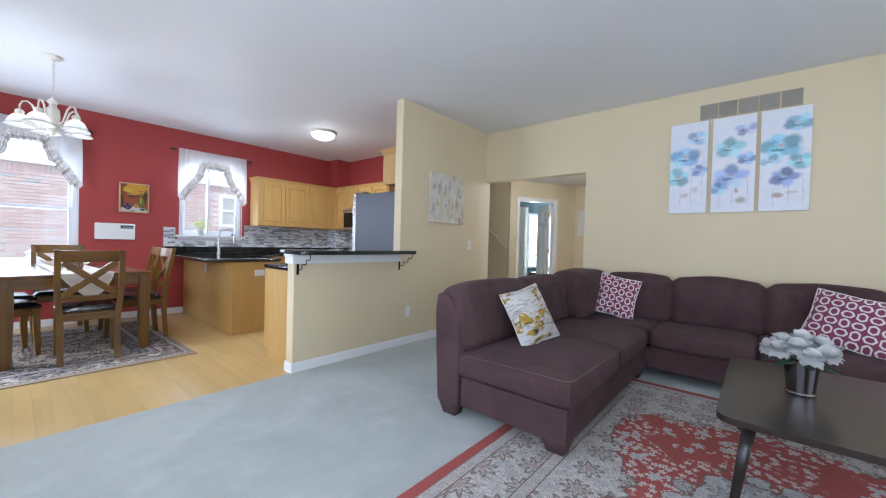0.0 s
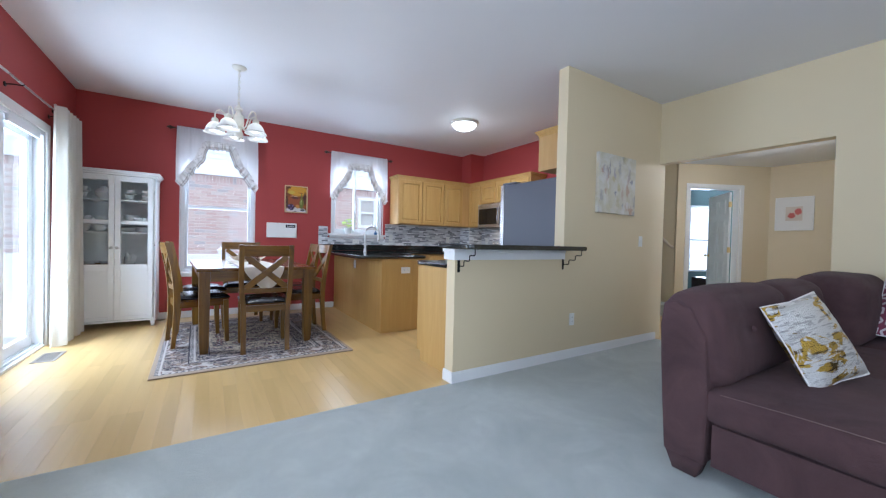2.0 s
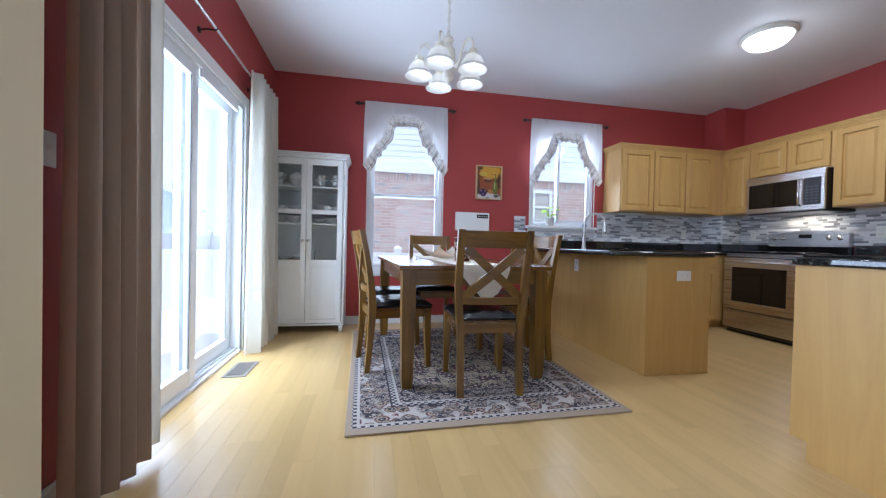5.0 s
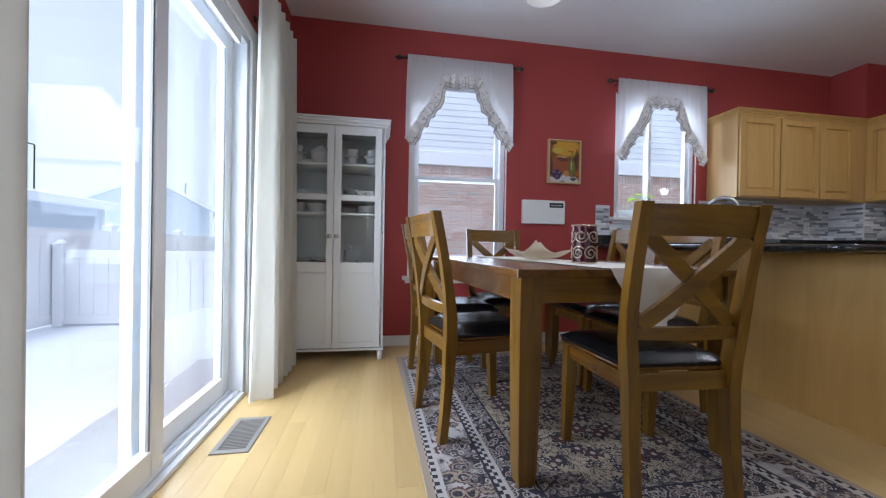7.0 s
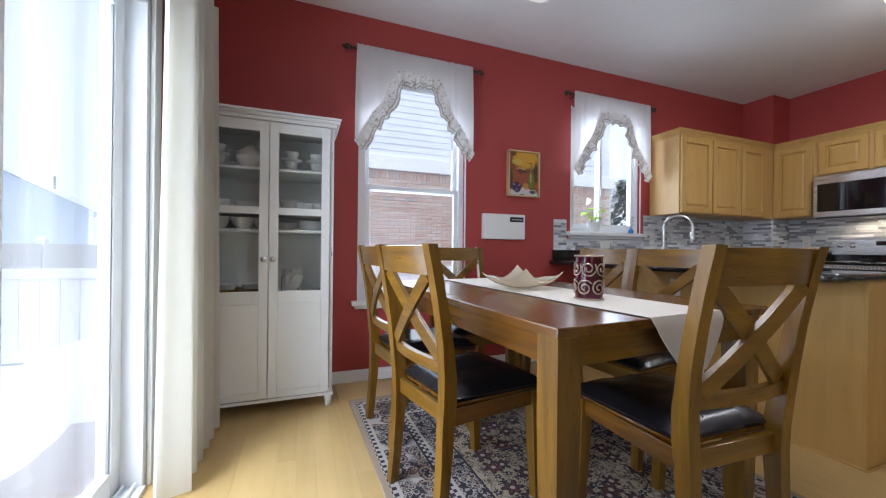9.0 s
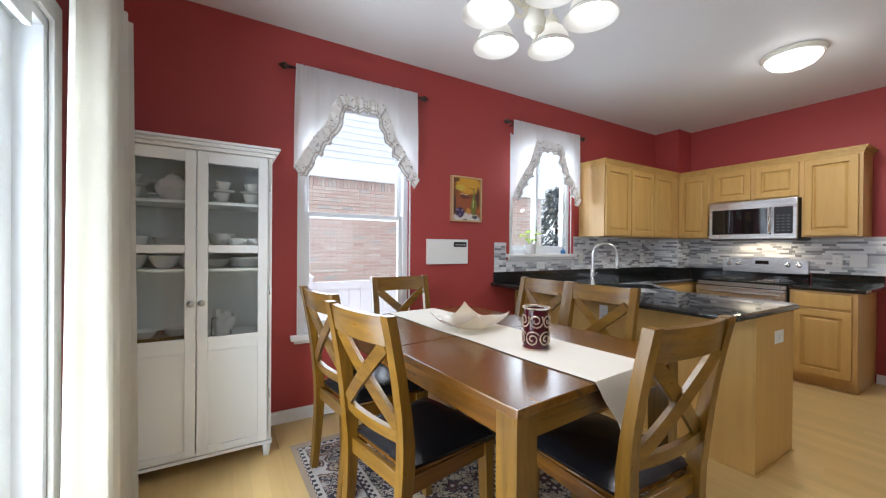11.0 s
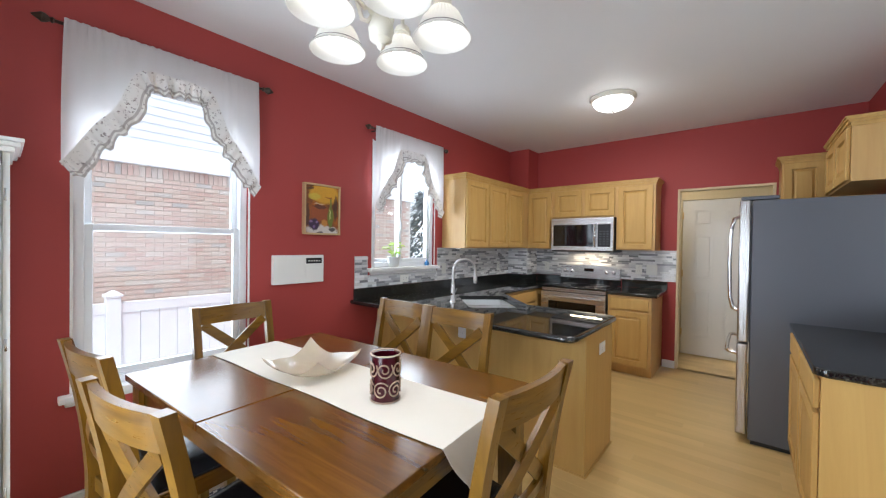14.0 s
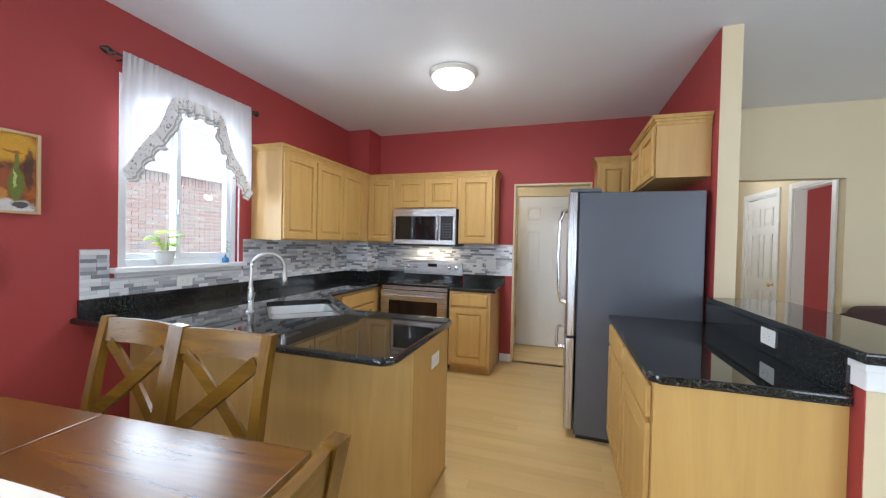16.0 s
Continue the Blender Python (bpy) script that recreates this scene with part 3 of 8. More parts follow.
def casing(name, m, w, h, material="paint_white"):
    bm = B()
    for a, b, z0, z1 in ((-0.065, 0, 0, h + 0.065), (w, w + 0.065, 0, h + 0.065), (0, w, h, h + 0.065)):
        box(bm, a, -0.018, z0, b, -0.0005, z1, 0.004, m=m)
    for a, b, z0, z1 in ((0.0, 0.015, 0, h), (w - 0.015, w, 0, h), (0.015, w - 0.015, h - 0.015, h)):
        box(bm, a, 0.0, z0, b, 0.11, z1, m=m)
    return structure(name, bm, material, "white painted door casing", "trim")


panel_door("door_2", 0.76, 2.02, pose(-4.49, 5.19, 0), "paint_white", "closed white six-panel door past the kitchen doorway", 1)
bm = B()
for a, b, z0, z1 in ((KD[0] - 0.012, KD[0] + 0.010, 0, KD[3]), (KD[1] - 0.010, KD[1] + 0.012, 0, KD[3]), (KD[0] - 0.012, KD[1] + 0.012, KD[3] - 0.010, KD[3] + 0.012)):
    box(bm, a, NY - 0.006, z0, b, NY + 0.126, z1, 0.002)
structure("trim_kitchen_doorway", bm, "paint_yellow", "pale yellow edged kitchen doorway", "trim")
casing("trim_den_door", DM @ Matrix.Translation((0.19, 0, 0)), 0.86, 2.06)
panel_door("door_3", 0.80, 2.03, DM @ Matrix.Translation((1.02, 0.115, 0)) @ Matrix.Rotation(radians(70), 4, "Z"), "paint_white", "open white panel door leading to the den")
EM = Matrix.Translation((OPEN_X, 0, 0)) @ Matrix.Rotation(radians(-90), 4, "Z")
casing("trim_hall_doorway", EM @ Matrix.Translation((-5.2, 0, 0)), 0.64, 2.06)
casing("trim_hall_closet", EM @ Matrix.Translation((-6.3, 0, 0)), 0.78, 2.06)
panel_door("door_4", 0.76, 2.03, EM @ Matrix.Translation((-6.29, 0.02, 0)), "paint_white", "closed white six-panel closet door in the hall")
bm = B()
for z in (0.55, 1.24, 2.0):
    box(bm, 1.98, 2.28, z, 2.88, 2.36, z + 0.05, 0.003, m=DM)
for a in (1.98, 2.83):
    box(bm, a, 2.28, 0.55, a + 0.05, 2.36, 2.05, 0.003, m=DM)
for z in (0.72, 0.90, 1.07, 1.43, 1.62, 1.82):
    box(bm, 2.03, 2.32, z, 2.83, 2.335, z + 0.012, m=DM)
structure("window_3", bm, "vinyl_white", "bright den window with white blinds", "window")
# self-lit plane, added so the den window reads bright white
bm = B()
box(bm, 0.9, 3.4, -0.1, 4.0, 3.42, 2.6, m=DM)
glow_material("den_backdrop_glow", (0.90, 0.94, 1.0), 0.9)
structure("backdrop_den", bm, "den_backdrop_glow", "plain glowing backdrop that whitens the den window", "backdrop")


def drape(name, x0, x1, y, z0, z1, folds, depth, material, flare=0.0, along="x", seed=1, top_gather=0.7):
    """Hanging cloth with deep folds between two ends, as one mesh with thickness."""
    bm = B()
    rnd = random.Random(seed)
    nu, nv = folds * 12, 14
    ph = [rnd.uniform(-0.5, 0.5) for _ in range(folds + 2)]
    front = []
    for j in range(nv + 1):
        v = j / nv
        row = []
        for i in range(nu + 1):
            u = i / nu
            k = int(u * folds)
            spread = 1 + flare * (1 - v)
            x = x0 + (x1 - x0) * (0.5 + (u - 0.5) * spread)
            a = 2 * math.pi * folds * u + ph[k] * 0.8 * (1 - v)
            d = depth * (top_gather + (1 - top_gather) * (1 - v)) * (math.sin(a) + 0.25 * math.sin(2 * a + ph[k] * 3))
            z = z0 + (z1 - z0) * v + (0.006 * math.sin(a * 0.5) if j == 0 else 0)
            p = (x, y + d, z) if along == "x" else (y + d, x, z)
            row.append(bm.verts.new(p))
        front.append(row)
    for j in range(nv):
        for i in range(nu):
            bm.faces.new((front[j][i], front[j][i + 1], front[j + 1][i + 1], front[j + 1][i]))
    r = bmesh.ops.solidify(bm, geom=bm.faces[:], thickness=0.002)
    return bm


far = thing("curtain", (-5.76, -1.26, 0), "white grommet curtain panel beside the sliding door", "curtain")
bm = drape("cloth", -0.19, 0.38, 0.03, 0.02, 2.26, 6, 0.055, "curtain_white", 0.12, seed=3)
part("cloth", bm, "curtain_white", far)
for k in range(6):
    bm = B()
    pts = [(-0.14 + k * 0.09 + 0.003, 0.0 + 0.024 * math.cos(a), 2.21 + 0.024 * math.sin(a)) for a in [i * math.pi / 6 for i in range(12)]]
    tube(bm, pts, 0.006, 6, True)
    part("grommet", bm, "iron_black", far, "dark metal grommet")
near = thing("curtain", (-3.96, -1.25, 0), "taupe lined curtain panel drawn beside the sliding door", "curtain")
bm = drape("cloth", 0.08, 0.40, 0.05, 0.03, 2.26, 4, 0.042, "curtain_taupe", 0.16, seed=5)
part("cloth", bm, "curtain_taupe", near)
bm = drape("lining", -0.065, 0.085, 0.05, 0.05, 2.26, 1, 0.02, "curtain_lining", 0.0, seed=8)
part("lining", bm, "curtain_lining", near, "cream patterned lining edge")
rod = thing("curtain_rod", (-4.72, -1.26, 2.21), "thin dark metal curtain rod above the sliding door", "curtain rod")
bm = B()
tube(bm, [(-1.0, 0, 0), (1.05, 0, 0)], 0.009, 10)
part("rod", bm, "nickel", rod)
for x in (-0.9, 0.0, 0.9):
    bm = B()
    tube(bm, [(x, -0.093, -0.02), (x, -0.05, -0.012), (x, 0, -0.012), (x, 0.012, 0.0)], 0.005, 6)
    lathe(bm, [(0.02, 0), (0.02, 0.006), (0.005, 0.008)], m=Matrix.Translation((x, -0.0945, -0.02)) @ Matrix.Rotation(-math.pi / 2, 4, "X"), steps=12)
    part("bracket", bm, "iron_black", rod)


SEAM = ((0.0, 0.0), (0.26, -0.004), (0.38, -0.022), (0.45, -0.10), (0.50, -0.19), (0.58, -0.265), (0.70, -0.33), (0.80, -0.41), (0.89, -0.49), (1.0, -0.575))


def seam_drop(k):
    """How far the seam of the swag has dropped at k, from the middle (0) to the end (1)."""
    for (a, da), (b, db) in zip(SEAM, SEAM[1:]):
        if k <= b:
            t = (k - a) / (b - a)
            return da + (db - da) * t
    return SEAM[-1][1]


def valance(y0, y1, ztop, crest, name_label, seed):
    """A sheer swag gathered on a rod, with a printed ruffle sewn along its arched lower edge."""
    val = thing("valance", (WX + 0.075, (y0 + y1) / 2, 0), name_label, "valance")
    w = (y1 - y0) / 2

    def soft(u):
        return sum(seam_drop(min(1.0, abs(u + d))) for d in (-0.05, -0.025, 0, 0.025, 0.05)) / 5

    def wave(u, v):
        n1 = noise.noise((u * 5.0, v * 1.2, seed))
        n2 = noise.noise((u * 15.0, v * 0.7, seed + 3))
        return 0.016 + 0.014 * n1 * v + 0.007 * n2 * (1 - 0.4 * v)
    nu, nv = 96, 14
    bm = B()
    g = []
    for j in range(nv + 1):
        v = j / nv
        row = []
        for i in range(nu + 1):
            u = -1 + 2 * i / nu
            lo = crest + soft(u)
            z = ztop + (lo - ztop) * v
            if j == 0:
                z += 0.007 * noise.noise((u * 30, 0, seed))
            gather = 0.004 * math.sin(u * 95) * max(0.0, 1 - abs(v - 0.06) * 9)
            row.append(bm.verts.new((wave(u, v) + gather, w * u * (1 + 0.012 * math.sin(v * 3) + 0.02 * v), z)))
        g.append(row)
    for j in range(nv):
        for i in range(nu):
            bm.faces.new((g[j][i], g[j][i + 1], g[j + 1][i + 1], g[j + 1][i]))
    bmesh.ops.solidify(bm, geom=bm.faces[:], thickness=0.0012)
    part("sheer", bm, "valance_sheer", val)
    # ruffle: a strip that runs along the seam and stands off it into the opening
    line = []
    for i in range(241):
        u = -1 + 2 * i / 240
        line.append(Vector((wave(u, 1.0), w * u * 1.02, crest + soft(u))))
    cloth, stripe = B(), B()
    rows = 9
    grids = {}
    for bmx in (cloth, stripe):
        gg = []
        for j in range(rows + 1):
            v = j / rows
            row = []
            for i, p in enumerate(line):
                a, b = line[max(0, i - 3)], line[min(240, i + 3)]
                t = Vector((0, b.y - a.y, b.z - a.z)).normalized()
                nrm = Vector((0, t.z, -t.y))
                nrm = (nrm + Vector((0, 0, -0.45))).normalized()
                s = i * 0.5
                flow = noise.noise((i * 0.075, 0, seed + 9))
                wid = 0.112 + 0.022 * flow + 0.008 * math.sin(s * 0.9)
                if i < 10 or i > 230:
                    wid *= 0.75 + 0.25 * min(i, 240 - i) / 10
                out = 0.012 + 0.020 * v * math.sin(s * 0.62 + 2.2 * flow) + 0.010 * v * math.sin(s * 1.7) + 0.004 * v
                side = 0.010 * v * math.sin(s * 0.62 + 1.2)
                q = p + nrm * (wid * v - 0.018) + t * side + Vector((out, 0, 0.003 * math.sin(s * 1.7) * v))
                row.append(bmx.verts.new(q))
            gg.append(row)
        grids[bmx] = gg
    for j in range(rows):
        band = j in (6, 8)
        bmx = stripe if band else cloth
        gg = grids[bmx]
        for i in range(240):
            bmx.faces.new((gg[j][i], gg[j][i + 1], gg[j + 1][i + 1], gg[j + 1][i]))
    for bmx in (cloth, stripe):
        bmesh.ops.delete(bmx, geom=[v for v in bmx.verts if not v.link_faces], context="VERTS")
    ruffle = part("ruffle", cloth, "valance_print", val, "ruffle printed with small grey flowers")
    part("woven_stripe", stripe, "valance_stripe", ruffle, "grey striped hem of the ruffle")
    rod = thing("curtain_rod", (WX + 0.075, (y0 + y1) / 2, ztop - 0.028), "dark bronze rod holding a sheer valance", "curtain rod", "valance rods")
    bm = B()
    tube(bm, [(0, -w - 0.03, 0), (0, w + 0.05, 0)], 0.008, 8)
    part("rod", bm, "bronze_dark", rod)
    for s in (-1, 1):
        bm = B()
        mm = Matrix.Translation((0, s * (w + 0.03), 0)) @ Matrix.Rotation(-s * math.pi / 2, 4, "X")
        lathe(bm, [(0.008, 0), (0.016, 0.008), (0.010, 0.016), (0.020, 0.03), (0.024, 0.045), (0.014, 0.06), (0.006, 0.075), (0.0005, 0.08)], steps=12, m=mm)
        part("finial", bm, "bronze_dark", rod)
        bm = B()
        tube(bm, [(-0.074, s * (w - 0.02), -0.01), (-0.03, s * (w - 0.02), -0.012), (0, s * (w - 0.02), -0.01)], 0.006, 6)
        part("bracket", bm, "bronze_dark", rod)


def valance_print():
    n = Nodes("valance_print")
    v = n.coords()
    warp = n.noise(v, 26, 4, 0.6, 2.0)
    vor = n.add("ShaderNodeTexVoronoi", Scale=46.0)
    n.link(v, vor.inputs["Vector"])
    f = n.ramp(n.math("ADD", n.math("MULTIPLY", vor.outputs["Distance"], 0.55), n.math("MULTIPLY", warp, 0.9)), (0.60, (1, 1, 1)), (0.66, (0, 0, 0)))
    g = n.ramp(n.noise(v, 70, 3, 0.6, 1.0), (0.46, (0, 0, 0)), (0.56, (1, 1, 1)))
    n.base(n.mix(n.math("MULTIPLY", n.math("MULTIPLY", f, g), 0.85), (0.82, 0.80, 0.77), n.mix(n.noise(v, 20, 2), (0.16, 0.15, 0.16), (0.36, 0.28, 0.25))))
    n.set(Roughness=0.9)


plain("valance_stripe", (0.50, 0.47, 0.44), 0.9, 0, 0.12, 300, 0.2, 30.0)
valance_print()
valance(-0.40, 0.525, 2.482, 2.325, "sheer white valance with a printed ruffle over the dining window", 4.0)
valance(1.555, 2.495, 2.46, 2.30, "sheer white valance with a printed ruffle over the sink", 11.0)


# ---- kitchen ----
def shaker(parent, cx, z0, z1, w, face, normal, name="door", knob=False, mat="cab_maple"):
    """A raised-frame cabinet front. face: the plane's coordinate; normal: '+x', '-y' and so on; cx: centre along the plane."""
    s = 1 if normal[0] == "+" else -1

    bm = B()
    t, fr = 0.022, min(0.055, (z1 - z0) * 0.28)

    def put(a, b, lo, hi, d0, d1, bev):
        p0, p1 = face + s * d0, face + s * d1
        lo_p, hi_p = min(p0, p1), max(p0, p1)
        if normal[1] == "x":
            box(bm, lo_p, cx + a, lo, hi_p, cx + b, hi, bev, 1)
        else:
            box(bm, cx + a, lo_p, lo, cx + b, hi_p, hi, bev, 1)
    h = w / 2
    if z1 - z0 < 0.2:
        put(-h, h, z0, z1, 0.001, t, 0.005)
    else:
        ring = [(-h, z0), (h, z0), (h, z1), (-h, z1)]
        loops = []
        for ins, dep in ((0.004, 0.001), (0.0, 0.004), (0.0, t - 0.003), (0.003, t), (fr, t), (fr + 0.003, 0.005), (fr + 0.012, 0.004), (fr + 0.030, 0.016)):
            loop = []
            for a, z in ring:
                a2, z2 = a - math.copysign(ins, a), z + (ins if z == z0 else -ins)
                p = face + s * dep
                loop.append(bm.verts.new((p, cx + a2, z2) if normal[1] == "x" else (cx + a2, p, z2)))
            loops.append(loop)
        for la, lb in zip(loops, loops[1:]):
            for i in range(4):
                j = (i + 1) % 4
                bm.faces.new((la[i], la[j], lb[j], lb[i]))
        bm.faces.new(loops[0][::-1])
        bm.faces.new(loops[-1])
    return part(name, bm, mat, parent, smooth=False)


def crown(bm, x0, y0, x1, y1, z, sides):
    """A stepped crown on the given sides of a cabinet top: any of 'x-', 'x+', 'y-', 'y+'."""
    for k, (out, a, b) in enumerate(((0.006, -0.012, 0.012), (0.016, 0.012, 0.028), (0.028, 0.028, 0.042), (0.034, 0.042, 0.05))):
        box(bm, x0 - out * ("x-" in sides), y0 - out * ("y-" in sides), z + a, x1 + out * ("x+" in sides), y1 + out * ("y+" in sides), z + b)


UZ0, UZ1 = 1.365, 2.125
cabs = thing("wall_cabinet", (0, 0, 0), "maple wall cabinet with three doors beside the sink window", "cabinet")
bm = B()
box(bm, WX + 0.003, 2.60, UZ0, -6.165, 4.095, UZ1)
part("body", bm, "cab_side", cabs)
for c, w in ((2.825, 0.43), (3.27, 0.43), (3.70, 0.40)):
    shaker(cabs, c, UZ0 + 0.012, UZ1 - 0.02, w, -6.165, "+x")
bm = B()
crown(bm, WX + 0.003, 2.60, -6.165, 4.095, UZ1, ("x+", "y-"))
part("crown", bm, "cab_maple", cabs, smooth=False)
bm = B()
box(bm, -6.40, 2.75, UZ0 - 0.018, -6.34, 3.1, UZ0 - 0.0005, 0.004)
part("under_cabinet_light", bm, "plastic_white", cabs, "slim white light strip")

ncab = thing("wall_cabinet", (0, 0, 0), "maple wall cabinets around the microwave", "cabinet")
bm = B()
box(bm, -6.185, 4.075, UZ0, -5.805, NY - 0.003, UZ1)
box(bm, -5.805, 4.075, 1.76, -5.025, NY - 0.003, UZ1)
box(bm, -5.025, 4.075, UZ0, -4.62, NY - 0.003, UZ1)
part("body", bm, "cab_side", ncab, smooth=False)
shaker(ncab, -5.995, UZ0 + 0.012, UZ1 - 0.02, 0.33, 4.075, "-y")
shaker(ncab, -5.61, 1.775, UZ1 - 0.02, 0.35, 4.075, "-y")
shaker(ncab, -5.22, 1.775, UZ1 - 0.02, 0.35, 4.075, "-y")
shaker(ncab, -4.825, UZ0 + 0.012, UZ1 - 0.02, 0.36, 4.075, "-y")
bm = B()
crown(bm, -6.185, 4.075, -4.62, NY - 0.003, UZ1, ("y-", "x+"))
part("crown", bm, "cab_maple", ncab, smooth=False)

fcab = thing("wall_cabinet", (0, 0, 0), "maple cabinet mounted above the refrigerator", "cabinet")
bm = B()
box(bm, -3.32, 2.86, 1.84, HX0 - 0.004, 3.74, 2.20)
part("body", bm, "cab_side", fcab)
shaker(fcab, 3.08, 1.852, 2.185, 0.40, -3.32, "-x")
shaker(fcab, 3.51, 1.852, 2.185, 0.40, -3.32, "-x")
bm = B()
crown(bm, -3.32, 2.86, HX0 - 0.004, 3.74, 2.20, ("x-", "y-"))
part("crown", bm, "cab_maple", fcab, smooth=False)
pcab = thing("wall_cabinet", (0, 0, 0), "maple cabinet in the corner past the refrigerator", "cabinet")
bm = B()
box(bm, -3.59, 4.02, 1.39, HX0 - 0.004, NY - 0.003, 2.20)
part("body", bm, "cab_side", pcab)
shaker(pcab, -3.44, 1.40, 2.185, 0.27, 4.02, "-y")
bm = B()
crown(bm, -3.59, 4.02, HX0 - 0.004, NY - 0.003, 2.20, ("y-", "x-"))
part("crown", bm, "cab_maple", pcab, smooth=False)

# microwave
mw = thing("microwave", (-5.415, 4.0, 1.335), "stainless steel over-the-range microwave with a black glass door", "microwave")
bm = B()
box(bm, -0.378, 0.02, 0.0, 0.378, 0.394, 0.418, 0.004)
part("body", bm, "plastic_black", mw)
bm = B()
box(bm, -0.38, -0.012, 0.012, 0.38, 0.019, 0.42, 0.006)
part("front", bm, "steel_x", mw, "brushed stainless front")
bm = B()
box(bm, -0.345, -0.018, 0.065, 0.15, -0.0125, 0.335, 0.002)
part("door_glass", bm, "ceramic_black", mw, "dark glass window")
bm = B()
box(bm, 0.205, -0.018, 0.065, 0.35, -0.0125, 0.335, 0.002)
pad = part("keypad", bm, "plastic_black", mw)
for r in range(6):
    for c in range(3):
        bm = B()
        box(bm, 0.225 + c * 0.04, -0.0195, 0.09 + r * 0.03, 0.25 + c * 0.04, -0.0182, 0.104 + r * 0.03)
        part("key", bm, "key_grey", pad, smooth=False)
bm = B()
tube(bm, [(0.178, -0.014, 0.06), (0.178, -0.045, 0.075), (0.178, -0.05, 0.2), (0.178, -0.045, 0.325), (0.178, -0.014, 0.34)], 0.011, 10)
part("handle", bm, "chrome", mw)
bm = B()
box(bm, -0.36, 0.0, -0.006, 0.36, 0.36, -0.0002, 0.0)
part("vent_plate", bm, "slat_grey", mw)

hood_lamp = new("microwave_task_light", bpy.data.lights.new("microwave_task_light", "AREA"))
hood_lamp.data.shape, hood_lamp.data.size, hood_lamp.data.size_y = "RECTANGLE", 0.40, 0.05
hood_lamp.data.energy, hood_lamp.data.color = 2.2, (1.0, 0.80, 0.52)
hood_lamp.matrix_world = Matrix.Translation((-5.415, 4.24, 1.322))

# range
rg = thing("range", (-5.415, 3.735, 0), "stainless steel electric range with a black ceramic top", "range")
bm = B()
box(bm, -0.378, 0.03, 0.03, 0.378, 0.655, 0.895, 0.004)
part("body", bm, "plastic_black", rg)
bm = B()
box(bm, -0.38, -0.015, 0.895, 0.38, 0.59, 0.918, 0.006)
top = part("cooktop", bm, "ceramic_black", rg, "glossy black ceramic cooktop")
for x, y, r in ((-0.19, 0.16, 0.11), (0.19, 0.16, 0.085), (-0.19, 0.43, 0.085), (0.19, 0.43, 0.11)):
    bm = B()
    tube(bm, [(x + r * math.cos(a), y + r * math.sin(a), 0.9183) for a in [i * math.pi / 12 for i in range(24)]], 0.0012, 4, True)
    part("burner_ring", bm, "slat_grey", top)
bm = B()
box(bm, -0.378, 0.0, 0.855, 0.378, 0.029, 0.893, 0.003)
part("vent_panel", bm, "steel_x", rg)
for i in range(30):
    bm = B()
    x = -0.33 + i * 0.0228
    box(bm, x, -0.0025, 0.862, x + 0.009, -0.0002, 0.886)
    part("vent_slot", bm, "slat_grey", rg, smooth=False)
bm = B()
for a, b, z0, z1 in ((-0.376, -0.28, 0.27, 0.845), (0.28, 0.376, 0.27, 0.845), (-0.28, 0.28, 0.27, 0.36), (-0.28, 0.28, 0.74, 0.845)):
    box(bm, a, -0.03, z0, b, 0.029, z1, 0.003)
od = part("oven_door", bm, "steel_x", rg, "brushed stainless oven door")
bm = B()
box(bm, -0.282, -0.026, 0.358, 0.282, 0.0, 0.742, 0.002)
part("oven_glass", bm, "ceramic_black", od, "dark oven window")
bm = B()
tube(bm, [(-0.33, -0.03, 0.79), (-0.33, -0.072, 0.80), (0.33, -0.072, 0.80), (0.33, -0.03, 0.79)], 0.013, 10)
part("handle", bm, "steel_x", od)
bm = B()
box(bm, -0.376, -0.03, 0.06, 0.376, 0.029, 0.255, 0.006)
part("drawer", bm, "steel_x", rg, "stainless storage drawer")
bm = B()
box(bm, -0.36, 0.02, 0.0, 0.36, 0.6, 0.03)
part("plinth", bm, "plastic_black", rg)
bm = B()
box(bm, -0.378, 0.592, 0.9, 0.378, 0.655, 0.985, 0.003)
part("back_riser", bm, "ceramic_black", rg)
bm = B()
vs = prism(bm, [(-0.375, -0.02), (-0.375, 0.12), (-0.2, 0.148), (0.0, 0.155), (0.2, 0.148), (0.375, 0.12), (0.375, -0.02)], -0.06, 0.0)
bmesh.ops.transform(bm, matrix=Matrix.Translation((0, 0.59, 1.005)) @ Matrix.Rotation(math.pi / 2, 4, "X") , verts=vs)
bg = part("backguard", bm, "steel_x", rg, "stainless control panel")
bm = B()
box(bm, -0.06, 0.585, 1.075, 0.06, 0.5895, 1.115)
part("display", bm, "ceramic_black", bg)
for x in (-0.31, -0.22, 0.22, 0.31):
    bm = B()
    lathe(bm, [(0.024, 0), (0.024, 0.006), (0.018, 0.010), (0.016, 0.028), (0.0005, 0.03)], steps=14, m=Matrix.Translation((x, 0.5895, 1.075)) @ Matrix.Rotation(math.pi / 2, 4, "X"))
    part("knob", bm, "chrome", bg)

# base cabinets
CT = 0.905
nb = thing("base_cabinet", (0, 0, 0), "maple base cabinet with drawer beside the range", "cabinet")
bm = B()
box(bm, -5.022, 3.775, 0.09, -4.585, NY - 0.003, CT - 0.037)
box(bm, -5.022, 3.84, 0.0, -4.589, NY - 0.003, 0.09)
part("body", bm, "cab_side", nb, smooth=False)
shaker(nb, -4.805, 0.72, CT - 0.06, 0.38, 3.775, "-y", "drawer")
shaker(nb, -4.805, 0.12, 0.70, 0.38, 3.775, "-y")

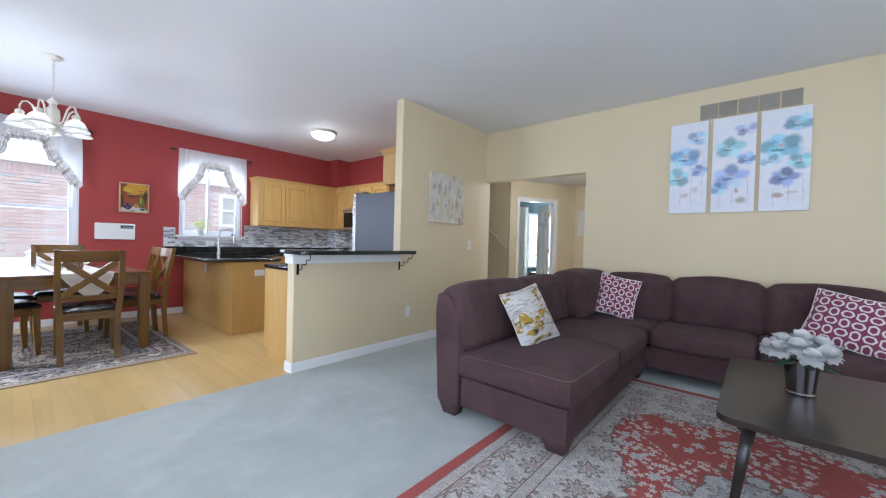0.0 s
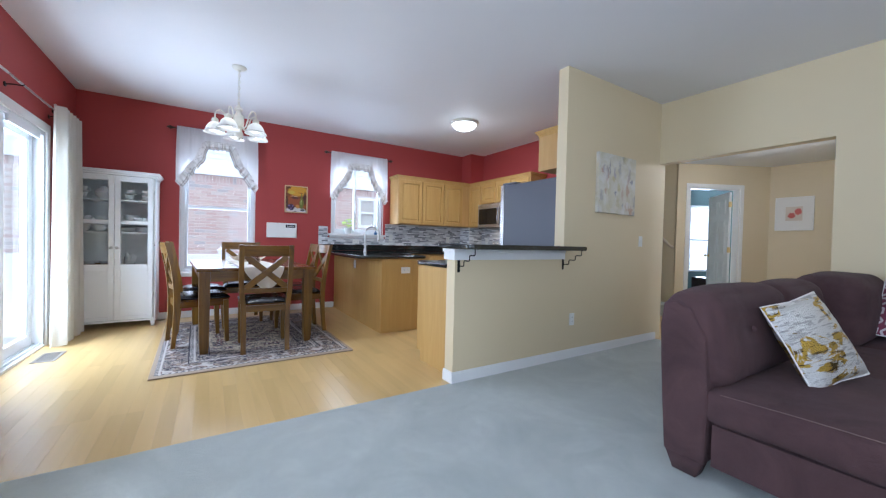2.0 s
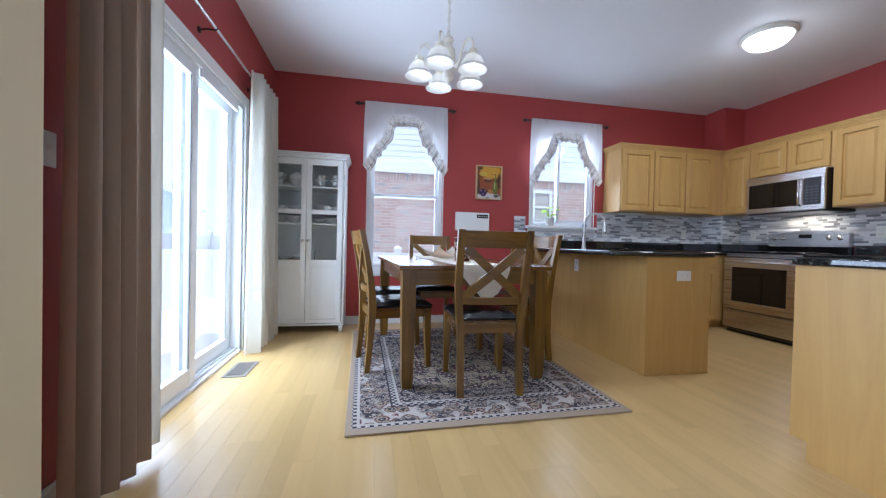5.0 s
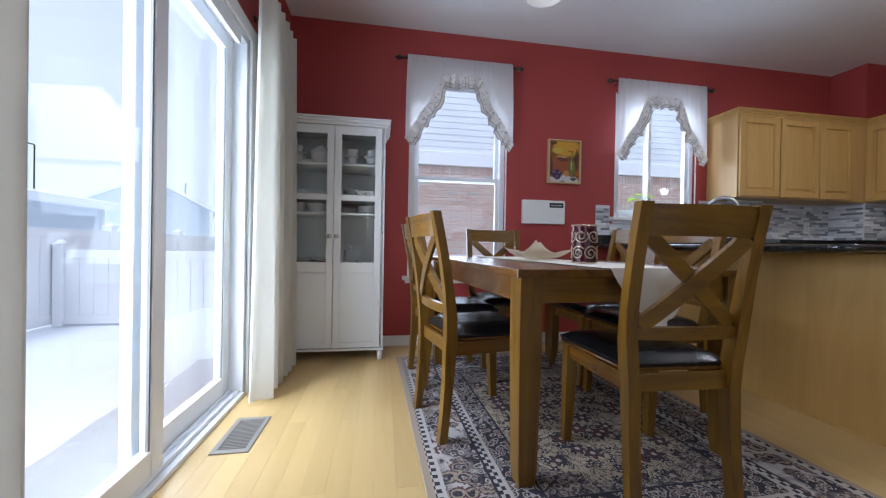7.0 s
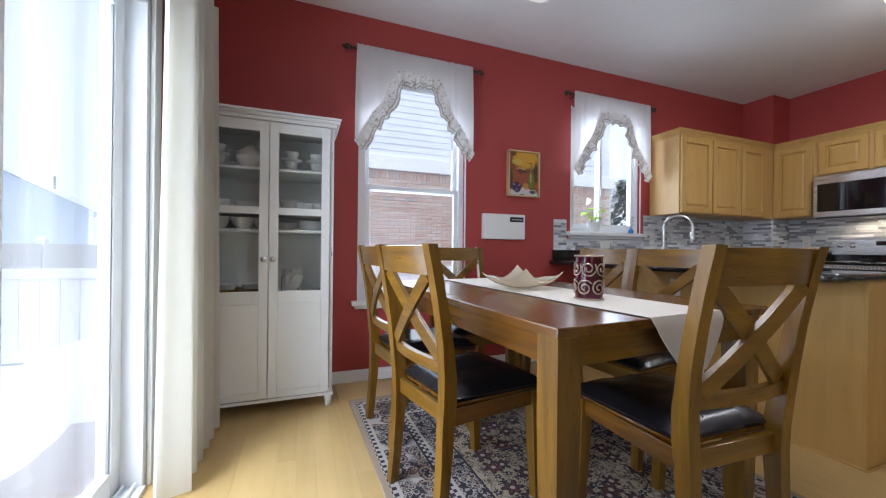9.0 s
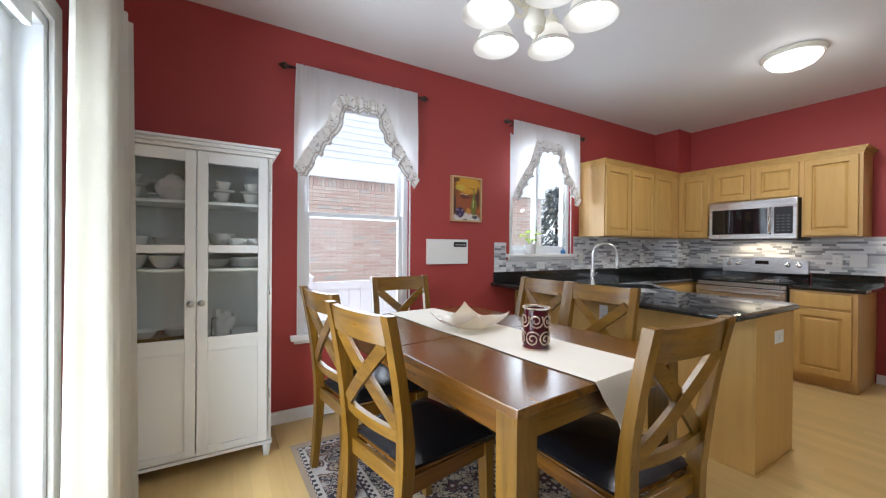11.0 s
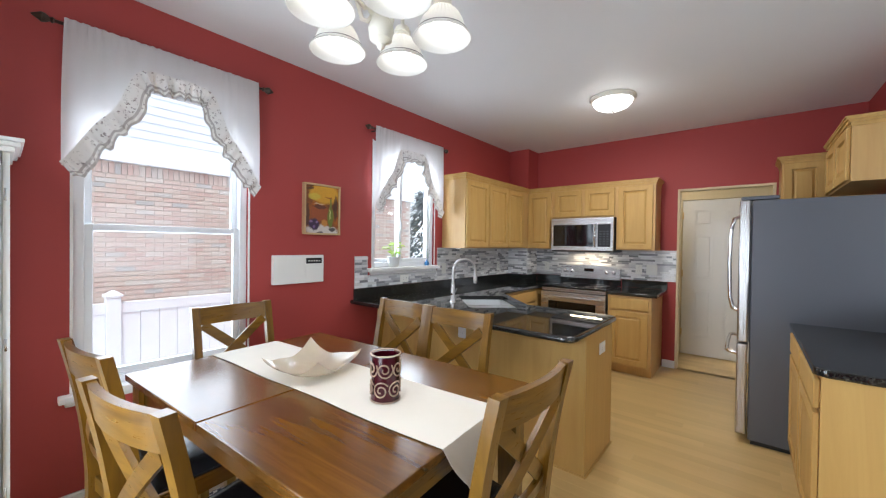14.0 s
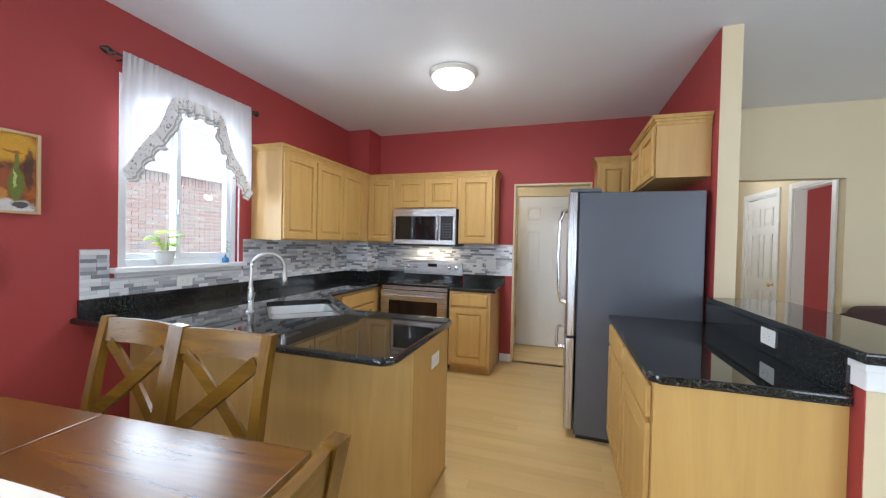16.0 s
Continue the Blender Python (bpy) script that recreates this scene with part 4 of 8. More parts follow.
wb = thing("base_cabinet", (0, 0, 0), "maple base cabinets below the window counter", "cabinet")
bm = B()
box(bm, WX + 0.003, 2.80, 0.09, -5.865, NY - 0.003, CT - 0.037)
box(bm, WX + 0.003, 2.80, 0.0, -5.93, NY - 0.003, 0.09)
part("body", bm, "cab_side", wb, smooth=False)
shaker(wb, 3.35, 0.72, CT - 0.06, 0.62, -5.865, "+x", "drawer")
shaker(wb, 3.35, 0.12, 0.70, 0.62, -5.865, "+x")

pen = thing("base_cabinet", (0, 0, 0), "maple peninsula cabinet facing the dining table", "cabinet")
bm = B()
prism(bm, [(WX + 0.003, 1.665), (-4.565, 1.665), (-4.565, 2.195), (-5.23, 2.195), (-5.865, 2.795), (WX + 0.003, 2.795)], 0.0, CT - 0.26)
part("body", bm, "cab_side", pen, smooth=False)
bm = B()
prism(bm, [(-5.225, 2.17), (-4.566, 2.17), (-4.566, 2.1945), (-5.225, 2.1945)], CT - 0.259, CT - 0.037)
part("front_panel", bm, "cab_maple", pen, smooth=False)
bm = B()
prism(bm, [(-5.24, 2.18), (-5.225, 2.1945), (-5.86, 2.794), (-5.875, 2.78)], CT - 0.259, CT - 0.037)
part("front_panel", bm, "cab_maple", pen, smooth=False)
bm = B()
box(bm, WX + 0.016, 1.652, 0.0, -5.49, 1.6645, CT - 0.04, 0.001)
part("back_panel", bm, "cab_maple", pen)
bm = B()
box(bm, -5.487, 1.652, 0.0, -4.565, 1.6645, CT - 0.04, 0.001)
part("back_panel", bm, "cab_maple", pen)
bm = B()
box(bm, -4.5645, 1.652, 0.0, -4.552, 2.195, CT - 0.04, 0.001)
part("end_panel", bm, "cab_maple", pen)
bm = B()
tube(bm, [(-5.0, 1.647, 0.007), (-4.549, 1.647, 0.007), (-4.546, 1.65, 0.007), (-4.546, 2.19, 0.007)], 0.006, 6)
tube(bm, [(WX + 0.02, 1.647, 0.007), (-5.0, 1.647, 0.007)], 0.006, 6)
part("shoe_moulding", bm, "cab_maple", pen)

rb = thing("base_cabinet", (0, 0, 0), "maple base cabinet between half wall and refrigerator", "cabinet")
bm = B()
box(bm, -3.565, 1.61, 0.09, HX0 - 0.003, 2.80, CT - 0.037)
box(bm, -3.50, 1.613, 0.0, HX0 - 0.003, 2.80, 0.09)
part("body", bm, "cab_side", rb, smooth=False)
bm = B()
box(bm, -3.567, 1.597, 0.09, HX0 - 0.003, 1.6095, CT - 0.038)
box(bm, -3.50, 1.597, 0.0, HX0 - 0.003, 1.6095, 0.09)
part("end_panel", bm, "cab_maple", rb)
for c in (1.91, 2.50):
    shaker(rb, c, 0.72, CT - 0.06, 0.56, -3.565, "-x", "drawer")
    shaker(rb, c, 0.12, 0.70, 0.56, -3.565, "-x")


def slab(name, outline, z0, z1, label, holes=()):
    bm = B()
    vs = prism(bm, outline, z0, z1)
    es = [e for e in bm.edges if abs(e.verts[0].co.z - e.verts[1].co.z) < 1e-5]
    bmesh.ops.bevel(bm, geom=es, offset=0.009, segments=3, affect="EDGES", profile=0.5)
    return solid(name, bm, "granite", label, "countertop")


def corner(x, y, r, a0, a1, n=5):
    return [(x + r * math.cos(radians(a0 + (a1 - a0) * i / n)), y + r * math.sin(radians(a0 + (a1 - a0) * i / n))) for i in range(n + 1)]


# counter with the sink cut out: two slabs that meet along the sink's middle line are one mesh
SINK = Matrix.Translation((-5.58, 2.16, 0)) @ Matrix.Rotation(radians(-45), 4, "Z")
ow = [(WX + 0.004, 1.375)] + corner(-4.60, 1.435, 0.06, -90, 0) + corner(-4.60, 2.175, 0.06, 0, 90) + [(-5.24, 2.235), (-5.835, 2.81), (-5.835, 3.70), (-5.835, NY - 0.004), (WX + 0.004, NY - 0.004)]
bm = B()
outer = [bm.verts.new((x, y, CT)) for x, y in ow]
es = [bm.edges.new((outer[i], outer[(i + 1) % len(outer)])) for i in range(len(outer))]
sk = []
for cx, cy, a in ((0.29, 0.17, 0), (-0.29, 0.17, 90), (-0.29, -0.17, 180), (0.29, -0.17, 270)):
    for i in range(5):
        t = radians(a + 22.5 * i)
        sk.append(SINK @ Vector((cx + 0.05 * math.cos(t), cy + 0.05 * math.sin(t), CT)))
inner = [bm.verts.new(p) for p in sk]
es += [bm.edges.new((inner[i], inner[(i + 1) % len(inner)])) for i in range(len(inner))]
bmesh.ops.triangle_fill(bm, use_beauty=True, use_dissolve=False, edges=es)
for f in list(bm.faces):
    c = f.calc_center_median()
    q = SINK.inverted() @ c
    if abs(q.x) < 0.28 and abs(q.y) < 0.16 and all(v in inner for v in f.verts):
        bm.faces.remove(f)
r = bmesh.ops.extrude_face_region(bm, geom=bm.faces[:])
bmesh.ops.translate(bm, vec=(0, 0, -0.036), verts=[v for v in r["geom"] if isinstance(v, bmesh.types.BMVert)])
counter = solid("countertop", bm, "granite", "polished black granite peninsula and window counter", "countertop", smooth=False)
bm = B()
tube(bm, [(x, y, CT - 0.018) for x, y in ow[:16]], 0.0179, 10)
part("edge", bm, "granite", counter, "rounded polished edge")
slab("countertop", [(-5.028, 3.75), (-4.535, 3.75), (-4.535, NY - 0.004), (-5.028, NY - 0.004)], CT - 0.036, CT, "polished black granite counter beside the range")
slab("countertop", corner(-3.55, 1.62, 0.04, 180, 270) + [(HX0 - 0.004, 1.58), (HX0 - 0.004, 2.81), (-3.59, 2.81)], CT - 0.036, CT, "polished black granite counter beside the refrigerator")
slab("bar_top", [(HX0 - 0.035, HY0 - 0.055)] + corner(-2.67, HY0 - 0.015, 0.04, -90, 0) + corner(-2.67, 2.75, 0.04, 0, 90) + [(HX1 + 0.004, 2.79), (HX1 + 0.004, HY1 - 0.003), (HX0 - 0.035, HY1 - 0.003)], 1.032, 1.068, "polished black granite breakfast bar top on the half wall")

for q in ((WX + 0.003, 1.39, WX + 0.022, 4.0985), (WX + 0.0225, 4.078, -6.1895, 4.0985), (-6.189, 4.078, -6.168, NY - 0.0225), (-6.1675, NY - 0.022, -5.80, NY - 0.003), (-5.028, NY - 0.022, -4.535, NY - 0.003)):
    bm = B()
    box(bm, q[0], q[1], CT + 0.001, q[2], q[3], CT + 0.095, 0.002)
    solid("granite_upstand", bm, "granite", "black granite upstand along the kitchen wall", "backsplash", "granite upstands")
bm = B()
box(bm, HX0 - 0.024, 1.585, CT + 0.001, HX0 - 0.003, 2.81, 1.031, 0.002)
solid("granite_upstand", bm, "granite", "tall black granite upstand below the breakfast bar", "backsplash")

snk = thing("sink", (0, 0, 0), "double-bowl stainless steel corner sink", "sink")
for s in (-1, 1):
    bm = B()
    def rr(hx, hy, z, cx):
        return [SINK @ Vector((cx + (hx - 0.04) * (1 if k in (0, 3) else -1) + 0.04 * math.cos(radians(90 * k + 22.5 * i)), (hy - 0.04) * (1 if k in (0, 1) else -1) + 0.04 * math.sin(radians(90 * k + 22.5 * i)), z)) for k in range(4) for i in range(5)]
    rings = [[bm.verts.new(p) for p in rr(hx, hy, z, s * 0.168)] for hx, hy, z in ((0.172, 0.222, CT - 0.036), (0.156, 0.205, CT - 0.037), (0.150, 0.198, CT - 0.17), (0.12, 0.17, CT - 0.2), (0.02, 0.02, CT - 0.203))]
    for a, b in zip(rings, rings[1:]):
        for i in range(20):
            j = (i + 1) % 20
            bm.faces.new((a[i], a[j], b[j], b[i]))
    bm.faces.new(rings[-1])
    part("bowl", bm, "sink_steel", snk)
fc = thing("faucet", (-5.77, 1.90, CT), "tall brushed steel gooseneck faucet", "faucet")
d = Vector((0.6, 0.8, 0)).normalized()
bm = B()
lathe(bm, [(0.028, 0), (0.028, 0.006), (0.022, 0.012), (0.019, 0.05), (0.018, 0.15), (0.0155, 0.16)], steps=16)
part("base", bm, "nickel", fc)
bm = B()
pts = [(0, 0, 0.15), (0, 0, 0.27)]
for i in range(1, 13):
    a = math.pi * i / 12
    q = d * (0.10 - 0.10 * math.cos(a))
    pts.append((q.x, q.y, 0.27 + 0.10 * math.sin(a)))
pts.append((d.x * 0.2, d.y * 0.2, 0.24))
tube(bm, pts, 0.0125, 10)
part("spout", bm, "nickel", fc)
bm = B()
q = d * 0.2
lathe(bm, [(0.013, 0), (0.017, -0.01), (0.018, -0.07), (0.0145, -0.085), (0.0005, -0.086)], (q.x, q.y, 0.245), steps=14)
part("spray_head", bm, "nickel", fc)
bm = B()
tube(bm, [(0.018, -0.01, 0.08), (0.05, -0.03, 0.10), (0.075, -0.045, 0.13)], 0.006, 8)
part("lever", bm, "nickel", fc)


# refrigerator
fr = thing("refrigerator", (0, 0, 0), "stainless french-door refrigerator with dark grey sides", "refrigerator")
bm = B()
box(bm, -3.795, 2.825, 0.03, -3.03, 3.725, 1.745, 0.006)
part("body", bm, "fridge_side", fr, "dark grey painted cabinet")
bm = B()
box(bm, -3.78, 2.84, 0.0, -3.05, 3.71, 0.03)
part("plinth", bm, "plastic_black", fr)
for y0, y1 in ((2.825, 3.273), (3.277, 3.725)):
    bm = B()
    box(bm, -3.868, y0, 0.725, -3.805, y1, 1.75, 0.012, 3)
    dd = part("door", bm, "steel_z", fr, "brushed stainless door")
    bm = B()
    y = 3.23 if y0 < 3 else 3.32
    tube(bm, [(-3.868, y, 0.90), (-3.905, y, 0.915), (-3.925, y, 1.0), (-3.932, y, 1.28), (-3.925, y, 1.56), (-3.905, y, 1.645), (-3.868, y, 1.66)], 0.013, 10)
    part("handle", bm, "chrome", dd)
    bm = B()
    box(bm, -3.803, y0 + 0.006, 0.735, -3.797, y1 - 0.006, 1.74)
    part("gasket", bm, "plastic_black", dd)
bm = B()
box(bm, -3.868, 2.825, 0.06, -3.805, 3.725, 0.715, 0.012, 3)
dd = part("freezer_drawer", bm, "steel_z", fr, "brushed stainless freezer drawer")
bm = B()
tube(bm, [(-3.868, 2.90, 0.625), (-3.905, 2.905, 0.63), (-3.927, 2.95, 0.632), (-3.932, 3.275, 0.632), (-3.927, 3.60, 0.632), (-3.905, 3.645, 0.63), (-3.868, 3.65, 0.625)], 0.013, 10)
part("handle", bm, "chrome", dd)
for y in (2.85, 3.61):
    bm = B()
    box(bm, -3.86, y, 1.7515, -3.65, y + 0.09, 1.778, 0.008)
    part("hinge_cover", bm, "fridge_side", fr)


def wall_plate(at, normal, kind, label, w=0.072, h=0.116, gang=1, sideways=False):
    """A switch or outlet plate on a wall."""
    rz = {"+x": 90, "-x": -90, "-y": 0, "+y": 180}[normal]
    p = thing("outlet" if kind == "outlet" else "light_switch", at, label, "outlet" if kind == "outlet" else "light switch", "wall plates", rz)
    if sideways:
        p.matrix_world = pose(*at, 0, 0, rz) @ pose(0, 0, 0, 0, 90, 0)
    w = w + (gang - 1) * 0.046
    bm = B()
    box(bm, -w / 2, -0.006, -h / 2, w / 2, -0.0005, h / 2, 0.003)
    part("plate", bm, "plastic_white", p)
    for g in range(gang):
        x = (g - (gang - 1) / 2) * 0.046
        if kind == "outlet":
            for z in (-0.021, 0.021):
                bm = B()
                box(bm, x - 0.016, -0.0085, z - 0.014, x + 0.016, -0.0062, z + 0.014, 0.001)
                s = part("socket", bm, "plastic_white", p)
                bm = B()
                box(bm, x - 0.008, -0.0092, z - 0.004, x - 0.006, -0.0087, z + 0.006)
                box(bm, x + 0.006, -0.0092, z - 0.004, x + 0.008, -0.0087, z + 0.006)
                part("slot", bm, "plastic_black", s, smooth=False)
        else:
            bm = B()
            box(bm, x - 0.005, -0.016, -0.004, x + 0.005, -0.0062, 0.012, 0.002)
            part("toggle", bm, "plastic_white", p)
    return p


wall_plate((-4.5525, 1.96, 0.73), "+x", "outlet", "white outlet plate set sideways on the peninsula end", 0.075, 0.12, 1, True)
wall_plate((-5.48, 1.6515, 0.75), "-y", "outlet", "white outlet on the peninsula back panel")
wall_plate((WX + 0.0135, 2.0, 1.055), "+x", "outlet", "white outlet set sideways in the tile backsplash", sideways=True)
wall_plate((WX + 0.0135, 2.62, 1.13), "+x", "switch", "white switch plate on the tile backsplash")
wall_plate((WX + 0.0135, 3.80, 1.12), "+x", "outlet", "white outlet on the tile backsplash")
wall_plate((-6.02, NY - 0.0135, 1.12), "-y", "outlet", "white outlet on the tile backsplash")
wall_plate((-4.84, NY - 0.0135, 1.13), "-y", "outlet", "white outlet on the tile backsplash by the range")
wall_plate((-4.70, NY - 0.0135, 1.13), "-y", "switch", "white double switch plate by the kitchen doorway", gang=2)
wall_plate((HX0 - 0.0245, 2.05, 0.985), "-x", "outlet", "white outlet set sideways in the granite upstand", sideways=True)
wall_plate((HX1 + 0.0005, 2.905, 0.37), "+x", "outlet", "white outlet low on the half wall")
wall_plate((HX1 + 0.0005, 4.04, 1.14), "+x", "switch", "white light switch on the yellow wall")
wall_plate((-3.635, SY + 0.0005, 1.21), "+y", "switch", "white switch plate on the red wall by the curtain", gang=2)

for y in (1.572, 2.757):
    bk = thing("shelf_bracket", (HX1 + 0.0005, y, 1.03), "black iron stepped bracket below the bar top", "bracket", "bar brackets")
    bm = B()
    box(bm, 0.0, -0.011, -0.18, 0.005, 0.011, -0.002, 0.001)
    part("back_strap", bm, "iron_black", bk)
    bm = B()
    box(bm, 0.034, -0.011, 0.0005, 0.215, 0.011, 0.0015 + 0.0003)
    part("top_strap", bm, "iron_black", bk)
    bm = B()
    tube(bm, [(0.006, 0, -0.13), (0.062, 0, -0.13), (0.070, 0, -0.122), (0.070, 0, -0.095), (0.078, 0, -0.087), (0.132, 0, -0.087), (0.140, 0, -0.079), (0.140, 0, -0.052), (0.148, 0, -0.044), (0.197, 0, -0.044), (0.205, 0, -0.036), (0.205, 0, 0.0005)], 0.0045, 6)
    part("stepped_rod", bm, "iron_black", bk)

kl = thing("ceiling_light", (-4.78, 2.93, CEIL), "flush ceiling light with a frosted glass bowl, switched on", "ceiling light")
bm = B()
lathe(bm, [(0.19, -0.0005), (0.195, -0.012), (0.185, -0.022), (0.178, -0.035), (0.165, -0.036)], steps=40)
part("rim", bm, "chandelier_cream", kl)
bm = B()
lathe(bm, [(0.168, -0.034), (0.16, -0.055), (0.135, -0.082), (0.09, -0.103), (0.04, -0.113), (0.0005, -0.115)], steps=40)
g = part("glass_bowl", bm, "lamp_bowl_glow", kl, "frosted white glowing bowl")
bm = B()
lathe(bm, [(0.0005, -0.114), (0.012, -0.117), (0.012, -0.127), (0.006, -0.135), (0.0005, -0.14)], steps=14)
part("finial", bm, "nickel", kl)
# added fill without a fixture, brightens the white door past the kitchen
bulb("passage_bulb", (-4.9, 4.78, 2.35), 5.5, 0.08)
# hall fill, invented to lift the cream walls; no lamp hangs here
bulb("hall_bulb", (-2.35, 5.7, 2.2), 16, 0.08)
bulb("kitchen_lamp_glow", (-4.78, 2.93, CEIL - 0.21), 2.2, 0.06)
ceiling_lamp = new("kitchen_lamp_light", bpy.data.lights.new("kitchen_lamp_light", "AREA"))
ceiling_lamp.data.shape, ceiling_lamp.data.size = "DISK", 0.30
ceiling_lamp.data.energy, ceiling_lamp.data.color = 16, (1.0, 0.95, 0.87)
ceiling_lamp.matrix_world = Matrix.Translation((-4.78, 2.93, CEIL - 0.145))


# ---- dining ----
def flower_layer(n, v, scale, petals, size, wander=0.8):
    """Small round-petalled flowers scattered over a surface: how far inside a petal, and how near the heart."""
    vor = n.add("ShaderNodeTexVoronoi", Scale=scale, Randomness=wander)
    vor.voronoi_dimensions = "2D"
    n.link(v, vor.inputs["Vector"])
    sub = n.add("ShaderNodeVectorMath")
    sub.operation = "SUBTRACT"
    n.link(v, sub.inputs[0])
    n.link(vor.outputs["Position"], sub.inputs[1])
    sp = n.add("ShaderNodeSeparateXYZ")
    n.link(sub.outputs[0], sp.inputs[0])
    ang = n.math("ARCTAN2", sp.outputs[1], sp.outputs[0])
    r = n.math("MULTIPLY", vor.outputs["Distance"], 1.0)
    hue = n.add("ShaderNodeSeparateColor")
    n.link(vor.outputs["Color"], hue.inputs[0])
    turn = n.math("MULTIPLY", hue.outputs[0], 6.28)
    lobes = n.math("MULTIPLY_ADD", n.math("COSINE", n.math("MULTIPLY_ADD", ang, petals, turn)), 0.26, 0.74)
    reach = n.math("MULTIPLY", lobes, n.math("MULTIPLY_ADD", hue.outputs[1], 0.35 * size, 0.75 * size))
    inside = n.math("LESS_THAN", r, reach)
    outline = n.math("LESS_THAN", n.math("ABSOLUTE", n.math("SUBTRACT", r, reach)), 0.05)
    heart = n.math("LESS_THAN", r, size * 0.24)
    return inside, outline, heart


def persian(name, hx, hy, ground, field, navy, rust, cream, scale=1.0):
    """A woven rug: guard stripes, a patterned border and a flowered field, in the rug's own coordinates."""
    n = Nodes(name)
    c = n.add("ShaderNodeTexCoord")
    sep = n.add("ShaderNodeSeparateXYZ")
    n.link(c.outputs["Object"], sep.inputs[0])
    ax = n.math("ABSOLUTE", sep.outputs[0])
    ay = n.math("ABSOLUTE", sep.outputs[1])
    d = n.math("MINIMUM", n.math("SUBTRACT", hx, ax), n.math("SUBTRACT", hy, ay))
    v = c.outputs["Object"]
    vor = n.add("ShaderNodeTexVoronoi", Scale=15.0 * scale)
    n.link(v, vor.inputs["Vector"])
    small = n.add("ShaderNodeTexVoronoi", Scale=34.0 * scale)
    n.link(v, small.inputs["Vector"])
    vine = n.noise(v, 16 * scale, 4, 0.6, 2.5)
    fl = n.math("ADD", n.math("MULTIPLY", vor.outputs["Distance"], 0.8), n.math("MULTIPLY", vine, 0.5))
    motif = n.ramp(fl, (0.30, rust), (0.34, cream), (0.40, navy), (0.50, navy), (0.53, ground), (0.60, ground), (0.63, navy), (0.70, rust), (0.74, cream))
    specks = n.ramp(n.math("ADD", n.math("MULTIPLY", small.outputs["Distance"], 0.7), n.math("MULTIPLY", vine, 0.6)), (0.40, rust), (0.44, cream), (0.48, navy), (0.56, navy), (0.59, ground), (0.66, cream), (0.70, navy))
    wide = n.mix(n.ramp(n.noise(v, 5 * scale, 2), (0.44, (0, 0, 0)), (0.56, (1, 1, 1))), motif, specks)
    rad = n.math("ADD", n.math("MULTIPLY", ax, ax), n.math("MULTIPLY", n.math("MULTIPLY", ay, ay), 1.7))
    rn = n.math("ADD", rad, n.math("MULTIPLY", vine, 0.16))
    big_in, big_line, big_heart = flower_layer(n, v, 8.0, 6.0, 0.36, 0.9)
    few_in, few_line, few_heart = flower_layer(n, v, 19.0, 5.0, 0.40, 0.9)
    leafy = n.math("LESS_THAN", n.math("ABSOLUTE", n.math("SUBTRACT", vine, 0.5)), 0.028)
    sprigs = n.mix(leafy, field, navy)
    sprigs = n.mix(n.math("MULTIPLY", few_in, n.math("GREATER_THAN", n.noise(v, 7, 1), 0.45)), sprigs, n.mix(few_heart, navy, cream))
    sprigs = n.mix(big_in, sprigs, rust)
    sprigs = n.mix(n.math("MAXIMUM", big_line, n.math("MULTIPLY", big_in, leafy)), sprigs, navy)
    sprigs = n.mix(big_heart, sprigs, cream)
    inner = n.mix(n.ramp(rn, (0.44, (0, 0, 0)), (0.45, (1, 1, 1))), sprigs, n.mix(0.35, specks, sprigs))
    stripe = n.add("ShaderNodeTexChecker", Scale=48.0 * scale)
    n.link(v, stripe.inputs["Vector"])
    stripe.inputs[1].default_value = (*navy, 1)
    stripe.inputs[2].default_value = (*cream, 1)

    def step(a):
        return n.math("GREATER_THAN", d, a)
    col = n.mix(step(0.035), ground, stripe.outputs[0])
    col = n.mix(step(0.06), col, cream)
    col = n.mix(step(0.075), col, wide)
    col = n.mix(step(0.245), col, navy)
    col = n.mix(step(0.255), col, stripe.outputs[0])
    col = n.mix(step(0.285), col, cream)
    col = n.mix(step(0.30), col, specks)
    col = n.mix(step(0.40), col, navy)
    col = n.mix(step(0.41), col, inner)
    pile = n.noise(v, 260, 3)
    col = n.mix(n.math("MULTIPLY", pile, 0.18), col, tone(ground, 0.5))
    n.base(col)
    n.set(Roughness=0.95)
    n.bump(pile, 0.6, 0.004)


persian("dining_rug", 1.04, 0.79, (0.42, 0.33, 0.24), (0.50, 0.41, 0.29), (0.018, 0.018, 0.035), (0.15, 0.045, 0.045), (0.54, 0.50, 0.46))


def rug(name, hx, hy, at, material, label, rz=0.0, thick=0.009):
    bm = B()
    box(bm, -hx, -hy, 0, hx, hy, thick, 0.003, 2)
    ob = solid(name, bm, material, label, "rug", at=at)
    ob.rotation_euler = (0, 0, radians(rz))
    return ob


rug("rug", 1.06, 0.785, (-5.08, 0.345, 0.004), "dining_rug", "cream and navy patterned rug under the dining table", 1.5)
RZ = 0.0135


def bar(bm, pts, dx, dy):
    """An upright of rectangular section through (x, y, z) points; dx, dy may be lists."""
    rows = []
    for i, (x, y, z) in enumerate(pts):
        a = (dx[i] if isinstance(dx, list) else dx) / 2
        b = (dy[i] if isinstance(dy, list) else dy) / 2
        rows.append([bm.verts.new((x + sx * a, y + sy * b, z)) for sx, sy in ((-1, -1), (1, -1), (1, 1), (-1, 1))])
    for r, s in zip(rows, rows[1:]):
        for i in range(4):
            j = (i + 1) % 4
            bm.faces.new((r[i], r[j], s[j], s[i]))
    bm.faces.new(rows[0][::-1])
    bm.faces.new(rows[-1])


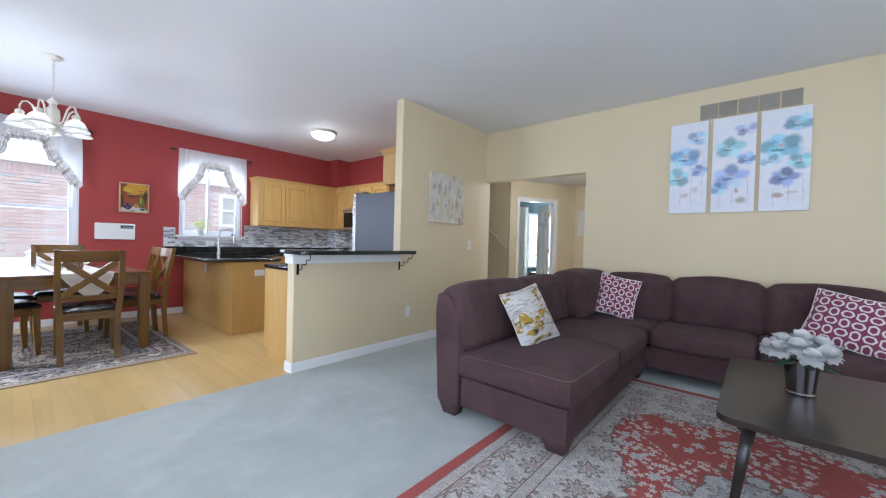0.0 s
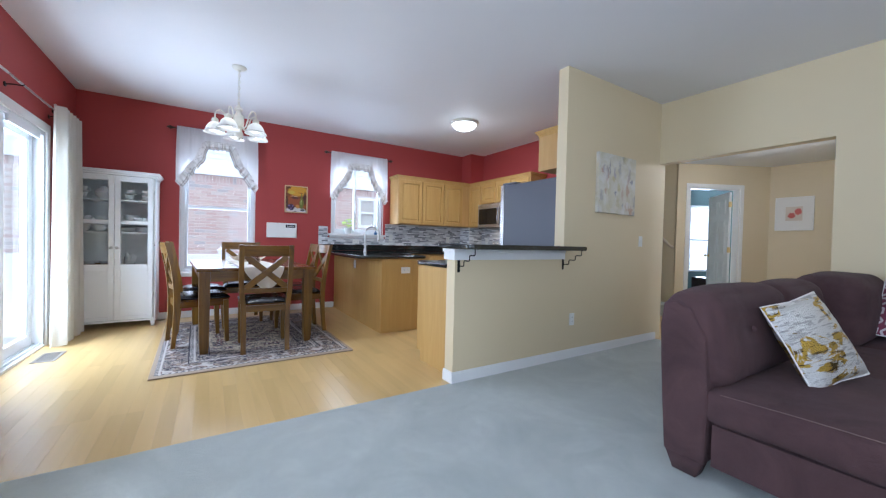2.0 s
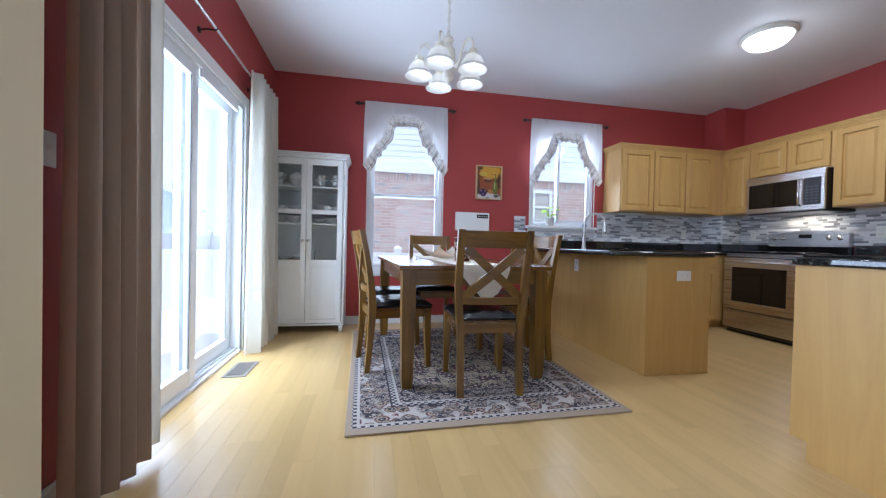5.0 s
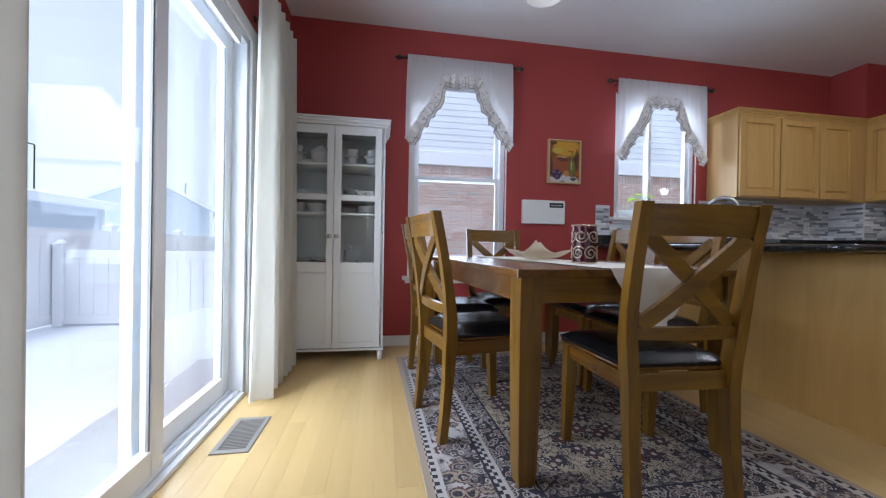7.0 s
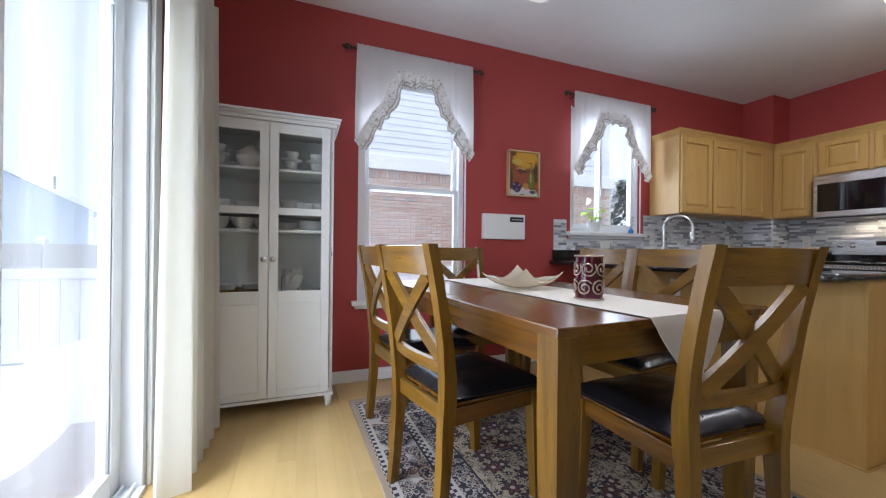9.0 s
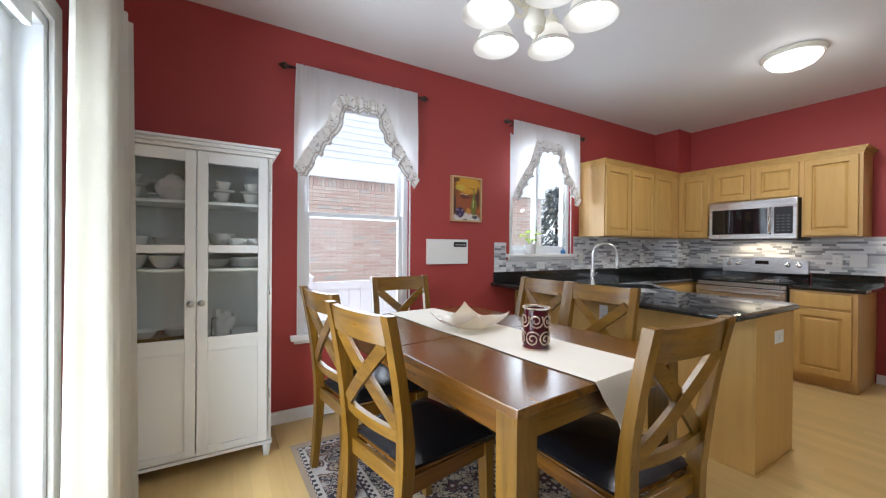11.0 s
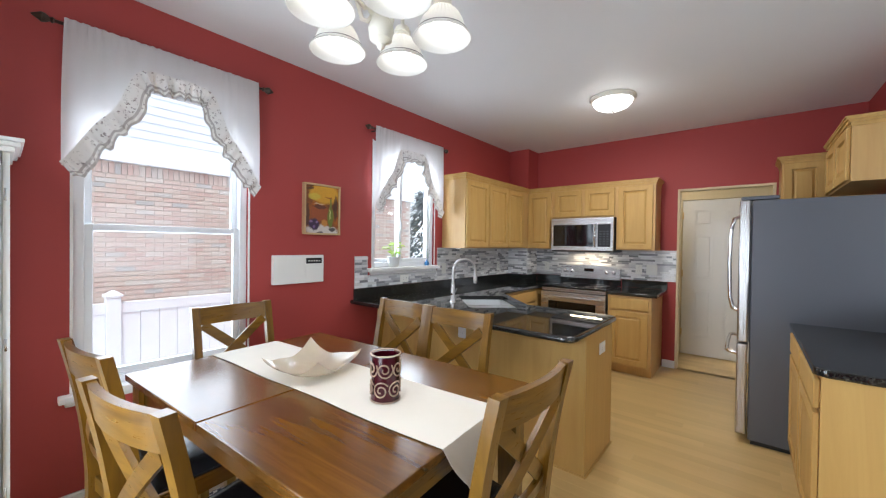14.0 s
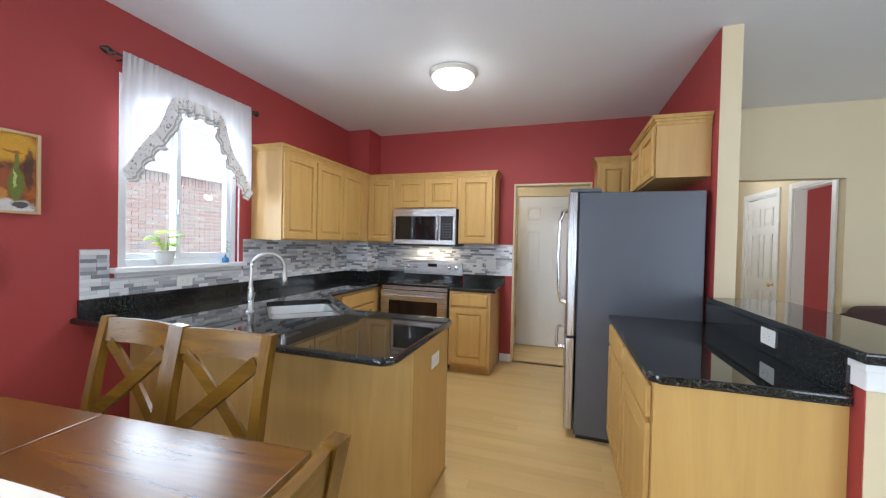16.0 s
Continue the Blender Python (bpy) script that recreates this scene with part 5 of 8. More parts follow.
def soften(bm, r=0.003):
    es = [e for e in bm.edges if len(e.link_faces) == 2 and e.calc_face_angle(0) > 0.7]
    bmesh.ops.bevel(bm, geom=es, offset=r, segments=2, affect="EDGES", profile=0.5)


def slat(bm, pts, wdir, w, tdir, t):
    """A flat board along points, w wide along wdir and t thick along tdir."""
    wd, td = Vector(wdir).normalized() * w / 2, Vector(tdir).normalized() * t / 2
    rows = [[bm.verts.new(Vector(p) + a * wd + b * td) for a, b in ((-1, -1), (1, -1), (1, 1), (-1, 1))] for p in pts]
    for r, s in zip(rows, rows[1:]):
        for i in range(4):
            j = (i + 1) % 4
            bm.faces.new((r[i], r[j], s[j], s[i]))
    bm.faces.new(rows[0][::-1])
    bm.faces.new(rows[-1])


def post_x(z):
    """How far back the rear post stands at a height."""
    if z < 0.45:
        return 0.205 + 0.03 * ((0.45 - z) / 0.45) ** 1.6
    return 0.205 + 0.085 * ((z - 0.45) / 0.55) ** 1.5


def dining_chair(at, rz):
    ch = thing("dining_chair", at, "oak-stained cross-back dining chair with a black padded seat", "chair", "chairs round the table", rz)
    hz = [0, 0.12, 0.25, 0.38, 0.46, 0.55, 0.66, 0.78, 0.89, 1.0]
    for s in (-1, 1):
        bm = B()
        bar(bm, [(post_x(z), s * (0.185 + 0.022 * (z > 0.4) * min(1, (z - 0.4) / 0.2)), z) for z in hz], [0.036 + 0.016 * math.exp(-((z - 0.45) / 0.2) ** 2) for z in hz], 0.042)
        soften(bm)
        part("back_post", bm, "oak_z", ch)
        bm = B()
        bar(bm, [(-0.215, s * 0.20, 0), (-0.205, s * 0.198, 0.2), (-0.20, s * 0.195, 0.43)], [0.034, 0.042, 0.048], [0.034, 0.042, 0.048])
        soften(bm)
        part("front_leg", bm, "oak_z", ch)
        bm = B()
        box(bm, -0.178, s * 0.197 - 0.011, 0.375, 0.185, s * 0.197 + 0.011, 0.435, 0.003)
        part("side_rail", bm, "oak_x", ch)
    bm = B()
    box(bm, -0.212, -0.172, 0.375, -0.19, 0.172, 0.435, 0.003)
    part("front_rail", bm, "oak_y", ch)
    bm = B()
    box(bm, 0.19, -0.17, 0.375, 0.212, 0.17, 0.435, 0.003)
    part("rear_rail", bm, "oak_y", ch)
    bm = B()
    ys = [-0.188 + 0.376 * i / 10 for i in range(11)]
    slat(bm, [(post_x(0.945) + 0.024 * (1 - (y / 0.19) ** 2), y, 0.945) for y in ys], (0.16, 0, 1), 0.10, (1, 0, -0.1), 0.022)
    soften(bm)
    part("top_rail", bm, "oak_y", ch)
    bm = B()
    slat(bm, [(post_x(0.575) + 0.018 * (1 - (y / 0.19) ** 2), y, 0.575) for y in ys], (0.1, 0, 1), 0.042, (1, 0, -0.1), 0.02)
    soften(bm)
    part("lower_rail", bm, "oak_y", ch)
    for s in (-1, 1):
        bm = B()
        pts = []
        for i in range(9):
            t = i / 8
            z = 0.60 + 0.295 * t
            y = s * (-0.172 + 0.344 * t)
            pts.append((post_x(z) + 0.016 * (1 - (y / 0.19) ** 2) + (0.006 if s > 0 else -0.006), y, z))
        slat(bm, pts, (0, -s * 0.65, 0.76), 0.052, (1, 0, -0.2), 0.016)
        soften(bm, 0.002)
        part("cross_slat", bm, "oak_y", ch)
    bm = B()
    prism(bm, [(-0.228, -0.222), (-0.228, 0.222), (0.185, 0.192), (0.185, -0.192)], 0.436, 0.448)
    part("seat_board", bm, "oak_x", ch)
    bm = B()
    n = 14
    grid = []
    for i in range(n + 1):
        row = []
        for j in range(n + 1):
            u, v = -1 + 2 * i / n, -1 + 2 * j / n
            x = -0.022 + u * 0.213
            half = 0.228 - 0.034 * (u + 1) / 2
            k = max(0.0, (1 - u ** 6)) * max(0.0, (1 - v ** 6))
            row.append(bm.verts.new((x, v * half, 0.462 + 0.034 * k ** 0.5 + 0.003 * noise.noise((u * 3, v * 3, 1)))))
        grid.append(row)
    for i in range(n):
        for j in range(n):
            bm.faces.new((grid[i][j], grid[i + 1][j], grid[i + 1][j + 1], grid[i][j + 1]))
    low = bmesh.ops.extrude_edge_only(bm, edges=[e for e in bm.edges if len(e.link_faces) == 1])
    for v in [g for g in low["geom"] if isinstance(g, bmesh.types.BMVert)]:
        v.co.z = 0.4485
        v.co.x = -0.022 + (v.co.x + 0.022) * 0.97
        v.co.y *= 0.97
    bmesh.ops.holes_fill(bm, edges=[e for e in bm.edges if len(e.link_faces) == 1])
    part("cushion", bm, "leather_black", ch, "black leatherette padded seat")
    return ch


first = dining_chair((-4.578, 0.425, RZ), -2)
for x, y, a in ((-5.99, 0.33, 180), (-5.075, -0.125, -79), (-5.685, -0.125, -82), (-5.60, 0.865, 90), (-5.125, 0.865, 93)):
    copy_thing(first, pose(x, y, RZ, 0, 0, a))

# table
tb = thing("dining_table", (-5.265, 0.334, RZ), "oak-stained rectangular dining table with square legs", "table", "", 4.0)
TX, TY, TH = 0.76, 0.52, 0.79 - RZ
for a, b in ((-TX, -0.003), (0.003, TX)):
    bm = B()
    box(bm, a, -TY, TH - 0.03, b, TY, TH, 0.004)
    part("tabletop", bm, "oak_x", tb)
for sx in (-1, 1):
    for sy in (-1, 1):
        bm = B()
        bar(bm, [(sx * (TX - 0.065), sy * (TY - 0.065), 0), (sx * (TX - 0.065), sy * (TY - 0.065), 0.06), (sx * (TX - 0.065), sy * (TY - 0.065), 0.5), (sx * (TX - 0.065), sy * (TY - 0.065), TH - 0.0305)], [0.06, 0.072, 0.085, 0.085], [0.06, 0.072, 0.085, 0.085])
        soften(bm, 0.005)
        part("leg", bm, "oak_z", tb)
for s in (-1, 1):
    bm = B()
    box(bm, -TX + 0.11, s * (TY - 0.05) - 0.011, TH - 0.125, TX - 0.11, s * (TY - 0.05) + 0.011, TH - 0.0305, 0.003)
    part("apron", bm, "oak_x", tb)
    bm = B()
    box(bm, s * (TX - 0.05) - 0.011, -TY + 0.11, TH - 0.125, s * (TX - 0.05) + 0.011, TY - 0.11, TH - 0.0305, 0.003)
    part("apron", bm, "oak_y", tb)

# runner with ends that hang over the table's ends
bm = B()
nu, nv = 60, 10
x0, x1 = -5.265 - TX, -5.265 + TX
g = []
for i in range(nu + 1):
    s = -0.16 + (2 * TX + 0.38) * i / nu
    row = []
    for j in range(nv + 1):
        v = -1 + 2 * j / nv
        y = 0.358 + v * 0.182
        if s < 0:
            p = (x0 - 0.006 - 0.01 * math.sin(v * 6) * -s * 4, y, 0.792 + s * 0.98)
        elif s <= 2 * TX:
            p = (x0 + s, y + 0.004 * math.sin(s * 9), 0.7922 + 0.0012 * noise.noise((s * 6, v * 2, 0)) + 0.0012)
        else:
            q = s - 2 * TX
            k = q / 0.22
            p = (x1 + 0.010 + 0.020 * math.sin(v * 5 + 1) * k, y - v * 0.185 * 0.62 * k ** 1.5 + 0.03 * k, 0.793 - q * (1 - 0.15 * v * v))
        row.append(bm.verts.new(p))
    g.append(row)
for i in range(nu):
    for j in range(nv):
        bm.faces.new((g[i][j], g[i + 1][j], g[i + 1][j + 1], g[i][j + 1]))
bmesh.ops.transform(bm, matrix=Matrix.Translation((-5.265, 0.334, 0)) @ Matrix.Rotation(radians(4.0), 4, "Z") @ Matrix.Translation((5.265, -0.334, 0)), verts=bm.verts[:])
bmesh.ops.solidify(bm, geom=bm.faces[:], thickness=-0.0015)
solid("table_runner", bm, "runner_cloth", "ivory woven runner draped along the dining table", "table runner")

# glass dish with raised corners
bm = B()
n = 20
g = []
for i in range(n + 1):
    row = []
    for j in range(n + 1):
        u, v = -1 + 2 * i / n, -1 + 2 * j / n
        r = (u ** 4 + v ** 4) ** 0.25
        q = (u * u * v * v)
        z = 0.012 + 0.045 * r ** 2.6 + 0.030 * q + 0.006 * math.sin(6 * math.atan2(v, u)) * r ** 3
        row.append(bm.verts.new((u * 0.165 * (1 - 0.05 * v * v), v * 0.165 * (1 - 0.05 * u * u), z - 0.011)))
    g.append(row)
for i in range(n):
    for j in range(n):
        bm.faces.new((g[i][j], g[i + 1][j], g[i + 1][j + 1], g[i][j + 1]))
bmesh.ops.solidify(bm, geom=bm.faces[:], thickness=0.005)
plain("dish_amber", (0.78, 0.70, 0.55), 0.15, 0, 0.12, 30, 0.05, 9.0)
MATS["dish_amber"].node_tree.nodes["Principled BSDF"].inputs["Transmission Weight"].default_value = 0.35
dish = solid("glass_dish", bm, "dish_amber", "square cream glass dish with upturned corners", "dish", at=(-5.365, 0.335, 0.7975))
dish.rotation_euler = (0, 0, radians(18))

# candle holder with scrollwork
cd = thing("candle_holder", (-4.895, 0.36, 0.7945), "deep red glass candle holder wrapped in scrolled metal", "candle holder")
bm = B()
lathe(bm, [(0.0005, 0.004), (0.054, 0.004), (0.054, 0.175), (0.049, 0.175), (0.049, 0.03), (0.0005, 0.03)], steps=28)
part("glass", bm, "candle_red", cd, "dark red glass cylinder")
for z in (0.003, 0.178):
    bm = B()
    tube(bm, [(0.0575 * math.cos(a), 0.0575 * math.sin(a), z + 0.002) for a in [i * math.pi / 14 for i in range(28)]], 0.003, 6, True)
    part("ring", bm, "scroll_metal", cd)
for k in range(6):
    for lvl, sg in ((0.05, 1), (0.128, -1)):
        bm = B()
        a0 = 2 * math.pi * k / 6 + (0.25 if sg < 0 else 0)
        pts = []
        for i in range(22):
            t = i / 21
            r = 0.034 * (1 - 0.8 * t)
            ph = sg * (4.2 * math.pi * t * 0.8) + 0.6
            s, z = r * math.cos(ph), lvl + r * math.sin(ph)
            ang = a0 + s / 0.0575
            pts.append((0.0575 * math.cos(ang), 0.0575 * math.sin(ang), z))
        tube(bm, pts, 0.0032, 5)
        part("scroll", bm, "scroll_metal", cd)

# chandelier
CX, CY = -4.750, 0.193
chn = thing("chandelier", (CX, CY, 0), "cream five-arm chandelier with frosted bell shades, switched on", "chandelier")
bm = B()
lathe(bm, [(0.065, CEIL - 0.0005), (0.065, CEIL - 0.008), (0.05, CEIL - 0.022), (0.018, CEIL - 0.03), (0.01, CEIL - 0.045)], steps=24)
part("canopy", bm, "chandelier_cream", chn)
zc = CEIL - 0.05
k = 0
while zc > 2.395:
    bm = B()
    ca = (k % 2) * math.pi / 2
    pts = []
    for i in range(12):
        a = 2 * math.pi * i / 12
        h, w = 0.021 * math.sin(a), 0.009 * math.cos(a)
        pts.append((w * math.cos(ca), w * math.sin(ca), zc + h))
    tube(bm, pts, 0.0028, 5, True)
    part("chain_link", bm, "chandelier_cream", chn)
    zc -= 0.031
    k += 1
bm = B()
tube(bm, [(0.006 * math.sin(i * 1.4), 0.006 * math.cos(i * 1.4), CEIL - 0.05 - i * 0.033) for i in range(12)], 0.002, 5)
part("cord", bm, "plastic_white", chn)
bm = B()
lathe(bm, [(0.004, 2.405), (0.012, 2.385), (0.010, 2.37), (0.030, 2.35), (0.040, 2.33), (0.024, 2.315), (0.028, 2.29), (0.046, 2.27), (0.050, 2.20), (0.044, 2.16), (0.026, 2.145), (0.034, 2.12), (0.042, 2.10), (0.036, 2.065), (0.014, 2.05), (0.012, 2.04), (0.0005, 2.03)], steps=20)
part("body", bm, "chandelier_cream", chn)
for k in range(5):
    a = radians(-100 + 72 * k)
    ca, sa = math.cos(a), math.sin(a)
    bm = B()
    prof = [(0.035, 2.16), (0.06, 2.145), (0.085, 2.16), (0.105, 2.215), (0.125, 2.275), (0.155, 2.305), (0.185, 2.295), (0.200, 2.26), (0.200, 2.215)]
    tube(bm, [(r * ca, r * sa, z) for r, z in prof], 0.0075, 8)
    arm = part("arm", bm, "chandelier_cream", chn)
    m = Matrix.Translation((0.200 * ca, 0.200 * sa, 2.212))
    bm = B()
    lathe(bm, [(0.012, 0.012), (0.026, 0.006), (0.027, -0.004), (0.031, -0.006), (0.031, -0.016), (0.028, -0.018), (0.028, -0.032), (0.022, -0.036)], steps=16, m=m)
    part("socket", bm, "chandelier_cream", arm)
    bm = B()
    steps = 72
    outer = [(0.024, -0.030), (0.036, -0.034), (0.054, -0.050), (0.067, -0.072), (0.076, -0.096), (0.082, -0.110), (0.090, -0.120), (0.099, -0.130)]
    prof = [(r, z, 0.0012 * (1 if z > -0.11 else 0.3)) for r, z in outer] + [(r - 0.0035, z - 0.0015, 0.0) for r, z in outer[::-1]]
    rings = []
    for r, z, rib in prof:
        rings.append([bm.verts.new(m @ Vector(((r + rib * (-1) ** q) * math.cos(2 * math.pi * q / steps), (r + rib * (-1) ** q) * math.sin(2 * math.pi * q / steps), z))) for q in range(steps)])
    for ra, rb_ in zip(rings, rings[1:]):
        for q in range(steps):
            bm.faces.new((ra[q], ra[(q + 1) % steps], rb_[(q + 1) % steps], rb_[q]))
    sh = part("shade", bm, "shade_glass", chn, "frosted ribbed glass bell shade")
    bm = B()
    tube(bm, [(m @ Vector((0.0842 * math.cos(t), 0.0842 * math.sin(t), -0.1115))) for t in [q * math.pi / 16 for q in range(32)]], 0.0016, 5, True)
    part("bead", bm, "slat_grey", sh, "thin grey bead round the shade")
    bm = B()
    lathe(bm, [(0.014, -0.03), (0.016, -0.045), (0.030, -0.070), (0.034, -0.090), (0.029, -0.108), (0.014, -0.119), (0.0005, -0.121)], steps=16, m=m)
    part("bulb", bm, "bulb_glow", sh, "glowing white bulb")
for k in range(5):
    a = radians(-100 + 72 * k)
    lamp = new("chandelier_light", bpy.data.lights.new("chandelier_light", "SPOT"))
    lamp.data.energy, lamp.data.color, lamp.data.shadow_soft_size = 6, (1.0, 0.93, 0.83), 0.03
    lamp.data.spot_size, lamp.data.spot_blend = radians(150), 0.7
    lamp.matrix_world = Matrix.Translation((CX + 0.200 * math.cos(a), CY + 0.200 * math.sin(a), 2.055))

# hutch
HXF = -6.085
hu = thing("china_cabinet", (0, 0, 0), "white glass-door china cabinet filled with tea ware", "cabinet")
Y0, Y1 = -1.312, -0.575
bm = B()
box(bm, WX + 0.004, Y0, 0.095, HXF - 0.022, Y0 + 0.02, 1.745)
part("side", bm, "paint_hutch", hu)
bm = B()
box(bm, WX + 0.004, Y1 - 0.02, 0.095, HXF - 0.022, Y1, 1.745)
part("side", bm, "paint_hutch", hu)
bm = B()
box(bm, WX + 0.004, Y0 + 0.02, 0.095, WX + 0.014, Y1 - 0.02, 1.745)
part("back", bm, "paint_hutch", hu)
bm = B()
box(bm, WX + 0.004, Y0 + 0.02, 0.095, HXF - 0.022, Y1 - 0.02, 0.115)
part("bottom", bm, "paint_hutch", hu)
bm = B()
box(bm, WX + 0.004, Y0 - 0.01, 1.745, HXF + 0.012, Y1 + 0.012, 1.765, 0.003)
box(bm, WX + 0.004, Y0 - 0.022, 1.765, HXF + 0.026, Y1 + 0.028, 1.785, 0.006)
box(bm, WX + 0.004, Y0 - 0.03, 1.785, HXF + 0.036, Y1 + 0.038, 1.80, 0.003)
part("cornice", bm, "paint_hutch", hu)
bm = B()
box(bm, WX + 0.004, Y0 - 0.004, 0.075, HXF - 0.004, Y1 + 0.006, 0.094, 0.003)
part("base_rail", bm, "paint_hutch", hu)
for y in (Y0, Y1 - 0.045):
    for x in (WX + 0.006, HXF - 0.052):
        bm = B()
        bar(bm, [(x + 0.022, y + 0.022, 0.0), (x + 0.022, y + 0.022, 0.0745)], [0.03, 0.044], [0.03, 0.044])
        part("foot", bm, "paint_hutch", hu)
SH = (0.705, 1.105, 1.215, 1.475)
for z in SH:
    bm = B()
    box(bm, WX + 0.015, Y0 + 0.021, z - 0.016, HXF - 0.04, Y1 - 0.021, z, 0.002)
    part("shelf", bm, "paint_hutch", hu)
MID = -0.945
for a, b, ks in ((Y0 + 0.024, MID - 0.002, MID - 0.025), (MID + 0.002, Y1 - 0.024, MID + 0.025)):
    s = 0.05
    f0, f1 = HXF - 0.021, HXF
    bm = B()
    box(bm, f0, a + s, 0.14, f1 - 0.009, b - s, 0.66)
    dr = part("door", bm, "paint_hutch", hu)
    for ya, yb in ((a, a + s), (b - s, b)):
        bm = B()
        box(bm, f0, ya, 0.10, f1, yb, 1.742, 0.002)
        part("stile", bm, "paint_hutch", dr)
    for za, zb in ((1.68, 1.742), (0.10, 0.14), (0.66, 0.735), (1.192, 1.235)):
        bm = B()
        box(bm, f0, a + s, za, f1, b - s, zb, 0.002)
        part("rail", bm, "paint_hutch", dr)
    for z0, z1 in ((0.735, 1.192), (1.235, 1.68)):
        bm = B()
        box(bm, f0 + 0.008, a + s - 0.004, z0 - 0.004, f0 + 0.012, b - s + 0.004, z1 + 0.004)
        p = part("pane", bm, "glass_hutch", dr, "clear cabinet glass")
        p.visible_shadow = False
    bm = B()
    lathe(bm, [(0.006, 0), (0.006, 0.012), (0.016, 0.018), (0.017, 0.026), (0.010, 0.032), (0.0005, 0.033)], steps=14, m=Matrix.Translation((HXF, ks, 0.925)) @ Matrix.Rotation(math.pi / 2, 4, "Y"))
    part("knob", bm, "nickel", dr, "small brushed metal knob")
for y, z in ((Y1 - 0.012, 0.35), (Y1 - 0.012, 0.95), (Y1 - 0.012, 1.55)):
    bm = B()
    tube(bm, [(HXF + 0.001, y, z), (HXF + 0.001, y, z + 0.05)], 0.004, 6)
    part("hinge", bm, "nickel", hu)


def cup(at, s=1.0, group="cups in the cabinet", saucer=True):
    c = thing("teacup", at, "white china teacup on a saucer, inside the cabinet", "cup", group, random.Random(int(at[1] * 999)).uniform(-70, 70))
    z = 0.012 * s if saucer else 0
    if saucer:
        bm = B()
        lathe(bm, [(0.0005, 0.0005), (0.028 * s, 0.0005), (0.066 * s, 0.010 * s), (0.068 * s, 0.012 * s), (0.03 * s, 0.006 * s), (0.0005, 0.006 * s)], steps=20)
        part("saucer", bm, "china", c)
    bm = B()
    lathe(bm, [(0.0005, z), (0.02 * s, z), (0.024 * s, z + 0.004), (0.036 * s, z + 0.02 * s), (0.043 * s, z + 0.05 * s), (0.040 * s, z + 0.05 * s), (0.033 * s, z + 0.02 * s), (0.0005, z + 0.01 * s)], steps=20)
    part("bowl", bm, "china", c)
    bm = B()
    tube(bm, [(0.038 * s, 0, z + 0.042 * s), (0.058 * s, 0, z + 0.045 * s), (0.062 * s, 0, z + 0.03 * s), (0.052 * s, 0, z + 0.018 * s), (0.036 * s, 0, z + 0.018 * s)], 0.0035 * s, 6)
    part("handle", bm, "china", c)
    return c


def bowl(at, r, h, label="white china bowl on a cabinet shelf"):
    bm = B()
    lathe(bm, [(0.0005, 0.0005), (r * 0.45, 0.0005), (r * 0.5, 0.006), (r * 0.8, h * 0.45), (r, h), (r * 0.96, h), (r * 0.75, h * 0.45), (0.0005, 0.012)], steps=24)
    return solid("bowl", bm, "china", label, "bowl", "bowls in the cabinet", at=at)


def plates(at, r, count):
    for i in range(count):
        bm = B()
        lathe(bm, [(0.0005, 0.0), (r * 0.6, 0.0), (r, 0.012), (r, 0.014), (r * 0.6, 0.004), (0.0005, 0.004)], steps=24)
        solid("plate", bm, "china", "white china plate in a stack on the shelf", "plate", "stacked plates", at=(at[0], at[1], at[2] + i * 0.0065))


e = 0.001
X1, X2 = -6.22, -6.33
for y in (-0.83, -0.68):
    cup((X1, y, SH[3] + e))
    cup((X1 - 0.005, y + 0.004, SH[3] + e + 0.066), 0.95)
cup((X1, -1.24, SH[3] + e), 1.05)
cup((X1, -1.24, SH[3] + e + 0.068), 1.05)
tp = thing("teapot", (-6.24, -1.06, SH[3] + e), "white china teapot with faded pink roses", "teapot")
bm = B()
lathe(bm, [(0.0005, 0), (0.04, 0), (0.045, 0.006), (0.075, 0.04), (0.085, 0.075), (0.07, 0.11), (0.045, 0.125), (0.04, 0.128)], steps=24)
plain("china_rose", (0.84, 0.79, 0.77), 0.18, 0, 0.12, 30, 0.0, 18.0)
part("body", bm, "china_rose", tp)
bm = B()
lathe(bm, [(0.046, 0.126), (0.03, 0.142), (0.008, 0.148), (0.012, 0.16), (0.0005, 0.168)], steps=20)
part("lid", bm, "china", tp)
bm = B()
tube(bm, [(0, -0.075, 0.04), (0, -0.115, 0.035), (0, -0.135, 0.075), (0, -0.115, 0.115), (0, -0.07, 0.105)], 0.006, 8)
part("handle", bm, "china", tp)
bm = B()
tube(bm, [(0, 0.075, 0.05), (0, 0.11, 0.07), (0, 0.125, 0.115), (0, 0.145, 0.125)], [0.018, 0.012, 0.009, 0.008], 10)
part("spout", bm, "china", tp)
for y in (-0.75, -0.66):
    cup((X1 + 0.03, y, SH[2] + e), 1.2, saucer=False)
bowl((-6.33, -0.83, SH[2] + e), 0.075, 0.09)
cup((X1, -1.22, SH[2] + e), 1.3, saucer=False)
bowl((-6.28, -1.07, SH[2] + e), 0.09, 0.06)
plates((-6.26, -0.70, SH[1] + e), 0.085, 8)
bowl((-6.30, -0.855, SH[1] + e), 0.075, 0.05)
bowl((-6.25, -1.10, SH[1] + e), 0.075, 0.07)
bowl((-6.25, -1.23, SH[1] + e), 0.06, 0.075)
bowl((-6.25, -0.99, SH[1] + e), 0.06, 0.06)
jug = thing("napkin_holder", (-6.21, -0.83, SH[0] + e), "black wire holder with folded white napkins", "napkin holder")
bm = B()
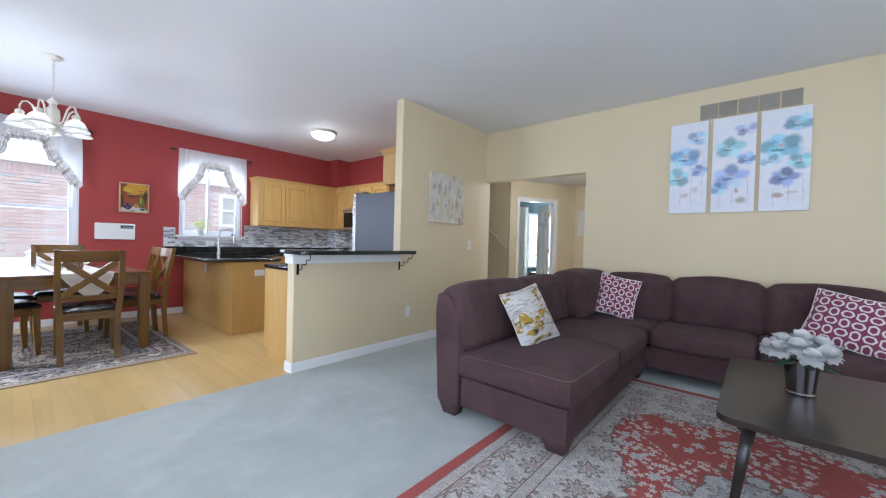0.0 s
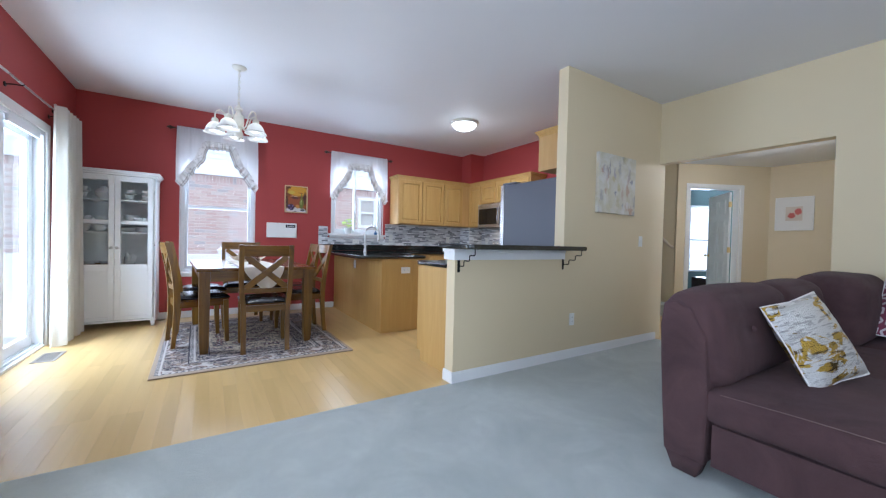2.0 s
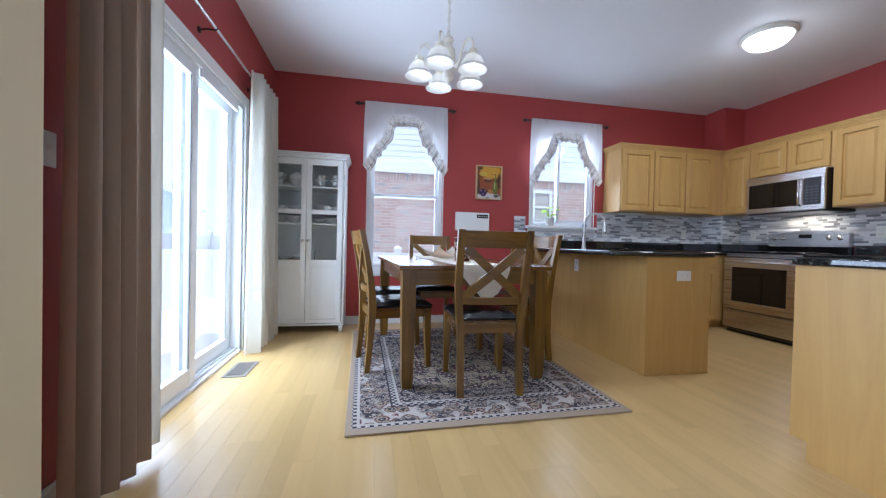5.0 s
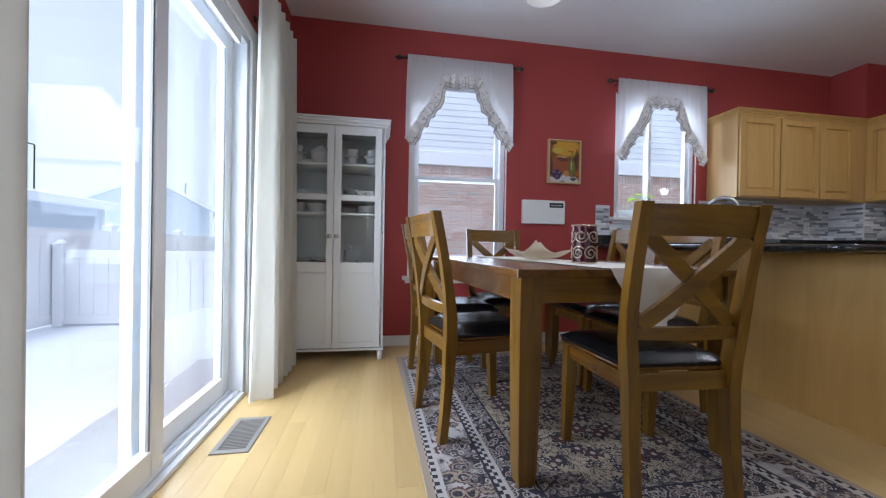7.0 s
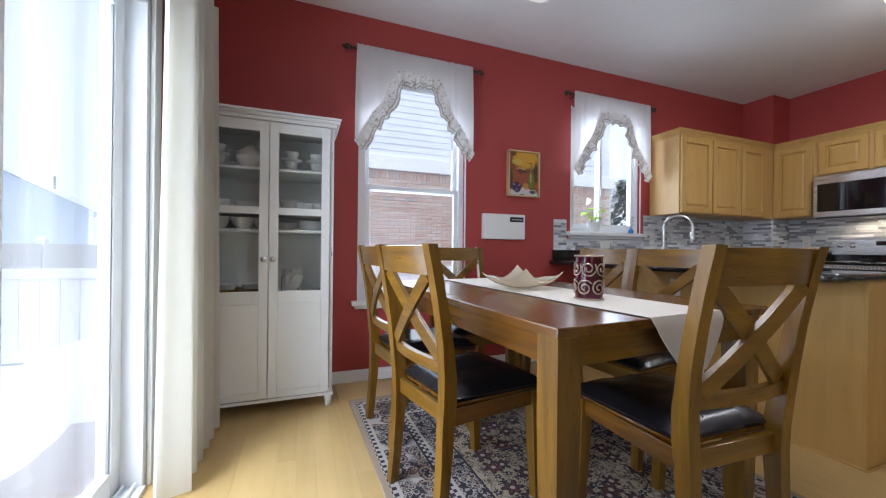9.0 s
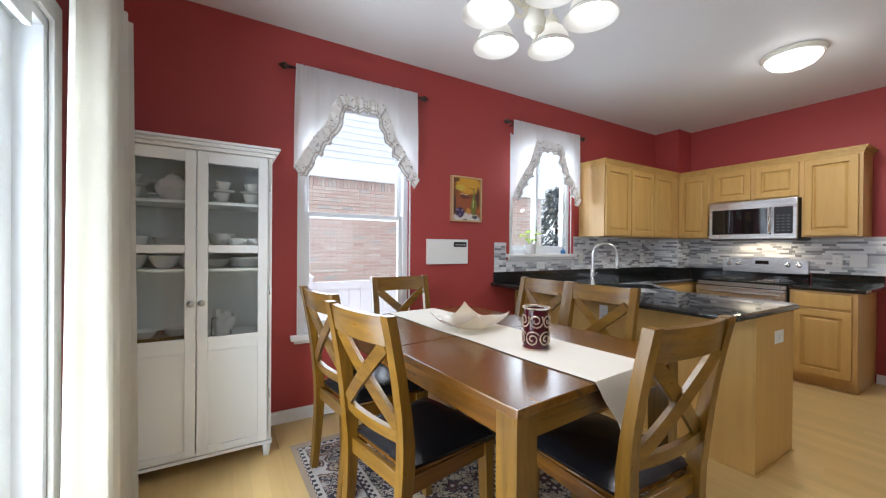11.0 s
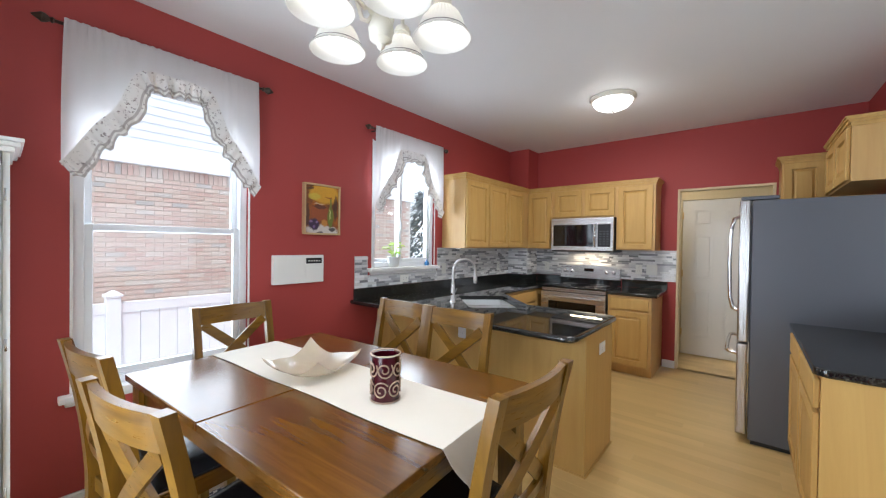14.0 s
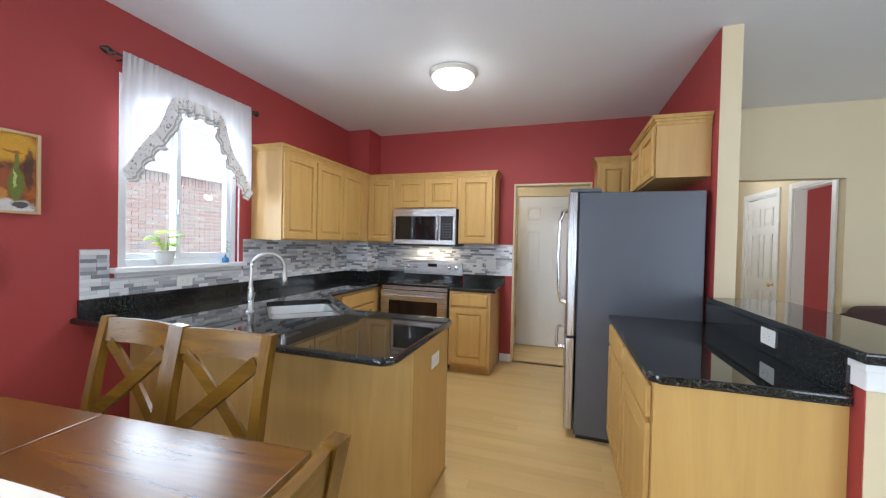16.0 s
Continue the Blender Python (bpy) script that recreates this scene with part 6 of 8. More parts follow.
for s in (-1, 1):
    tube(bm, [(0, -0.05, 0.004), (s * 0.004, -0.045, 0.11), (s * 0.004, 0.045, 0.11), (0, 0.05, 0.004)], 0.003, 6)
box(bm, -0.03, -0.05, 0, 0.03, 0.05, 0.004)
part("frame", bm, "iron_black", jug)
bm = B()
for k in range(7):
    rows = []
    for i in range(7):
        t = i / 6
        lean = (k - 3) * 0.010 * t
        hw = 0.028 + 0.030 * t * (0.6 + 0.4 * math.sin(k * 2.3))
        rows.append([bm.verts.new((-0.018 + 0.006 * k + lean + 0.006 * math.sin(u * 9 + k) * t, u * hw + 0.006 * k * t, 0.006 + (0.13 + 0.02 * math.sin(k * 1.9)) * t + 0.008 * math.cos(u * 5 + k) * t)) for u in (-1, -0.6, -0.2, 0.2, 0.6, 1)])
    for ra, rb_ in zip(rows, rows[1:]):
        for i in range(5):
            bm.faces.new((ra[i], ra[i + 1], rb_[i + 1], rb_[i]))
bmesh.ops.solidify(bm, geom=bm.faces[:], thickness=0.001)
part("napkins", bm, "mat_white", jug)
tr = thing("serving_tray", (-6.27, -1.12, SH[0] + e), "wooden tray with glass dishes in the cabinet", "tray")
bm = B()
box(bm, -0.11, -0.15, 0, 0.11, 0.15, 0.01, 0.002)
for a, b, c, dd in ((-0.11, -0.15, 0.11, -0.14), (-0.11, 0.14, 0.11, 0.15), (-0.11, -0.14, -0.10, 0.14), (0.10, -0.14, 0.11, 0.14)):
    box(bm, a, b, 0.01, c, dd, 0.035)
part("tray", bm, "oak_y", tr)
for y in (-0.07, 0.07):
    bowl((-6.27, -1.12 + y, SH[0] + 0.012), 0.06, 0.05, "small white dish on a wooden tray")


# pictures
def painting(name, base, blobs, wob=0.25, nscale=14.0, warp=0.04, edge=0.75):
    """Brushwork on a canvas: soft-edged strokes (x, z, rx, rz, colour, strength) over a ground."""
    n = Nodes(name)
    c = n.add("ShaderNodeTexCoord")
    v = c.outputs["Object"]
    wash = n.noise(v, nscale * 0.5, 4, 0.6, 0.6)
    fine = n.noise(v, nscale * 2.2, 5, 0.7, 1.0)
    col = n.mix(n.ramp(wash, (0.35, (0, 0, 0)), (0.65, (1, 1, 1))), *base)
    sep = n.add("ShaderNodeSeparateXYZ")
    swirl = n.add("ShaderNodeTexNoise", Scale=nscale * 0.75, Detail=4.0, Roughness=0.6, Distortion=0.6)
    n.link(v, swirl.inputs["Vector"])
    bend = n.add("ShaderNodeVectorMath")
    bend.operation = "MULTIPLY_ADD"
    n.link(swirl.outputs["Color"], bend.inputs[0])
    bend.inputs[1].default_value = (warp, warp, warp)
    n.link(v, bend.inputs[2])
    shift = n.add("ShaderNodeVectorMath")
    shift.operation = "SUBTRACT"
    n.link(bend.outputs[0], shift.inputs[0])
    shift.inputs[1].default_value = (warp / 2, warp / 2, warp / 2)
    n.link(shift.outputs[0], sep.inputs[0])
    for x, z, rx, rz, color, k in blobs:
        dx = n.math("DIVIDE", n.math("SUBTRACT", sep.outputs[0], x), rx)
        dz = n.math("DIVIDE", n.math("SUBTRACT", sep.outputs[2], z), rz)
        d = n.math("SQRT", n.math("ADD", n.math("MULTIPLY", dx, dx), n.math("MULTIPLY", dz, dz)))
        d = n.math("ADD", d, n.math("MULTIPLY", n.math("SUBTRACT", fine, 0.5), wob * 4))
        f = n.ramp(d, (edge, (k, k, k)), (1.05, (0, 0, 0)))
        col = n.mix(f, col, n.mix(fine, tone(color, 0.7), tone(color, 1.3)))
    n.base(col)
    n.set(Roughness=0.6)
    n.bump(fine, 0.25, 0.001)


def canvas(name, w, h, t, m, material, label, frame_mat=None):
    """A stretched canvas or framed picture in its own plane: x across, y into the wall, z up."""
    p = tagged(new(name), label, "picture")
    p.matrix_world = m
    bm = B()
    box(bm, -w / 2, -t, -h / 2, w / 2, -0.0005, h / 2, 0.002)
    part("canvas", bm, material, p)
    if frame_mat:
        bm = B()
        f = 0.014
        for a, b, z0, z1 in ((-w / 2 - f, -w / 2, -h / 2 - f, h / 2 + f), (w / 2, w / 2 + f, -h / 2 - f, h / 2 + f), (-w / 2, w / 2, -h / 2 - f, -h / 2), (-w / 2, w / 2, h / 2, h / 2 + f)):
            box(bm, a, -t - 0.012, z0, b, -0.0005, z1, 0.002)
        part("frame", bm, frame_mat, p)
    return p


painting("still_life", ((0.36, 0.10, 0.008), (0.12, 0.04, 0.012)), [
    (0.02, 0.13, 0.15, 0.09, (0.62, 0.33, 0.02), 0.9), (-0.07, 0.10, 0.06, 0.03, (0.55, 0.42, 0.05), 0.8), (0.0, -0.17, 0.16, 0.05, (0.62, 0.60, 0.58), 0.9),
    (-0.02, -0.03, 0.10, 0.075, (0.28, 0.07, 0.02), 1.0), (-0.02, 0.02, 0.07, 0.02, (0.10, 0.03, 0.02), 0.9), (-0.075, -0.12, 0.055, 0.05, (0.04, 0.02, 0.06), 1.0),
    (0.075, -0.06, 0.032, 0.095, (0.14, 0.16, 0.02), 1.0), (0.078, 0.06, 0.012, 0.05, (0.16, 0.18, 0.03), 1.0), (0.09, -0.16, 0.04, 0.015, (0.02, 0.02, 0.025), 0.9), (0.02, -0.11, 0.03, 0.035, (0.50, 0.22, 0.04), 0.9), (-0.02, -0.185, 0.03, 0.012, (0.02, 0.02, 0.03), 0.8),
    (-0.10, 0.165, 0.03, 0.012, (0.05, 0.02, 0.01), 0.8), (0.06, 0.10, 0.04, 0.008, (0.30, 0.10, 0.01), 0.9), (-0.03, 0.045, 0.05, 0.007, (0.60, 0.45, 0.30), 0.7), (-0.10, -0.10, 0.014, 0.014, (0.20, 0.12, 0.28), 0.9), (-0.07, -0.135, 0.014, 0.014, (0.16, 0.10, 0.24), 0.9), (-0.055, -0.10, 0.012, 0.012, (0.22, 0.14, 0.30), 0.9),
    (0.07, -0.03, 0.007, 0.05, (0.45, 0.50, 0.16), 0.9), (0.12, 0.02, 0.02, 0.12, (0.05, 0.02, 0.015), 0.8), (-0.13, -0.05, 0.02, 0.10, (0.05, 0.02, 0.015), 0.8), (0.10, -0.185, 0.05, 0.01, (0.60, 0.60, 0.62), 0.9)], 0.14, 30)
canvas("picture", 0.295, 0.375, 0.03, Matrix.Translation((WX, 1.06, 1.667)) @ Matrix.Rotation(radians(90), 4, "Z"), "still_life", "framed still life painting of fruit and a green bottle", "frame_gold")

wp = thing("intercom_panel", (WX + 0.0005, 0.866, 1.196), "flat ivory wall panel with a small dark display", "intercom panel", "", 90)
bm = B()
box(bm, -0.205, -0.04, -0.108, 0.205, -0.0005, 0.108, 0.006)
part("case", bm, "plastic_white", wp)
bm = B()
box(bm, 0.05, -0.0425, 0.042, 0.185, -0.0402, 0.085, 0.001)
ds = part("display", bm, "plastic_black", wp, "small dark display")
for i in range(5):
    bm = B()
    box(bm, 0.068 + i * 0.022, -0.0432, 0.058, 0.082 + i * 0.022, -0.0427, 0.066)
    part("digit_bar", bm, "mat_white", ds, smooth=False)
for i in range(11):
    bm = B()
    box(bm, -0.19, -0.0412, -0.085 + i * 0.016, 0.02, -0.0401, -0.081 + i * 0.016)
    part("speaker_groove", bm, "plastic_white", wp, smooth=False)
bm = B()
box(bm, 0.05, -0.0415, -0.085, 0.19, -0.0402, 0.02, 0.001)
part("door_flap", bm, "plastic_white", wp)

rgst = thing("floor_register", (-5.05, -1.195, 0.002), "grey metal floor vent set in the wood floor", "floor vent")
bm = B()
for a, b, c, d2 in ((-0.16, -0.075, 0.16, -0.055), (-0.16, 0.055, 0.16, 0.075), (-0.16, -0.055, -0.135, 0.055), (0.135, -0.055, 0.16, 0.055)):
    box(bm, a, b, 0.0, c, d2, 0.006, 0.001, 1)
part("frame", bm, "register_floor", rgst)
for i in range(22):
    bm = B()
    x = -0.13 + i * 0.0124
    box(bm, x, -0.0548, 0.0, x + 0.005, 0.0548, 0.005)
    part("slat", bm, "register_floor", rgst, smooth=False)
bm = B()
box(bm, -0.135, -0.055, -0.001, 0.135, 0.055, 0.0008)
part("shadow_gap", bm, "plastic_black", rgst, smooth=False)

# plant and ornament on the sill
pl = thing("potted_plant", (WX + 0.0, 1.87, W2[2] + 0.005), "small green plant in a white pot on the sill", "potted plant")
bm = B()
lathe(bm, [(0.0005, 0), (0.042, 0), (0.048, 0.01), (0.058, 0.085), (0.064, 0.09), (0.064, 0.1), (0.056, 0.1), (0.052, 0.085), (0.0005, 0.085)], steps=22)
part("pot", bm, "porcelain_pot", pl)
rnd = random.Random(7)


def leaf(bm, base, tip, w, sag):
    base, tip = Vector(base), Vector(tip)
    d = tip - base
    side = d.cross(Vector((0, 0, 1)))
    if side.length < 1e-4:
        side = Vector((1, 0, 0))
    side.normalize()
    rows = []
    for i in range(6):
        t = i / 5
        p = base + d * t + Vector((0, 0, -sag * t * t))
        ww = w * math.sin(math.pi * min(0.98, 0.08 + 0.92 * t)) ** 0.8
        rows.append((bm.verts.new(p - side * ww), bm.verts.new(p + Vector((0, 0, -0.003 * (t > 0)))), bm.verts.new(p + side * ww)))
    for a, b in zip(rows, rows[1:]):
        bm.faces.new((a[0], a[1], b[1], b[0]))
        bm.faces.new((a[1], a[2], b[2], b[1]))


for i in range(16):
    bm = B()
    a = rnd.uniform(0, 6.28)
    h = rnd.uniform(0.03, 0.16)
    r = rnd.uniform(0.04, 0.11)
    s = (0.012 * math.cos(a), 0.012 * math.sin(a), 0.085)
    q = (r * 0.55 * math.cos(a), r * 0.55 * math.sin(a), 0.10 + h)
    tube(bm, [s, ((s[0] + q[0]) / 2, (s[1] + q[1]) / 2, 0.1 + h * 0.6), q], 0.0018, 5)
    leaf(bm, q, (r * 1.2 * math.cos(a), r * 1.2 * math.sin(a), 0.10 + h + 0.01), 0.040, 0.024)
    part("leaf", bm, "leaf_green", pl, "bright green heart-shaped leaf")
vs = thing("bud_vase", (WX + 0.01, 2.34, W2[2] + 0.005), "tiny blue vase with a sprig on the sill", "vase")
bm = B()
lathe(bm, [(0.0005, 0), (0.022, 0), (0.026, 0.02), (0.022, 0.035), (0.008, 0.045), (0.007, 0.06), (0.009, 0.062)], steps=16)
part("vase", bm, "blue_plastic", vs)
bm = B()
tube(bm, [(0, 0, 0.05), (0.005, 0.01, 0.12), (0.012, 0.0, 0.17)], 0.0015, 5)
for i in range(8):
    z = 0.08 + i * 0.012
    leaf(bm, (0.005, 0.006, z), (0.005 + 0.03 * math.cos(i * 2.1), 0.006 + 0.03 * math.sin(i * 2.1), z + 0.015), 0.005, 0.004)
part("sprig", bm, "leaf_dark", vs)


# ---- living room ----
def floral_rug():
    n = Nodes("living_rug")
    c = n.add("ShaderNodeTexCoord")
    v = c.outputs["Object"]
    sep = n.add("ShaderNodeSeparateXYZ")
    n.link(v, sep.inputs[0])
    ax, ay = n.math("ABSOLUTE", sep.outputs[0]), n.math("ABSOLUTE", sep.outputs[1])
    d = n.math("MINIMUM", n.math("SUBTRACT", 1.30, ax), n.math("SUBTRACT", 1.66, ay))
    red, cream, grey, brown = (0.36, 0.068, 0.052), (0.60, 0.56, 0.51), (0.31, 0.30, 0.30), (0.16, 0.11, 0.09)
    vine = n.noise(v, 13, 4, 0.6, 2.4)
    fine = n.noise(v, 34, 3, 0.6, 1.6)
    vines = n.math("LESS_THAN", n.math("ABSOLUTE", n.math("SUBTRACT", vine, 0.5)), 0.018)
    hairs = n.math("LESS_THAN", n.math("ABSOLUTE", n.math("SUBTRACT", fine, 0.5)), 0.03)

    # pale ground drawn with grey vines, rosettes and small flowers
    ros_in, ros_line, ros_heart = flower_layer(n, v, 5.2, 8.0, 0.40, 0.35)
    sm_in, sm_line, sm_heart = flower_layer(n, v, 17.0, 5.0, 0.36, 0.9)
    lace = n.mix(n.math("MULTIPLY", hairs, 0.55), cream, grey)
    lace = n.mix(n.math("MULTIPLY", vines, 0.75), lace, brown)
    lace = n.mix(n.math("MULTIPLY", sm_in, 0.6), lace, (0.42, 0.40, 0.39))
    lace = n.mix(n.math("MULTIPLY", sm_line, 0.7), lace, grey)
    lace = n.mix(n.math("MULTIPLY", ros_in, 0.55), lace, (0.46, 0.43, 0.40))
    lace = n.mix(n.math("MULTIPLY", n.math("MULTIPLY", ros_in, hairs), 0.8), lace, brown)
    lace = n.mix(n.math("MULTIPLY", ros_line, 0.8), lace, brown)
    lace = n.mix(ros_heart, lace, (0.40, 0.28, 0.23))

    # red ground with sprays of cream flowers
    fl_in, fl_line, fl_heart = flower_layer(n, v, 21.0, 5.0, 0.46, 0.85)
    bg_in, bg_line, bg_heart = flower_layer(n, v, 7.5, 6.0, 0.34, 0.9)
    spray = n.ramp(n.noise(v, 2.6, 2, 0.5, 0.8), (0.46, (0, 0, 0)), (0.49, (1, 1, 1)))
    ground = n.mix(n.noise(v, 4, 3), tone(red, 0.85), tone(red, 1.12))
    redf = n.mix(n.math("MULTIPLY", n.math("MULTIPLY", fl_in, spray), 0.95), ground, cream)
    redf = n.mix(n.math("MULTIPLY", n.math("MULTIPLY", fl_heart, spray), 0.8), redf, (0.44, 0.35, 0.30))
    few = n.math("MULTIPLY", bg_in, n.math("GREATER_THAN", n.noise(v, 3.3, 1), 0.52))
    redf = n.mix(few, redf, (0.42, 0.43, 0.45))
    redf = n.mix(n.math("MULTIPLY", few, bg_line), redf, cream)

    # scalloped edge of the pale corners and of the middle medallion
    wob = n.math("MULTIPLY", n.math("SUBTRACT", vine, 0.5), 0.10)
    lobe = n.math("MULTIPLY", n.math("COSINE", n.math("MULTIPLY", ax, 5.4)), n.math("COSINE", n.math("MULTIPLY", ay, 5.0)))
    teeth = n.math("ABSOLUTE", n.math("MULTIPLY", n.math("SINE", n.math("MULTIPLY", ax, 21.0)), n.math("SINE", n.math("MULTIPLY", ay, 21.0))))
    limit = n.math("ADD", n.math("ADD", n.math("MULTIPLY_ADD", lobe, -0.13, 0.60), n.math("MULTIPLY", teeth, 0.07)), wob)
    past = n.math("SUBTRACT", d, limit)
    rad = n.math("SQRT", n.math("ADD", n.math("MULTIPLY", ax, ax), n.math("MULTIPLY", n.math("MULTIPLY", ay, ay), 0.55)))
    mid = n.math("SUBTRACT", rad, n.math("ADD", n.math("MULTIPLY_ADD", teeth, 0.10, 0.34), wob))
    field = n.mix(n.math("GREATER_THAN", past, 0.0), lace, redf)
    field = n.mix(n.math("LESS_THAN", mid, 0.0), field, n.mix(0.25, lace, (0.36, 0.40, 0.44)))
    rim = n.math("MAXIMUM", n.math("LESS_THAN", n.math("ABSOLUTE", past), 0.008), n.math("LESS_THAN", n.math("ABSOLUTE", mid), 0.008))
    field = n.mix(rim, field, brown)

    def step(a):
        return n.math("GREATER_THAN", d, a)
    guard = n.mix(n.math("MULTIPLY", fl_in, 0.8), n.mix(0.45, cream, grey), n.mix(fl_heart, cream, (0.34, 0.10, 0.08)))
    guard = n.mix(n.math("MULTIPLY", hairs, 0.5), guard, brown)
    col = n.mix(step(0.062), ground, brown)
    col = n.mix(step(0.067), col, guard)
    col = n.mix(step(0.125), col, brown)
    col = n.mix(step(0.131), col, lace)
    col = n.mix(step(0.37), col, brown)
    col = n.mix(step(0.376), col, guard)
    col = n.mix(step(0.43), col, brown)
    col = n.mix(step(0.436), col, field)
    pile = n.noise(v, 240, 3)
    col = n.mix(n.math("MULTIPLY", pile, 0.2), col, tone(grey, 0.6))
    n.base(col)
    n.set(Roughness=0.95)
    n.bump(pile, 0.6, 0.005)


floral_rug()
rug("rug", 1.30, 1.66, (0.245, 1.87, 0.005), "living_rug", "red and cream floral rug in front of the sofa", 0.0, 0.012)
RT = 0.0175


def cushion_block(bm, x0, y0, z0, x1, y1, z1, puff=0.03, r=0.045, n=10, sag=0.0, seed=0, tufts=()):
    """A stuffed block: rounded box whose faces bulge, with buttons pressed in at tufts (u, v on the most open face)."""
    cx, cy, cz = (x0 + x1) / 2, (y0 + y1) / 2, (z0 + z1) / 2
    hx, hy, hz = (x1 - x0) / 2, (y1 - y0) / 2, (z1 - z0) / 2
    verts = {}

    def point(i, j, k):
        key = (i, j, k)
        if key in verts:
            return verts[key]
        u, v, w = -1 + 2 * i / n, -1 + 2 * j / n, -1 + 2 * k / n
        p = Vector((u * hx, v * hy, w * hz))
        inner = Vector((max(-hx + r, min(hx - r, p.x)), max(-hy + r, min(hy - r, p.y)), max(-hz + r, min(hz - r, p.z))))
        d = p - inner
        if d.length > 1e-6:
            p = inner + d.normalized() * min(d.length, r)
        bu, bv, bw = 1 - u * u, 1 - v * v, 1 - w * w
        p.x += math.copysign(puff * bv * bw, u) * (abs(u) == 1)
        p.y += math.copysign(puff * bu * bw, v) * (abs(v) == 1)
        p.z += math.copysign(puff * bu * bv, w) * (abs(w) == 1)
        q = Vector((cx, cy, cz)) + p
        q += Vector((noise.noise((q.x * 4 + seed, q.y * 4, q.z * 4)), noise.noise((q.x * 4, q.y * 4 + seed, q.z * 4)), noise.noise((q.x * 4, q.y * 4, q.z * 4 + seed)))) * 0.008
        for tx, ty, tz in tufts:
            dd = (q - Vector((tx, ty, tz))).length
            if dd < 0.13:
                q -= (q - Vector((cx, cy, cz))).normalized() * 0.05 * (1 - dd / 0.13) ** 1.6
        verts[key] = bm.verts.new(q)
        return verts[key]
    for a in range(n):
        for b in range(n):
            for f in ((0, a, b, 0), (n, a, b, 0), (0, a, b, 1), (n, a, b, 1), (0, a, b, 2), (n, a, b, 2)):
                s, i, j, ax = f
                quad = []
                for di, dj in ((0, 0), (1, 0), (1, 1), (0, 1)):
                    t = (i + di, j + dj)
                    quad.append(point(*((s, t[0], t[1]) if ax == 0 else (t[0], s, t[1]) if ax == 1 else (t[0], t[1], s))))
                bm.faces.new(quad)


def leaning(bm, axis, pivot, angle):
    """Tip a whole mesh back about a level axis through pivot."""
    m = Matrix.Translation(pivot) @ Matrix.Rotation(radians(angle), 4, axis) @ Matrix.Translation([-c for c in pivot])
    bmesh.ops.transform(bm, matrix=m, verts=bm.verts[:])


plain("sofa_stitch", (0.22, 0.16, 0.14), 0.9, 0, 0.1, 200, 0.0)
sofa = thing("sectional_sofa", (0, 0, 0), "dark brown fabric sectional sofa with tufted back cushions", "sofa")
Z0 = RT
bm = B()
prism(bm, [(-1.30, 1.87), (-0.60, 1.87), (-0.60, 3.66), (1.9, 3.66), (1.9, 4.36), (-1.30, 4.36)], 0.085 + Z0, 0.29)
soften(bm, 0.012)
part("base", bm, "sofa_fabric", sofa)
# back frames
bm = B()
vs = prism(bm, [(-1.50, 0.0), (-1.325, 0.0), (-1.315, 0.30), (-1.335, 0.58), (-1.40, 0.70), (-1.47, 0.735), (-1.52, 0.72), (-1.535, 0.60), (-1.52, 0.3)], 0.0, 2.46)
bmesh.ops.transform(bm, matrix=Matrix.Translation((0, 4.32, 0.075 + Z0)) @ Matrix.Rotation(math.pi / 2, 4, "X"), verts=vs)
soften(bm, 0.012)
part("back_frame", bm, "sofa_fabric", sofa)
bm = B()
box(bm, -1.50, 4.20, 0.085 + Z0, 1.9, 4.385, 0.80, 0.03, 3)
part("back_frame", bm, "sofa_fabric", sofa)
# seats
for x0, y0, x1, y1 in ((-1.34, 1.86, -0.575, 2.80), (-1.34, 2.805, -0.58, 3.63), (-0.575, 3.62, 0.155, 4.22), (0.16, 3.62, 0.90, 4.22), (0.905, 3.62, 1.90, 4.22), (-1.34, 3.635, -0.58, 4.22)):
    bm = B()
    cushion_block(bm, x0, y0, 0.285, x1, y1, 0.455, 0.018, 0.045, 12, seed=x0 * 7 + y0)
    part("seat_cushion", bm, "sofa_fabric", sofa)
bm = B()
tube(bm, [(-1.27, 1.862, 0.437), (-1.0, 1.856, 0.447), (-0.75, 1.856, 0.449), (-0.62, 1.864, 0.445), (-0.583, 1.90, 0.445), (-0.574, 2.3, 0.449), (-0.575, 2.75, 0.444)], 0.0011, 5)
part("stitching", bm, "sofa_stitch", sofa, "pale seam stitching")
# back cushions
for y0, y1, tz in ((1.90, 2.80, 0.70), (2.81, 3.55, 0.70)):
    bm = B()
    tuft = [(-1.23, y0 + (y1 - y0) * k, z) for k in (0.3, 0.72) for z in (0.70,)]
    cushion_block(bm, -1.50, y0, 0.43, -1.25, y1, 0.875, 0.035, 0.075, 26, seed=y0 * 3, tufts=[(t[0] + 0.03, t[1], t[2]) for t in tuft])
    leaning(bm, "Y", (-1.30, 0, 0.43), -9)
    bc = part("back_cushion", bm, "sofa_fabric", sofa)
    for t in tuft:
        bm = B()
        lathe(bm, [(0.0005, -0.008), (0.014, -0.006), (0.015, 0.0), (0.010, 0.006), (0.0005, 0.008)], steps=12, m=Matrix.Translation((t[0] - 0.025, t[1], t[2])) @ Matrix.Rotation(math.pi / 2, 4, "Y"))
        part("button", bm, "sofa_fabric", bc)
bm = B()
cushion_block(bm, -1.50, 3.55, 0.43, -1.12, 4.33, 0.90, 0.03, 0.09, 14, seed=5)
part("back_cushion", bm, "sofa_fabric", sofa)
